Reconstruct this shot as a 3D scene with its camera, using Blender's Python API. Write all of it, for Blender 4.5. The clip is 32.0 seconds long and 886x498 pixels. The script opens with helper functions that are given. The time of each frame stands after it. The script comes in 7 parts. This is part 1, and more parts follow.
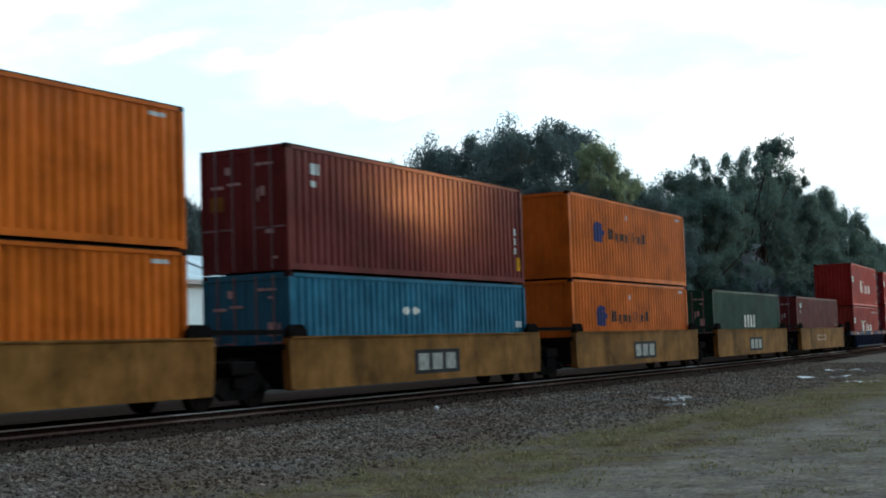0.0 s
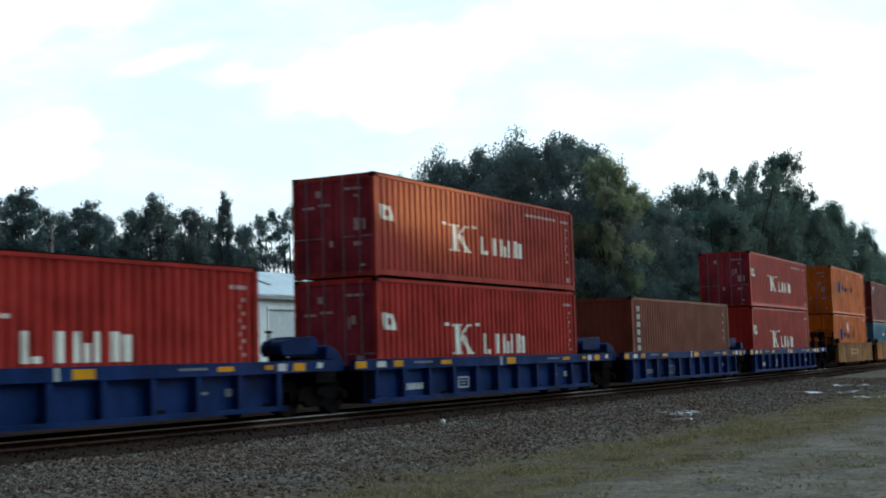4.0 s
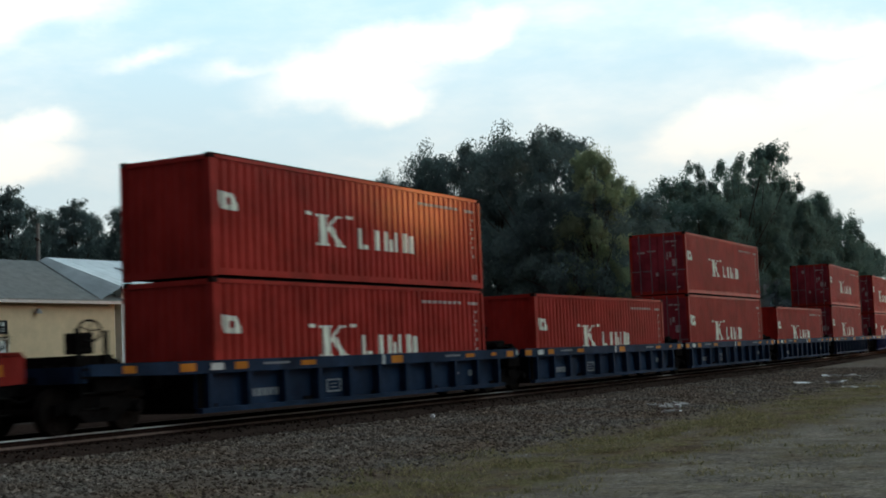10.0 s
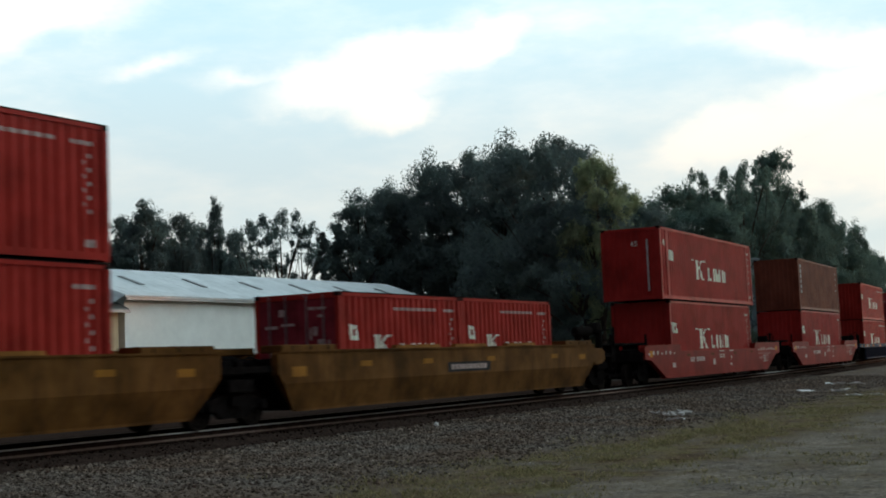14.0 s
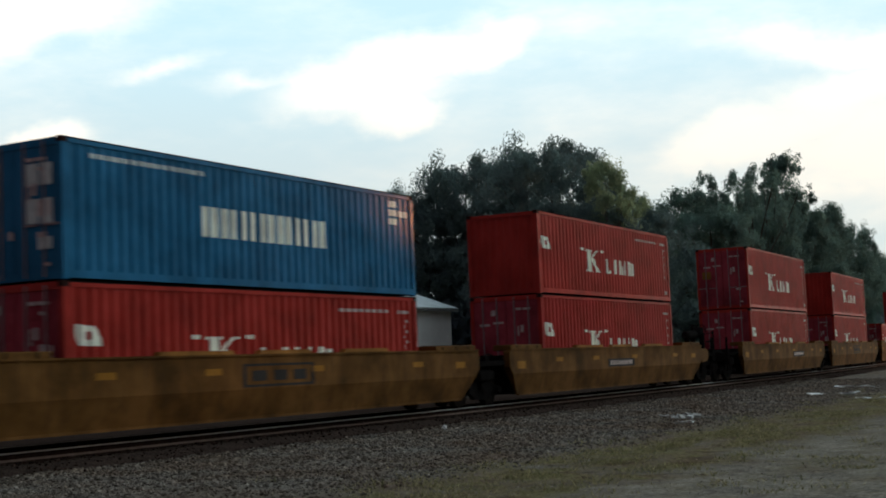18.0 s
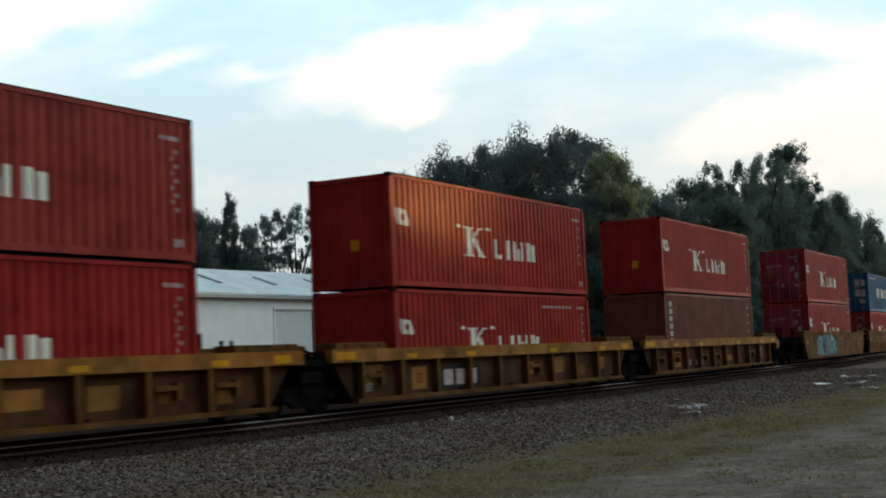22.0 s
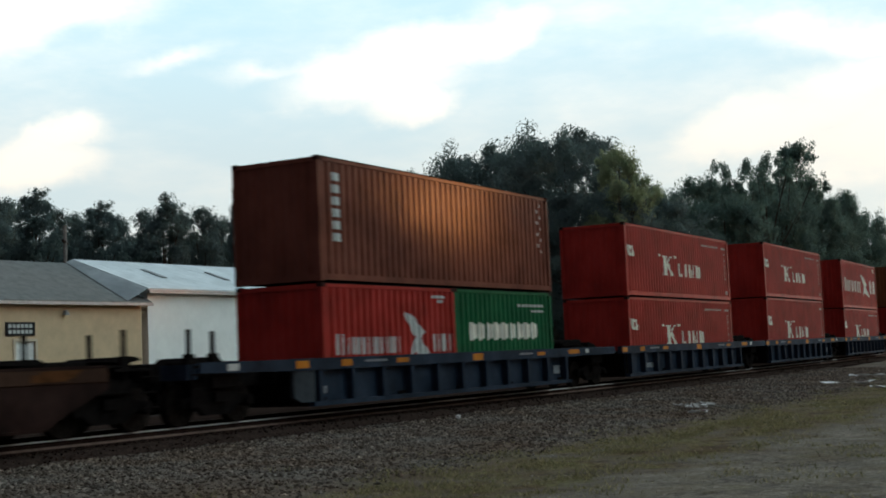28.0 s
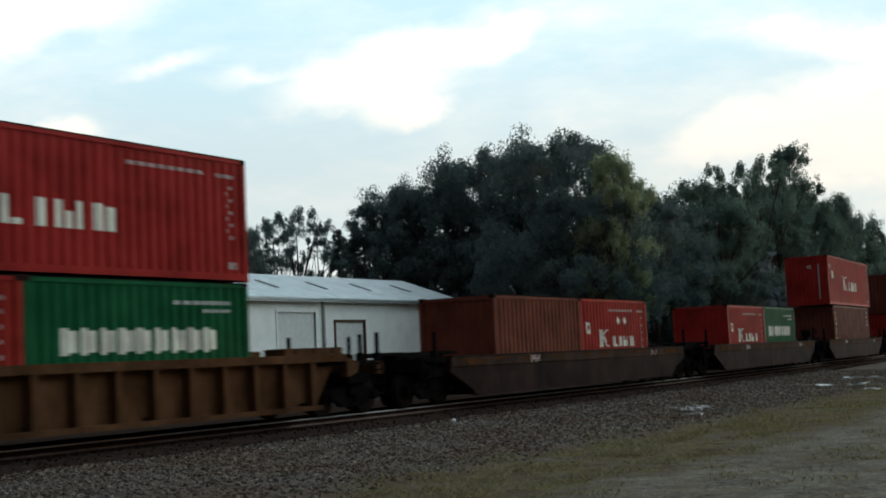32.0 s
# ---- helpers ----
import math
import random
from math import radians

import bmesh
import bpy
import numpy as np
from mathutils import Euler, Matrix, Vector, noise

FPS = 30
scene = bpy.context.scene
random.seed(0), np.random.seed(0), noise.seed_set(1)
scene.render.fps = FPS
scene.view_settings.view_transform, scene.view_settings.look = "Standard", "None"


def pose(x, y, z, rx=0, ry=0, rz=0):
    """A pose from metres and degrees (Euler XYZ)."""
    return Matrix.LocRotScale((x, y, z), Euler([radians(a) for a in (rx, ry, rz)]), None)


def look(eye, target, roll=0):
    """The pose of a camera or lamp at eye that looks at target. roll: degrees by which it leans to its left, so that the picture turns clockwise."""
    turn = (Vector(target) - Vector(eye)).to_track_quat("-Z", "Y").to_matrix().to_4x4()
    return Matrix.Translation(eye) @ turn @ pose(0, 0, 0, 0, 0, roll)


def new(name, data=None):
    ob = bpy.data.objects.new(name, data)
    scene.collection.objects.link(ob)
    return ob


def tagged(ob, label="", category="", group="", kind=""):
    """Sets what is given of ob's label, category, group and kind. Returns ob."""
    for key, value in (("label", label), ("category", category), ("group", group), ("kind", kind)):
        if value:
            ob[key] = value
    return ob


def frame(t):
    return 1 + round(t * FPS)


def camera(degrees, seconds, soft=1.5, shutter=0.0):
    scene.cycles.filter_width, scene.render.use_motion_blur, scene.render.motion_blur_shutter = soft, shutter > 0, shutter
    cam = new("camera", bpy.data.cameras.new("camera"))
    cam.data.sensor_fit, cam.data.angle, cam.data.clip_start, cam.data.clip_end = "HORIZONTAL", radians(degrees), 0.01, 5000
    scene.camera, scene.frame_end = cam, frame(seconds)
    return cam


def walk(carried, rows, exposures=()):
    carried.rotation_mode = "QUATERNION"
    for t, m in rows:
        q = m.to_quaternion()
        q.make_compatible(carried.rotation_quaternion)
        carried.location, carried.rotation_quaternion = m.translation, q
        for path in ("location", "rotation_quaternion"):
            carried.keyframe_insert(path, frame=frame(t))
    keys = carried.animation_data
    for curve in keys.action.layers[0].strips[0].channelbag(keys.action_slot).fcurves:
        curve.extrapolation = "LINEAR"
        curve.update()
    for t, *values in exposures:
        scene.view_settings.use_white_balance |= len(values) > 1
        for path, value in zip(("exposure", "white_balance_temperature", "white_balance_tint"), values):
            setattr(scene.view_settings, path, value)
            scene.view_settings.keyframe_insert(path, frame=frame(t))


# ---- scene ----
# ---- place: a straight-edged railway line that bends gently away; x along the rails, y across, z = 0 at rail tops ----
LENS = 36.84
EYE = (0.0, 0.0, 1.186)
FACE, BEND = 17.516, 4.45e-4      # distance of the container sides, and the bend of the line
MID = 1.219                        # half a container's width
SPEED = (572.319, 49.017, -48.882, 20.924)
cam = camera(LENS, 32.0, soft=1.85, shutter=0.25)


def aim(yaw, pitch, roll):
    a, b = radians(yaw), radians(pitch)
    way = Vector((math.sin(a) * math.cos(b), math.cos(a) * math.cos(b), math.sin(b)))
    return look(EYE, Vector(EYE) + way * 20, roll)


walk(cam, [(t, aim(a, b, c)) for t, a, b, c in [
    (0, 59.807, 4.173, -1.93), (0.5, 59.683, 4.281, -1.80), (1, 59.984, 4.197, -2.19), (1.5, 60.129, 4.194, -2.38), (2, 60.144, 4.335, -2.40),
    (2.5, 60.030, 4.383, -2.39), (3, 59.770, 4.586, -1.91), (3.5, 59.428, 4.795, -1.56), (5.5, 59.950, 4.453, -2.13), (6, 59.603, 4.369, -1.70),
    (6.5, 59.555, 4.394, -1.56), (7, 60.015, 4.460, -2.12), (7.5, 60.182, 4.365, -2.46), (8, 60.259, 4.439, -2.60), (8.5, 60.094, 4.491, -2.36),
    (9, 59.627, 4.671, -1.84), (9.5, 59.808, 4.525, -2.05), (10, 60.017, 4.507, -2.32), (10.5, 60.070, 4.604, -2.43), (11, 60.064, 4.661, -2.42),
    (11.5, 59.912, 4.848, -2.11), (12, 59.575, 4.976, -1.72), (12.5, 59.835, 4.817, -2.12), (13, 59.943, 4.860, -2.34), (13.5, 59.912, 4.855, -2.36),
    (15.5, 59.829, 4.904, -2.36), (16, 59.831, 4.937, -2.62), (16.5, 59.793, 4.876, -2.48), (17, 59.502, 5.115, -2.17), (17.5, 59.349, 5.213, -1.87),
    (18, 59.534, 4.998, -2.34), (18.5, 59.653, 4.867, -2.52), (19, 59.616, 4.879, -2.55), (19.5, 59.304, 4.902, -2.25), (20, 58.837, 4.961, -1.95),
    (20.5, 58.754, 5.030, -1.82), (21, 59.189, 4.779, -2.31), (21.5, 59.382, 4.718, -2.65), (22, 59.266, 4.642, -2.57), (22.5, 59.029, 4.970, -2.16),
    (23, 58.626, 5.007, -1.85), (23.5, 59.064, 4.736, -2.36), (24, 59.107, 4.803, -2.70), (24.5, 59.161, 4.726, -2.73), (25, 58.903, 4.767, -2.60),
    (25.5, 58.715, 4.551, -2.27), (26, 58.441, 4.680, -1.83), (26.5, 58.633, 4.613, -2.17), (28.5, 58.953, 4.569, -2.46), (29, 58.995, 4.656, -2.42),
    (29.5, 59.208, 4.647, -2.90), (30, 59.323, 4.527, -2.92), (30.5, 59.376, 4.479, -3.00), (31, 59.381, 4.619, -2.93), (31.5, 59.237, 4.673, -2.58),
    (32, 59.192, 4.739, -2.71)]],
     exposures=[(0, 0.79, 5950, 9), (3.5, 0.79, 5950, 9), (6, 0.31, 6350, 10), (8, 0.31, 6400, 10), (13, 0.31, 6700, 11), (32, 0.31, 6700, 11)])

# ---- world and sun ----
SUN_AZ, SUN_EL = 119.0, 6.2
world = bpy.data.worlds.new("sky")
scene.world = world
world.use_nodes = True
wn, wl = world.node_tree.nodes, world.node_tree.links
wn.clear()
w_out = wn.new("ShaderNodeOutputWorld")
w_bg = wn.new("ShaderNodeBackground")
w_sky = wn.new("ShaderNodeTexSky")
w_sky.sky_type, w_sky.sun_disc = "NISHITA", False
w_sky.sun_elevation, w_sky.sun_rotation = radians(SUN_EL), radians(SUN_AZ)
w_sky.air_density, w_sky.dust_density, w_sky.ozone_density = 1.0, 2.0, 1.5
w_co = wn.new("ShaderNodeTexCoord")


def w_math(op, a, b=None, clamp=False):
    n = wn.new("ShaderNodeMath")
    n.operation, n.use_clamp = op, clamp
    for k, v in enumerate((a, b)):
        if v is None:
            continue
        if isinstance(v, (int, float)):
            n.inputs[k].default_value = v
        else:
            wl.new(v, n.inputs[k])
    return n.outputs[0]


def w_blob(az, el, rx, ry, tilt, weight=1.0):
    """A soft cloud bank round one direction of the sky, rising to the right by tilt degrees."""
    m = wn.new("ShaderNodeMapping")
    m.vector_type = "TEXTURE"
    a, e = radians(az), radians(el)
    m.inputs[1].default_value = (math.sin(a) * math.cos(e), math.cos(a) * math.cos(e), math.sin(e))
    m.inputs[2].default_value = (0, -radians(tilt), -a)
    m.inputs[3].default_value = (math.sin(radians(rx)), 0.5, math.sin(radians(ry)))
    wl.new(w_warp, m.inputs[0])
    g = wn.new("ShaderNodeVectorMath")
    g.operation = "LENGTH"
    wl.new(m.outputs[0], g.inputs[0])
    return w_math("MULTIPLY", w_math("SUBTRACT", 1.0, g.outputs["Value"], True), weight)


def w_range(value, lo, hi, out_lo=0.0, out_hi=1.0):
    n = wn.new("ShaderNodeMapRange")
    n.interpolation_type = "SMOOTHSTEP"
    for k, v in ((1, lo), (2, hi), (3, out_lo), (4, out_hi)):
        n.inputs[k].default_value = v
    wl.new(value, n.inputs[0])
    return n.outputs[0]


def w_towards(az, el):
    """The cosine of the angle from one direction of the sky."""
    n = wn.new("ShaderNodeVectorMath")
    n.operation = "DOT_PRODUCT"
    a, e = radians(az), radians(el)
    n.inputs[1].default_value = (math.sin(a) * math.cos(e), math.cos(a) * math.cos(e), math.sin(e))
    wl.new(w_co.outputs["Generated"], n.inputs[0])
    return n.outputs["Value"]


def w_blend(fac, a, b):
    n = wn.new("ShaderNodeMix")
    n.data_type = "RGBA"
    for k, v in ((0, fac), (6, a), (7, b)):
        if isinstance(v, (int, float)):
            n.inputs[k].default_value = v
        elif isinstance(v, tuple):
            n.inputs[k].default_value = (*v, 1)
        else:
            wl.new(v, n.inputs[k])
    return n.outputs[2]


w_nz = wn.new("ShaderNodeTexNoise")
w_nz.inputs["Scale"].default_value, w_nz.inputs["Detail"].default_value = 7.0, 7.0
w_nz.inputs["Roughness"].default_value = 0.54
wl.new(w_co.outputs["Generated"], w_nz.inputs["Vector"])
w_sub = wn.new("ShaderNodeVectorMath")
w_sub.operation = "SUBTRACT"
w_sub.inputs[1].default_value = (0.5, 0.5, 0.5)
wl.new(w_nz.outputs["Color"], w_sub.inputs[0])
w_mul = wn.new("ShaderNodeVectorMath")
w_mul.operation = "SCALE"
w_mul.inputs["Scale"].default_value = 0.085
wl.new(w_sub.outputs[0], w_mul.inputs[0])
w_add = wn.new("ShaderNodeVectorMath")
w_add.operation = "ADD"
wl.new(w_co.outputs["Generated"], w_add.inputs[0])
wl.new(w_mul.outputs[0], w_add.inputs[1])
w_warp = w_add.outputs[0]
# cloud banks with torn edges, and a thin broken veil over the whole sky
w_sum = None
for bank in [(42.6, 15.0, 6.4, 2.2, 19), (47.8, 12.9, 3.0, 0.7, 19, 0.55), (51.5, 12.4, 3.8, 0.7, 6, 0.5), (55.6, 11.9, 5.0, 1.5, 2), (58.9, 13.2, 5.0, 1.35, 14), (57.8, 10.9, 2.2, 0.9, 5),
             (61.6, 13.6, 2.6, 1.2, 10), (78.0, 12.3, 7.4, 1.6, -6), (77.5, 10.8, 5.2, 2.0, 18), (74.6, 8.9, 7.2, 1.7, 14), (79.0, 8.0, 7.5, 3.4, 0), (43.2, 9.0, 2.7, 0.9, 10), (41.6, 8.0, 3.6, 1.2, 5)]:
    w_one = w_blob(*bank)
    w_sum = w_one if w_sum is None else w_math("MAXIMUM", w_sum, w_one)
w_map = wn.new("ShaderNodeMapping")
w_map.inputs[3].default_value = (2.2, 2.2, 7.0)
wl.new(w_co.outputs["Generated"], w_map.inputs[0])
w_veil = wn.new("ShaderNodeTexNoise")
w_veil.inputs["Scale"].default_value, w_veil.inputs["Detail"].default_value = 2.6, 8.0
w_veil.inputs["Roughness"].default_value = 0.6
wl.new(w_map.outputs[0], w_veil.inputs["Vector"])
w_torn = w_math("ADD", w_sum, w_math("MULTIPLY", w_math("SUBTRACT", w_veil.outputs["Fac"], 0.5), 0.9))
w_f = w_math("ADD", w_range(w_torn, -0.06, 0.88), w_math("MULTIPLY", w_math("SUBTRACT", w_veil.outputs["Fac"], 0.40, True), 0.9, True), True)
# grey-white haze towards the horizon, clearer blue above; the low clouds are creamier
w_sep = wn.new("ShaderNodeSeparateXYZ")
wl.new(w_co.outputs["Generated"], w_sep.inputs[0])
w_high = w_range(w_sep.outputs["Z"], 0.12, 0.27)
w_clear = w_blend(0.85, w_sky.outputs[0], w_blend(w_high, (5.1, 6.15, 6.5), (5.0, 7.3, 8.3)))
w_cloud = w_blend(w_high, (7.7, 7.3, 6.5), (9.4, 9.3, 8.8))
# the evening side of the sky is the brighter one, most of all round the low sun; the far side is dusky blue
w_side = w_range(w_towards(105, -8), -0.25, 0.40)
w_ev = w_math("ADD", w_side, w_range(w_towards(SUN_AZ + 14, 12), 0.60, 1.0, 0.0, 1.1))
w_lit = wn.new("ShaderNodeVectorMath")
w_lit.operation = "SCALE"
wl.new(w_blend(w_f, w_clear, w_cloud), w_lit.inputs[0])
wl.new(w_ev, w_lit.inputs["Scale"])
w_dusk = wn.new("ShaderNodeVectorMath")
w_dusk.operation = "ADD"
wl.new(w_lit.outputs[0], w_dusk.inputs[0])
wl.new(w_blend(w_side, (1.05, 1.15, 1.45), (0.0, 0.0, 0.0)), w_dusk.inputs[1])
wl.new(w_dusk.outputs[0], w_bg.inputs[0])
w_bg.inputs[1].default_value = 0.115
wl.new(w_bg.outputs[0], w_out.inputs[0])

sun_data = bpy.data.lights.new("sun", "SUN")
sun_data.energy, sun_data.angle, sun_data.color = 0.36, radians(1.0), (1.0, 0.36, 0.11)
sun = new("sun", sun_data)
a_, e_ = radians(SUN_AZ), radians(SUN_EL)
sun.matrix_world = look(Vector((math.sin(a_) * math.cos(e_), math.cos(a_) * math.cos(e_), math.sin(e_))) * 60, (0, 0, 0))

# ---- mesh tools ----
def box(bm, x0, x1, y0, y1, z0, z1):
    v = [bm.verts.new((x, y, z)) for z in (z0, z1) for y in (y0, y1) for x in (x0, x1)]
    for f in ((0, 2, 3, 1), (4, 5, 7, 6), (0, 1, 5, 4), (2, 6, 7, 3), (0, 4, 6, 2), (1, 3, 7, 5)):
        bm.faces.new([v[i] for i in f])


def prism(bm, pts, y0, y1):
    """A flat outline in x and z, drawn out along y."""
    a = [bm.verts.new((x, y0, z)) for x, z in pts]
    b = [bm.verts.new((x, y1, z)) for x, z in pts]
    n = len(pts)
    bm.faces.new(a)
    bm.faces.new(b[::-1])
    for i in range(n):
        bm.faces.new((a[i], b[i], b[(i + 1) % n], a[(i + 1) % n]))


def rod(bm, p, q, r, n=8, r2=None):
    p, q = Vector(p), Vector(q)
    w = (q - p).normalized()
    u = w.orthogonal().normalized()
    v = w.cross(u)
    r2 = r if r2 is None else r2
    a = [bm.verts.new(p + r * (math.cos(t) * u + math.sin(t) * v)) for t in (2 * math.pi * i / n for i in range(n))]
    b = [bm.verts.new(q + r2 * (math.cos(t) * u + math.sin(t) * v)) for t in (2 * math.pi * i / n for i in range(n))]
    bm.faces.new(a[::-1])
    bm.faces.new(b)
    for i in range(n):
        bm.faces.new((a[i], a[(i + 1) % n], b[(i + 1) % n], b[i]))


def tube(bm, pts, r, n=6):
    """One bent pipe through the points."""
    rows = []
    for i, p in enumerate(pts):
        w = (Vector(pts[min(i + 1, len(pts) - 1)]) - Vector(pts[max(i - 1, 0)])).normalized()
        u = w.cross(Vector((0.3, 1, 0.2))).normalized()
        v = w.cross(u)
        rows.append([bm.verts.new(Vector(p) + r * (math.cos(t) * u + math.sin(t) * v)) for t in (2 * math.pi * k / n for k in range(n))])
    for a, b in zip(rows, rows[1:]):
        for k in range(n):
            bm.faces.new((a[k], a[(k + 1) % n], b[(k + 1) % n], b[k]))
    bm.faces.new(rows[0][::-1])
    bm.faces.new(rows[-1])


def ring(bm, c, r, t, n=16, m=6):
    """A torus whose axis is x."""
    c = Vector(c)
    rows = []
    for i in range(n):
        a = 2 * math.pi * i / n
        rows.append([bm.verts.new(c + Vector((t * math.sin(b), (r + t * math.cos(b)) * math.cos(a), (r + t * math.cos(b)) * math.sin(a))))
                     for b in (2 * math.pi * j / m for j in range(m))])
    for i in range(n):
        for j in range(m):
            bm.faces.new((rows[i][j], rows[(i + 1) % n][j], rows[(i + 1) % n][(j + 1) % m], rows[i][(j + 1) % m]))


def to_mesh(name, bm, mat, smooth=False):
    bmesh.ops.recalc_face_normals(bm, faces=bm.faces)
    me = bpy.data.meshes.new(name)
    bm.to_mesh(me)
    bm.free()
    me.materials.append(mat)
    if smooth:
        for f in me.polygons:
            f.use_smooth = True
    return me


def bevelled(bm, w=0.012):
    bmesh.ops.bevel(bm, geom=list(bm.edges), offset=w, segments=1, affect="EDGES", clamp_overlap=True)
    return bm


CACHE = {}


def cached(key, name, make, mat, smooth=False):
    """One mesh for all parts alike: made once, then shared."""
    key = (key, mat.name)
    if key not in CACHE:
        bm = bmesh.new()
        make(bm)
        CACHE[key] = to_mesh(name, bm, mat, smooth)
    return CACHE[key]


def part(name, data, parent, label="", at=None):
    ob = new(name, data)
    ob.parent = parent
    if at is not None:
        ob.matrix_basis = at
    if label:
        ob["label"] = label
    return ob


def raw_mesh(name, verts, faces, mat):
    me = bpy.data.meshes.new(name)
    me.from_pydata(verts, [], faces)
    me.materials.append(mat)
    return me


# ---- materials ----
def material(name):
    m = bpy.data.materials.new(name)
    m.use_nodes = True
    t = m.node_tree
    return m, t.nodes, t.links, t.nodes["Principled BSDF"]


def noise_fac(nodes, links, scale, detail=6.0, rough=0.6, stretch=(1, 1, 1), coord="Object"):
    co = nodes.new("ShaderNodeTexCoord")
    mp = nodes.new("ShaderNodeMapping")
    mp.inputs[3].default_value = stretch
    nz = nodes.new("ShaderNodeTexNoise")
    nz.inputs["Scale"].default_value, nz.inputs["Detail"].default_value = scale, detail
    nz.inputs["Roughness"].default_value = rough
    links.new(co.outputs[coord], mp.inputs[0])
    links.new(mp.outputs[0], nz.inputs["Vector"])
    return nz.outputs["Fac"]


def ramp(nodes, links, fac, stops):
    r = nodes.new("ShaderNodeValToRGB")
    while len(r.color_ramp.elements) < len(stops):
        r.color_ramp.elements.new(0.5)
    for e, (p, c) in zip(r.color_ramp.elements, stops):
        e.position, e.color = p, (*c, 1) if len(c) == 3 else c
    links.new(fac, r.inputs[0])
    return r.outputs[0]


def mix(nodes, links, fac, a, b, mode="MIX"):
    n = nodes.new("ShaderNodeMix")
    n.data_type, n.blend_type = "RGBA", mode
    for k, v in ((0, fac), (6, a), (7, b)):
        if isinstance(v, (int, float)):
            n.inputs[k].default_value = v
        elif isinstance(v, tuple):
            n.inputs[k].default_value = (*v, 1)
        else:
            links.new(v, n.inputs[k])
    return n.outputs[2]


def bump(nodes, links, fac, strength, dist, bsdf):
    b = nodes.new("ShaderNodeBump")
    b.inputs["Strength"].default_value, b.inputs["Distance"].default_value = strength, dist
    links.new(fac, b.inputs["Height"])
    links.new(b.outputs[0], bsdf.inputs["Normal"])


def paint(name, col, dirt=0.3, rough=0.42, rust=0.12, metal=0.0, gloss=0.09):
    """Weathered paint on steel: faded patches, rain streaks, dust and small rust spots."""
    m, n, l, p = material(name)
    fade = noise_fac(n, l, 0.9, 4, 0.6)
    worn = gloss < 0.05
    pale = tuple(min(1, c * (1.5 if worn else 1.22) + 0.004) for c in col)
    dark = tuple(c * (0.5 if worn else 0.72) for c in col)
    base = ramp(n, l, fade, [(0.34, dark), (0.5, col), (0.68, pale)])
    streak = noise_fac(n, l, 3.2, 5, 0.65, (2.6, 2.6, 0.22))
    grime = tuple(0.4 * c + 0.006 for c in col)
    s = ramp(n, l, streak, [(0.5, (0, 0, 0)), (0.78, (dirt, dirt, dirt))])
    base = mix(n, l, s, base, grime)
    spots = noise_fac(n, l, 11.0, 8, 0.75)
    s2 = ramp(n, l, spots, [(0.64, (0, 0, 0)), (0.72, (rust * 4, rust * 4, rust * 4))])
    base = mix(n, l, s2, base, (0.09, 0.04, 0.022))
    l.new(base, p.inputs["Base Color"])
    fine = noise_fac(n, l, 26.0, 6, 0.6)
    rr = ramp(n, l, fine, [(0.3, (rough + 0.1,) * 3), (0.75, (min(1.0, rough + 0.35),) * 3)])
    l.new(rr, p.inputs["Roughness"])
    p.inputs["Metallic"].default_value = metal
    p.inputs["Specular IOR Level"].default_value = 0.05
    p.inputs["Coat Weight"].default_value, p.inputs["Coat Roughness"].default_value = gloss, 0.16
    bump(n, l, noise_fac(n, l, 1.7, 5, 0.6), 0.22, 0.02, p)
    return m


def plain(name, col, rough=0.6, metal=0.0, vary=0.25, scale=5.0):
    m, n, l, p = material(name)
    f = noise_fac(n, l, scale, 7, 0.65)
    lo, hi = tuple(c * (1 - vary) for c in col), tuple(min(1, c * (1 + vary)) for c in col)
    l.new(ramp(n, l, f, [(0.3, lo), (0.7, hi)]), p.inputs["Base Color"])
    p.inputs["Roughness"].default_value, p.inputs["Metallic"].default_value = rough, metal
    p.inputs["Specular IOR Level"].default_value = 0.25 if rough < 0.8 else 0.0
    bump(n, l, noise_fac(n, l, scale * 6, 5, 0.6), 0.2, 0.01, p)
    return m


RED = paint("red_paint", (0.36, 0.026, 0.018), 0.35, 0.40, 0.06)
RED_OLD = paint("faded_red_paint", (0.33, 0.042, 0.030), 0.55, 0.48, 0.16)
RED_DEEP = paint("deep_red_paint", (0.355, 0.023, 0.018), 0.3, 0.42, 0.06)
MAROON = paint("maroon_paint", (0.135, 0.024, 0.021), 0.4, 0.42, 0.1)
ORANGE = paint("orange_paint", (0.56, 0.118, 0.007), 0.3, 0.42, 0.05)
BROWN = paint("brown_paint", (0.185, 0.050, 0.027), 0.4, 0.45, 0.08)
OLIVE = paint("tan_brown_paint", (0.20, 0.068, 0.028), 0.4, 0.45, 0.08)
DUSK = paint("dark_brown_paint", (0.158, 0.046, 0.028), 0.4, 0.5, 0.1)
TEAL = paint("teal_blue_paint", (0.028, 0.135, 0.20), 0.4, 0.45, 0.1)
NAVY = paint("navy_blue_paint", (0.014, 0.115, 0.220), 0.35, 0.45, 0.08)
GREEN = paint("green_paint", (0.006, 0.098, 0.034), 0.35, 0.45, 0.06)
PINE = paint("dark_green_paint", (0.014, 0.060, 0.038), 0.4, 0.48, 0.1)
WHITE = paint("white_marking_paint", (0.86, 0.80, 0.67), 0.22, 0.5, 0.05)
CREAM = paint("yellowed_marking_paint", (0.62, 0.50, 0.24), 0.35, 0.5, 0.05)
INK = paint("dark_blue_marking_paint", (0.02, 0.035, 0.13), 0.3, 0.5, 0.04)
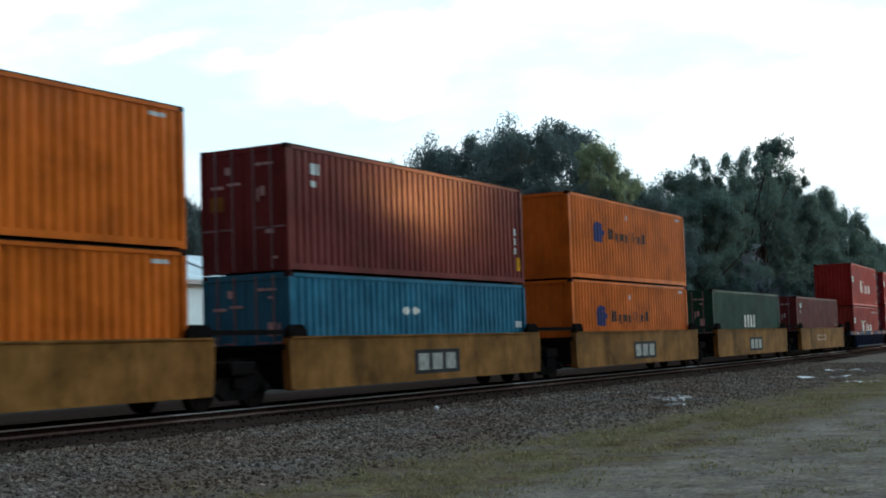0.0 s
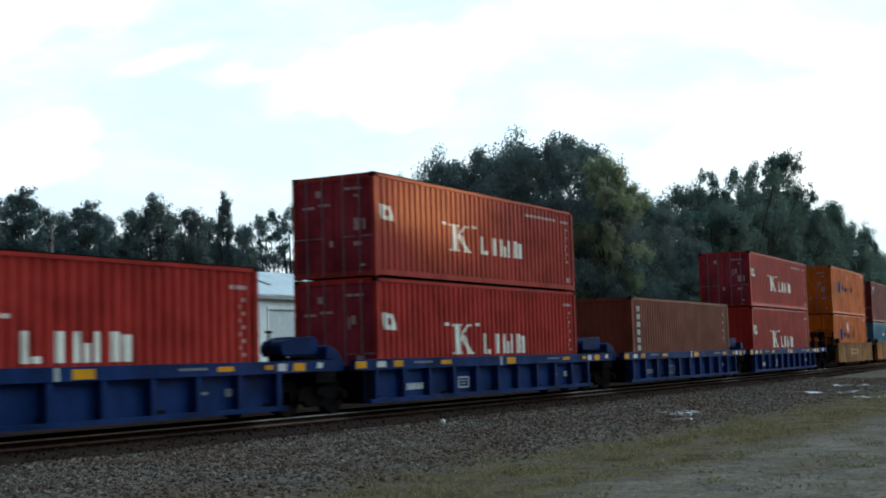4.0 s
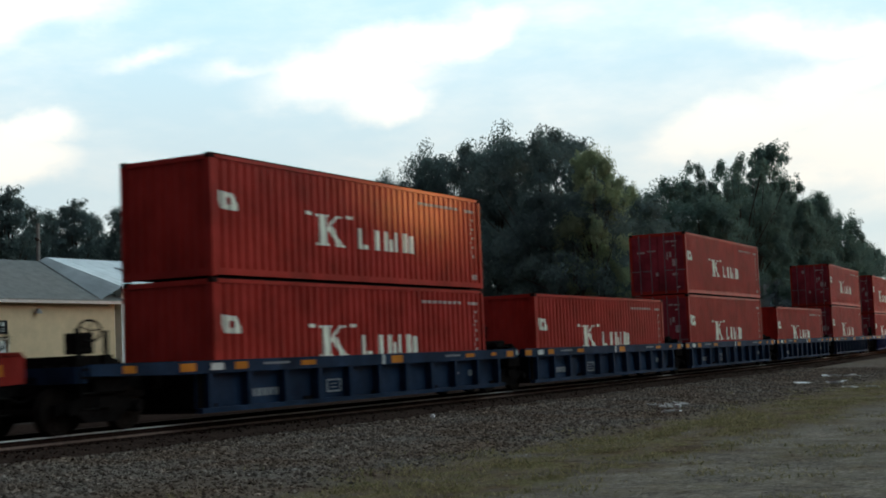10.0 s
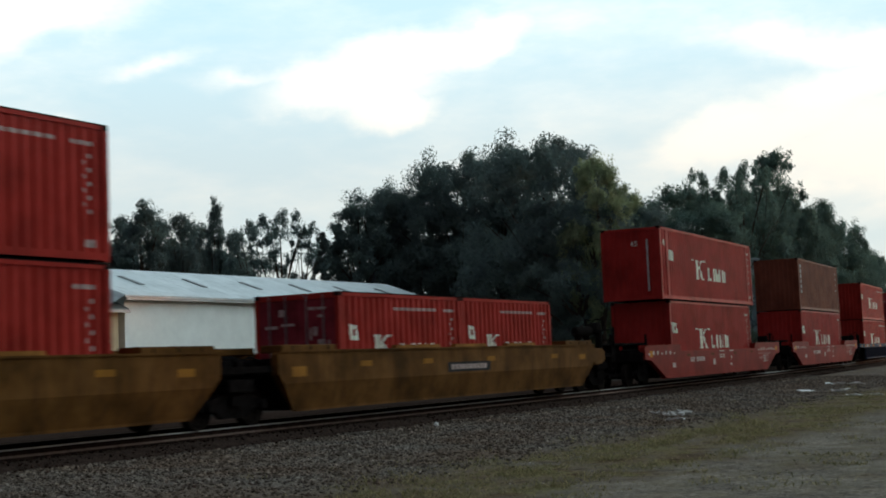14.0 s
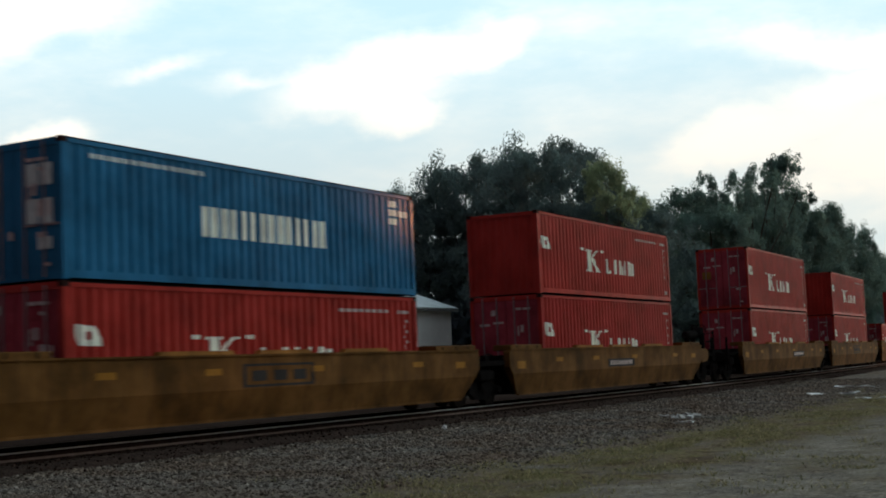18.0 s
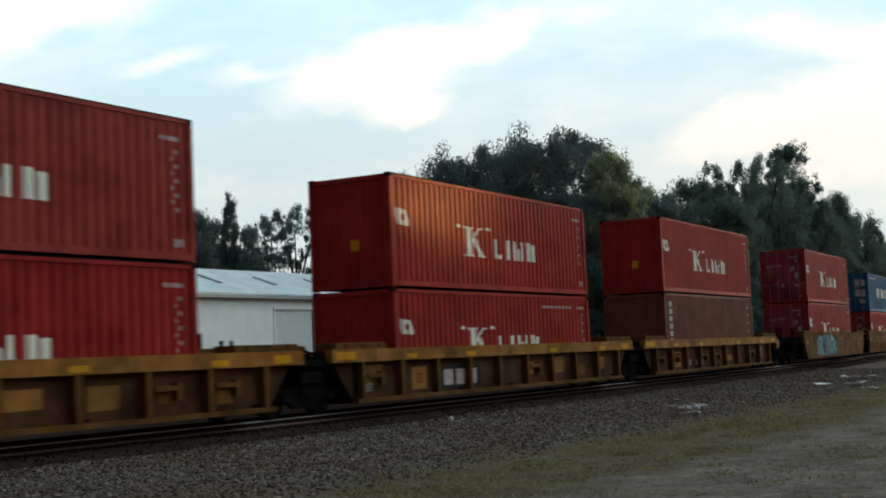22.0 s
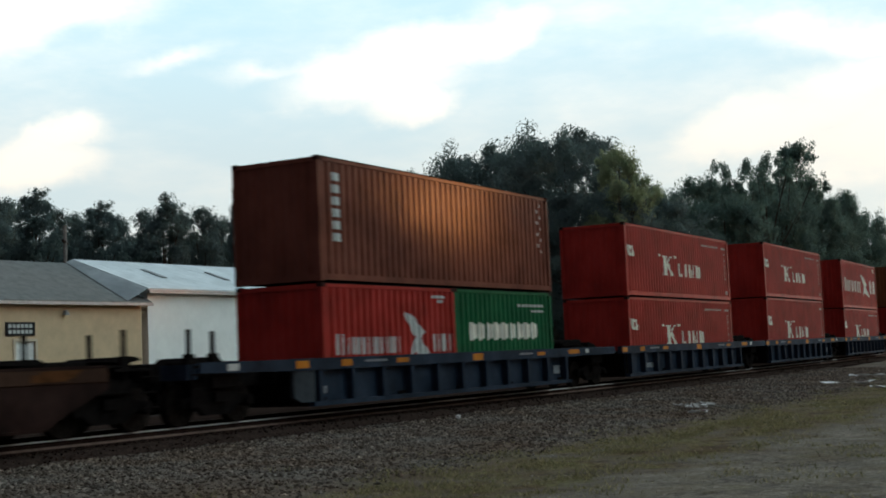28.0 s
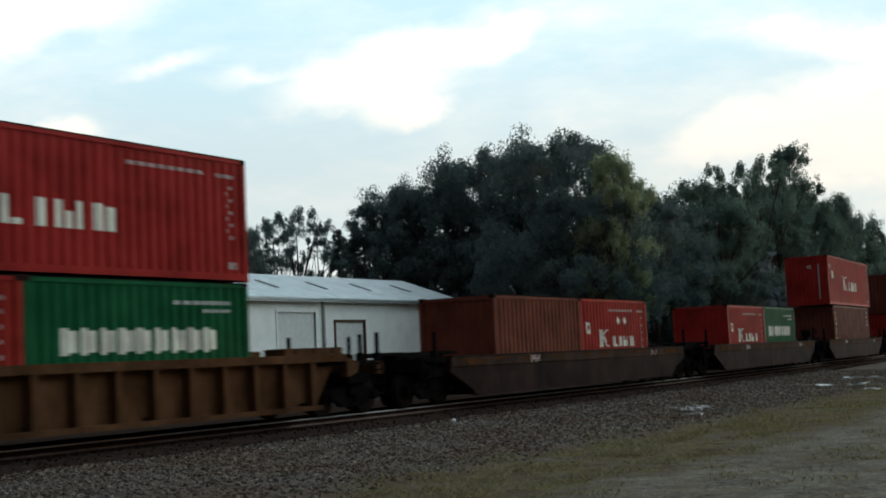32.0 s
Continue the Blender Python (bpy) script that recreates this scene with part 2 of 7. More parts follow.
BLACKINK = paint("black_marking_paint", (0.025, 0.024, 0.024), 0.3, 0.6, 0.04)
SIGNAL = paint("yellow_marking_paint", (0.62, 0.275, 0.008), 0.35, 0.5, 0.06)
AMBER = paint("orange_reflector_paint", (0.46, 0.150, 0.012), 0.45, 0.5, 0.1)
SIGNAL_OLD = paint("dull_orange_marking_paint", (0.30, 0.125, 0.016), 0.5, 0.5, 0.1)
DIM = plain("faint_stencil_paint", (0.20, 0.21, 0.22), 0.7, 0.0, 0.4, 7)
LABEL = plain("pale_decal", (0.5, 0.5, 0.47), 0.6)
DULL_LABEL = plain("worn_pale_decal", (0.30, 0.28, 0.24), 0.7, 0.0, 0.35, 6)
YELLOW = paint("yellow_car_paint", (0.185, 0.083, 0.019), 0.65, 0.55, 0.14, gloss=0.0)
YELLOW_OLD = paint("rusty_yellow_car_paint", (0.122, 0.051, 0.0125), 0.85, 0.58, 0.22, gloss=0.0)
BLUE = paint("blue_car_paint", (0.006, 0.022, 0.088), 0.5, 0.5, 0.1, gloss=0.03)
SLATE = paint("slate_blue_car_paint", (0.009, 0.021, 0.046), 0.6, 0.55, 0.15, gloss=0.03)
GREYBLUE = paint("faded_blue_car_paint", (0.015, 0.0245, 0.040), 0.6, 0.58, 0.16, gloss=0.03)
REDCAR = paint("red_car_paint", (0.200, 0.012, 0.008), 0.45, 0.5, 0.05, gloss=0.06)
DUSTBLUE = paint("dusty_grey_blue_paint", (0.034, 0.040, 0.046), 0.7, 0.6, 0.2, gloss=0.0)
RUSTCAR = paint("rust_brown_car_paint", (0.023, 0.0098, 0.0072), 0.6, 0.6, 0.2, gloss=0.03)
RUSTTOP = paint("worn_rust_brown_paint", (0.050, 0.024, 0.015), 0.8, 0.6, 0.35, gloss=0.0)
CHORD = paint("lighter_yellow_car_paint", (0.285, 0.118, 0.026), 0.8, 0.55, 0.2, gloss=0.03)
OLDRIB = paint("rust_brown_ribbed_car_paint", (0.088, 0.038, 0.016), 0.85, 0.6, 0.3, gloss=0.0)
WEB = paint("rust_stained_brown_paint", (0.066, 0.027, 0.012), 0.8, 0.6, 0.25, gloss=0.0)
# darker, purplish red: the dim bluish light on the door ends, put into colour
DOOR_RED = paint("shaded_red_door_paint", (0.25, 0.030, 0.040), 0.5, 0.5, 0.14, gloss=0.03)
DOOR_OF = {RED: DOOR_RED, RED_OLD: DOOR_RED, RED_DEEP: DOOR_RED}
BARS = plain("dull_lock_bar_steel", (0.22, 0.15, 0.15), 0.6, 0.0, 0.3)
FADED = plain("faded_stencil_paint", (0.46, 0.33, 0.30), 0.6, 0.0, 0.35, 9)
SPRAY_DARK = paint("sprayed_slate_paint", (0.045, 0.10, 0.14), 0.3, 0.5, 0.04)
SPRAY_PALE = paint("sprayed_pale_grey_paint", (0.24, 0.33, 0.35), 0.3, 0.5, 0.04)
SPRAY = paint("sprayed_pale_blue_paint", (0.088, 0.170, 0.200), 0.3, 0.5, 0.04)
GRIME = plain("grimy_black_steel", (0.0105, 0.0088, 0.0082), 0.95, 0.0, 0.5, 8)
STEEL = plain("dirty_wheel_steel", (0.018, 0.0140, 0.0120), 0.9, 0.0, 0.4, 9)
# matt pale grey: the sky's glint on the near rail head, put into colour
SHINE = plain("pale_glint_rail_steel", (0.54, 0.51, 0.47), 0.8, 0.0, 0.2, 4)
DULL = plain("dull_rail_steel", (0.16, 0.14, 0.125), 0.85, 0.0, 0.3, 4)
FOOTRUST = plain("pale_rail_foot", (0.17, 0.115, 0.092), 0.9, 0.0, 0.3, 6)
RUST = plain("rusted_rail_steel", (0.026, 0.015, 0.012), 0.9, 0.0, 0.35, 6)
TIMBER = plain("creosoted_timber", (0.042, 0.029, 0.023), 0.85, 0.0, 0.4, 5)
RUSTY = plain("flaking_rust", (0.040, 0.018, 0.010), 0.9, 0.0, 0.5, 7)
CAST = plain("dark_corner_casting", (0.030, 0.014, 0.012), 0.8, 0.0, 0.4, 12)
WORN = plain("worn_orange_primer", (0.085, 0.034, 0.014), 0.85, 0.0, 0.45, 5)
GALV = plain("galvanised_steel", (0.36, 0.36, 0.35), 0.5, 0.6, 0.2, 6)


# ---- ground ----
def line_at(u, off=0.0):
    """A point of the line u metres along it, off metres beyond the near container side, and its heading."""
    n = 2 * BEND * u
    q = math.sqrt(1 + n * n)
    return (u - (2 / 3) * BEND ** 2 * u ** 3 - off * n / q, FACE + BEND * u * u + off / q, math.degrees(math.atan(n)))


def across(x):
    """The y of the middle of the track abreast of x."""
    return FACE + MID + BEND * x * x


def level(x, y):
    """Height of the ground sheet."""
    d = y - across(min(max(x, -160), 420))
    if d < -9.5:
        z = -0.52
    elif d < -3.4:
        k = (d + 9.5) / 6.1
        z = -0.52 + 0.13 * k * k * (3 - 2 * k)
    elif d < -1.55:
        z = -0.39 + 0.05 * (d + 3.4) / 1.85
    elif d < -1.33:
        z = -0.34 + 0.155 * (d + 1.55) / 0.22
    elif d < 2.2:
        z = -0.185
    elif d < 9:
        z = -0.185 + 0.0272 * (d - 2.2)
    else:
        z = 0.0
    if d < -1.5:
        z += 0.035 * noise.noise(Vector((x * 0.35, y * 0.35, 0))) + 0.015 * noise.noise(Vector((x * 1.3, y * 1.3, 4)))
    return z


def ground_material():
    """Grey crushed stone by the track, a grassy strip, then a worn gravel lane; rough grass beyond the line."""
    m, n, l, p = material("verge_ground")
    g1 = noise_fac(n, l, 9.0, 8, 0.75)
    g2 = noise_fac(n, l, 42.0, 5, 0.7)
    stone = ramp(n, l, g1, [(0.25, (0.102, 0.087, 0.071)), (0.5, (0.195, 0.168, 0.139)), (0.75, (0.31, 0.272, 0.230))])
    fine = ramp(n, l, g2, [(0.3, (0.66, 0.66, 0.66)), (0.7, (1.0, 1.0, 1.0))])
    stone = mix(n, l, 0.75, stone, fine, "MULTIPLY")
    red = ramp(n, l, noise_fac(n, l, 0.55, 6, 0.65), [(0.36, (0.98, 0.98, 1.0)), (0.64, (0.86, 0.72, 0.64))])
    blotch = ramp(n, l, noise_fac(n, l, 2.4, 6, 0.7), [(0.34, (0.74, 0.74, 0.74)), (0.5, (1.0, 1.0, 1.0)), (0.68, (1.2, 1.2, 1.2))])
    red = mix(n, l, 1.0, red, blotch, "MULTIPLY")
    stone = mix(n, l, 1.0, stone, red, "MULTIPLY")
    grass = ramp(n, l, noise_fac(n, l, 11.0, 9, 0.78), [(0.36, (0.042, 0.032, 0.020)), (0.5, (0.150, 0.118, 0.068)), (0.64, (0.30, 0.240, 0.15))])
    dull = ramp(n, l, noise_fac(n, l, 1.5, 7, 0.7), [(0.40, (0.50, 0.42, 0.38)), (0.48, (1.0, 0.92, 0.86)), (0.58, (1.0, 1.10, 0.84))])
    grass = mix(n, l, 1.0, grass, dull, "MULTIPLY")
    co = n.new("ShaderNodeTexCoord")
    sep = n.new("ShaderNodeSeparateXYZ")
    l.new(co.outputs["Object"], sep.inputs[0])
    warp = noise_fac(n, l, 0.55, 5, 0.65)

    def calc(op, a, b, clamp=False):
        k = n.new("ShaderNodeMath")
        k.operation, k.use_clamp = op, clamp
        for i, v in enumerate((a, b)):
            if isinstance(v, (int, float)):
                k.inputs[i].default_value = v
            else:
                l.new(v, k.inputs[i])
        return k.outputs[0]
    # distance from the bending line, ruffled
    bend = calc("MULTIPLY", calc("MULTIPLY", sep.outputs["X"], sep.outputs["X"]), BEND)
    d = calc("SUBTRACT", sep.outputs["Y"], calc("MULTIPLY", bend, 0.6))
    d = calc("ADD", d, calc("MULTIPLY", calc("SUBTRACT", warp, 0.5), 4.5))
    lo = calc("MULTIPLY", calc("SUBTRACT", d, 6.6), 0.9, True)
    hi = calc("MULTIPLY", calc("SUBTRACT", 10.9, d), 0.9, True)
    strip = calc("MULTIPLY", lo, hi)
    far = calc("MULTIPLY", calc("SUBTRACT", sep.outputs["Y"], calc("ADD", bend, 20.6)), 1.2, True)
    patch = calc("MULTIPLY", calc("SUBTRACT", noise_fac(n, l, 1.3, 8, 0.75), 0.38, True), 6.0, True)
    f = calc("MAXIMUM", calc("MULTIPLY", calc("MULTIPLY", strip, patch), 0.95), far)
    lane = calc("MULTIPLY", calc("SUBTRACT", 8.0, d), 0.6, True)
    stone2 = mix(n, l, calc("MULTIPLY", lane, 0.8), stone, ramp(n, l, noise_fac(n, l, 1.3, 10, 0.8), [(0.36, (0.108, 0.088, 0.062)), (0.46, (0.195, 0.170, 0.142)), (0.55, (0.248, 0.214, 0.168)), (0.68, (0.345, 0.302, 0.245))]))
    grain = ramp(n, l, noise_fac(n, l, 14.0, 9, 0.8), [(0.38, (0.40, 0.38, 0.37)), (0.5, (1.0, 1.0, 1.0)), (0.60, (1.55, 1.53, 1.5))])
    stone2 = mix(n, l, calc("MULTIPLY", lane, 0.9), stone2, mix(n, l, 1.0, stone2, grain, "MULTIPLY"))
    weed = calc("MULTIPLY", calc("SUBTRACT", noise_fac(n, l, 1.1, 8, 0.75), 0.47, True), 5.0, True)
    f = calc("MAXIMUM", f, calc("MULTIPLY", calc("MULTIPLY", weed, lane), 0.6))
    weeds = mix(n, l, 1.0, grass, (0.75, 0.78, 0.9), "MULTIPLY")
    top = mix(n, l, far, mix(n, l, f, stone2, grass), weeds)
    # oily brown dirt round the sleepers plus painted shade under the train; a dim path beyond the far rail
    dd = calc("SUBTRACT", sep.outputs["Y"], calc("ADD", bend, FACE + MID))
    edge = calc("ADD", dd, calc("MULTIPLY", calc("SUBTRACT", warp, 0.5), 1.2))
    # the dark runs past the far rail, where the train's shade would lie
    bed = calc("MULTIPLY", calc("MULTIPLY", calc("ADD", edge, 2.25), 2.5, True), calc("MULTIPLY", calc("SUBTRACT", 6.3, dd), 1.3, True))
    oil_and_shade = ramp(n, l, g1, [(0.3, (0.022, 0.015, 0.012)), (0.7, (0.062, 0.041, 0.033))])
    path = calc("MULTIPLY", calc("MULTIPLY", calc("SUBTRACT", dd, 3.5), 0.8, True), calc("MULTIPLY", calc("SUBTRACT", 11.0, dd), 0.4, True))
    # grey-brown ground seen under the cars, its colour dimmed for their shade
    dust = ramp(n, l, noise_fac(n, l, 3.0, 8, 0.75), [(0.35, (0.034, 0.030, 0.026)), (0.6, (0.070, 0.062, 0.054))])
    top = mix(n, l, path, top, dust)
    l.new(mix(n, l, bed, top, oil_and_shade), p.inputs["Base Color"])
    p.inputs["Specular IOR Level"].default_value = 0.0
    p.inputs["Roughness"].default_value = 0.95
    bump(n, l, g1, 0.6, 0.06, p)
    return m


GROUND = ground_material()


def make_ground():
    xs = [-3000, -900, -300, -120] + list(np.arange(-60, 0, 4.0)) + list(np.arange(0, 72, 0.8)) + list(np.arange(72, 200, 5.0)) + [230, 280, 360, 600, 1200, 3500]
    ys = [-3000, -800, -200, -60, -20] + list(np.arange(-8, 16, 0.55)) + list(np.arange(16, 21, 0.16)) + list(np.arange(21, 24, 0.55)) + list(np.arange(24, 60, 3.0)) + [70, 90, 130, 200, 400, 1000, 3500]
    v = [(float(x), float(y), level(float(x), float(y))) for y in ys for x in xs]
    w = len(xs)
    f = [(j * w + i, j * w + i + 1, (j + 1) * w + i + 1, (j + 1) * w + i) for j in range(len(ys) - 1) for i in range(w - 1)]
    me = raw_mesh("ground", v, f, GROUND)
    for q in me.polygons:
        q.use_smooth = True
    return tagged(new("ground", me), "grey gravel verge with a worn grassy strip beside the track", "ground", kind="structure")


make_ground()


def scatter(name, count, place, size, mat, label, category, seed, flat=0.7):
    """Many small angular stones as one object."""
    rs = np.random.RandomState(seed)
    base = np.array([(1, 0, 0), (-1, 0, 0), (0, 1, 0), (0, -1, 0), (0, 0, 1), (0, 0, -1)], float)
    tri = np.array([(0, 2, 4), (2, 1, 4), (1, 3, 4), (3, 0, 4), (2, 0, 5), (1, 2, 5), (3, 1, 5), (0, 3, 5)])
    V, F = [], []
    for k in range(count):
        x, y, z = place(rs)
        s = size(rs)
        b = base * (1 + rs.uniform(-0.35, 0.35, (6, 3))) * s * np.array([rs.uniform(0.7, 1.35), rs.uniform(0.7, 1.35), flat * rs.uniform(0.6, 1.2)])
        a, c = rs.uniform(0, 6.28), rs.uniform(-0.5, 0.5)
        r = np.array([(math.cos(a), -math.sin(a), 0), (math.sin(a), math.cos(a), 0), (0, 0, 1)]) @ np.array([(1, 0, 0), (0, math.cos(c), -math.sin(c)), (0, math.sin(c), math.cos(c))])
        V.append(b @ r.T + (x, y, z))
        F.append(tri + 6 * k)
    me = raw_mesh(name, np.concatenate(V).tolist(), np.concatenate(F).tolist(), mat)
    return tagged(new(name, me), label, category, kind="stuff")


def stone_material(name, lo, hi):
    m, n, l, p = material(name)
    g = n.new("ShaderNodeNewGeometry")
    c = ramp(n, l, g.outputs["Random Per Island"], [(0.0, lo), (0.55, tuple((a + b) / 2.4 for a, b in zip(lo, hi))), (0.93, hi), (1.0, tuple(min(1, h * 1.45) for h in hi))])
    f = ramp(n, l, noise_fac(n, l, 60, 5, 0.7), [(0.3, (0.6,) * 3), (0.7, (1.0,) * 3)])
    c = mix(n, l, 0.8, c, f, "MULTIPLY")
    red = ramp(n, l, noise_fac(n, l, 0.55, 6, 0.65), [(0.36, (0.98, 0.98, 1.0)), (0.64, (0.86, 0.72, 0.64))])
    blotch = ramp(n, l, noise_fac(n, l, 2.4, 6, 0.7), [(0.34, (0.74, 0.74, 0.74)), (0.5, (1.0, 1.0, 1.0)), (0.68, (1.2, 1.2, 1.2))])
    red = mix(n, l, 1.0, red, blotch, "MULTIPLY")
    l.new(mix(n, l, 1.0, c, red, "MULTIPLY"), p.inputs["Base Color"])
    p.inputs["Roughness"].default_value = 0.9
    p.inputs["Specular IOR Level"].default_value = 0.0
    return m


BALLAST = stone_material("ballast_stone", (0.098, 0.084, 0.068), (0.345, 0.302, 0.252))
LANE_STONE = stone_material("lane_gravel", (0.16, 0.138, 0.115), (0.42, 0.365, 0.31))
# rust stain, taken darker for the shade beneath the train
BROWN_STONE = stone_material("rust_stained_shaded_stone", (0.024, 0.016, 0.013), (0.082, 0.054, 0.044))


def shoulder(rs):
    x = 9 + 62 * rs.rand() ** 1.5
    d = -1.3 - 7.0 * rs.rand() ** 1.3
    y = across(x) + d + rs.normal(0, 0.35)
    y = min(y, across(x) - 1.75 - 0.45 * rs.rand())
    return x, y, level(x, y) + 0.012


def verge(rs):
    x = 8 + 45 * rs.rand() ** 1.4
    y = 4.5 + 7 * rs.rand()
    return x, y, level(x, y) + 0.004


scatter("ballast_stones", 56000, shoulder, lambda rs: 0.014 + 0.038 * rs.rand() ** 3, BALLAST, "grey crushed-stone ballast spread along the track", "ballast", 3)
scatter("verge_gravel", 9000, verge, lambda rs: 0.006 + 0.020 * rs.rand() ** 3, LANE_STONE, "fine grey gravel scattered over the verge", "gravel", 4, 0.35)


def between_rails(rs):
    x = 5 + 80 * rs.rand()
    y = across(x) + rs.uniform(-2.25, 1.3)
    return x, y, level(x, y) + 0.015


scatter("track_bed_stones", 17000, between_rails, lambda rs: 0.018 + 0.024 * rs.rand(), BROWN_STONE, "rust-stained ballast stones packed round the sleepers", "ballast", 5)


def grass_tufts():
    rs = np.random.RandomState(8)
    V, F, k = [], [], 0
    m, n, l, p = material("dry_grass")
    g = n.new("ShaderNodeNewGeometry")
    l.new(ramp(n, l, g.outputs["Random Per Island"], [(0.0, (0.120, 0.112, 0.050)), (0.6, (0.245, 0.208, 0.098)), (1.0, (0.42, 0.335, 0.18))]), p.inputs["Base Color"])
    p.inputs["Roughness"].default_value, p.inputs["Specular IOR Level"].default_value = 0.9, 0.1
    tl = n.new("ShaderNodeBsdfTranslucent")
    l.new(p.inputs["Base Color"].links[0].from_socket, tl.inputs[0])
    ms = n.new("ShaderNodeMixShader")
    ms.inputs[0].default_value = 0.5
    l.new(p.outputs[0], ms.inputs[1])
    l.new(tl.outputs[0], ms.inputs[2])
    l.new(ms.outputs[0], n["Material Output"].inputs[0])
    for q in range(8200):
        ragged = q >= 5200
        x = 9 + 75 * rs.rand() ** 1.3
        y = rs.normal(9.0, 1.15) + 0.6 * BEND * x * x + (rs.rand() < 0.06) * rs.uniform(-4, 2.5)
        if q >= 6800:
            x, y = 8 + 50 * rs.rand() ** 1.3, rs.uniform(3.5, 8.5)
        if noise.noise(Vector((x * 0.5, y * 0.9, 2))) < (0.12 if ragged else -0.12):
            continue
        z = level(x, y)
        tall = (rs.uniform(1.5, 3.4) if q < 6800 else 1.3) if ragged else 1.0
        for b in range(16 if ragged else 10):
            a, h, w = rs.uniform(0, 6.28), tall * rs.uniform(0.012, 0.055), rs.uniform(0.005, 0.012)
            px, py = x + rs.normal(0, 0.11), y + rs.normal(0, 0.11)
            dx, dy, q = math.cos(a), math.sin(a), rs.uniform(1.0, 2.6) * h
            V += [(px - dy * w, py + dx * w, z - 0.01), (px + dy * w, py - dx * w, z - 0.01), (px + dx * q, py + dy * q, z + h)]
            F.append((k, k + 1, k + 2))
            k += 3
    return tagged(new("grass", raw_mesh("grass", V, F, m)), "short dry yellow-green grass in tufts on the verge", "grass", kind="stuff")


grass_tufts()


# ---- track ----
def rail_mesh(name, off, pts, mat):
    us = list(np.arange(-80, 340, 5.0))
    V, F, w = [], [], len(pts)
    for u in us:
        for a, z in pts:
            x, y, _ = line_at(float(u), off + a)
            V.append((x, y, z))
    for i in range(len(us) - 1):
        for j in range(w):
            F.append((i * w + j, (i + 1) * w + j, (i + 1) * w + (j + 1) % w, i * w + (j + 1) % w))
    return raw_mesh(name, V, F, mat)


FOOT = [(-0.075, -0.172), (-0.075, -0.15), (-0.018, -0.118), (-0.01, -0.05), (-0.035, -0.038), (-0.035, -0.026), (-0.016, -0.008), (0.016, -0.008), (0.035, -0.026), (0.035, -0.038), (0.01, -0.05), (0.018, -0.118), (0.075, -0.15), (0.075, -0.172)]
HEAD = [(-0.0385, -0.025), (-0.0375, -0.008), (-0.028, -0.001), (-0.004, 0.000), (0.002, -0.009)]
DULL_HEAD = [(-0.036, -0.006), (-0.034, 0.0), (0.034, 0.0), (0.036, -0.006)]
track = tagged(new("railway_track"), "single railway track with polished rail heads on dark sleepers", "railway track", kind="structure")
for side in (-0.7525, 0.7525):
    r = part("rail", rail_mesh("rail", MID + side, FOOT, RUST), track, "rusty brown steel rail")
    # a paler strip along the upper edge of the foot
    part("rail_foot", rail_mesh("rail_foot", MID + side, [(-0.078, -0.155), (-0.076, -0.146), (-0.020, -0.113), (-0.018, -0.118)], FOOTRUST), r, "dusty pale edge of the rail foot")
    # only the near head gets the painted glint, the far one stays dull
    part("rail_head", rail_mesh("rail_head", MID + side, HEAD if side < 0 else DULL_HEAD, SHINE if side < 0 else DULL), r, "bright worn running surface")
tie = cached("tie", "sleeper", lambda bm: box(bm, -0.115, 0.115, -1.29, 1.29, -0.35, -0.176), TIMBER)
for i in range(190):
    x, y, h = line_at(2 + i * 0.55, MID)
    part("sleeper", tie, track, at=pose(x, y, 0, 0, 0, h))


# ---- containers ----
DEEP = 0.034


def waves(x0, x1, pitch=0.278):
    """Break points of a corrugated panel: place and depth."""
    n = max(1, round((x1 - x0) / pitch))
    p = (x1 - x0) / n
    out = []
    for i in range(n):
        a = x0 + i * p
        out += [(a, 0.0), (a + 0.30 * p, 0.0), (a + 0.45 * p, DEEP), (a + 0.85 * p, DEEP)]
    return out + [(x1, 0.0)]


def wave_depth(x, pts):
    for (a, d), (b, e) in zip(pts, pts[1:]):
        if a <= x <= b:
            return d + (e - d) * (x - a) / max(1e-9, b - a)
    return 0.0


def corrugated(bm, pts, place, z0, z1):
    """place(x, depth, z) puts the sheet; two skins 2 cm apart."""
    prev = None
    for x, d in pts:
        cur = [bm.verts.new(place(x, d, z0)), bm.verts.new(place(x, d, z1))]
        if prev:
            bm.faces.new((prev[0], cur[0], cur[1], prev[1]))
        prev = cur


def side_sheet(L, H):
    def make(bm):
        corrugated(bm, waves(-L / 2 + 0.13, L / 2 - 0.13), lambda x, d, z: (x, -MID + 0.012 + d, z), 0.16, H - 0.10)
    return make


def far_sheet(L, H):
    def make(bm):
        corrugated(bm, waves(-L / 2 + 0.13, L / 2 - 0.13), lambda x, d, z: (x, MID - 0.012 - d, z), 0.16, H - 0.10)
    return make


def end_sheet(L, H, s):
    def make(bm):
        corrugated(bm, waves(-MID + 0.11, MID - 0.11, 0.25), lambda y, d, z: (s * (L / 2 - 0.03 - d), y, z), 0.16, H - 0.10)
    return make


def roof_sheet(L, H):
    def make(bm):
        prev = None
        for x, d in waves(-L / 2 + 0.12, L / 2 - 0.12, 0.42):
            cur = [bm.verts.new((x, y, H - 0.036 - 0.5 * d)) for y in (-MID + 0.06, MID - 0.06)]
            if prev:
                bm.faces.new((prev[0], cur[0], cur[1], prev[1]))
            prev = cur
    return make


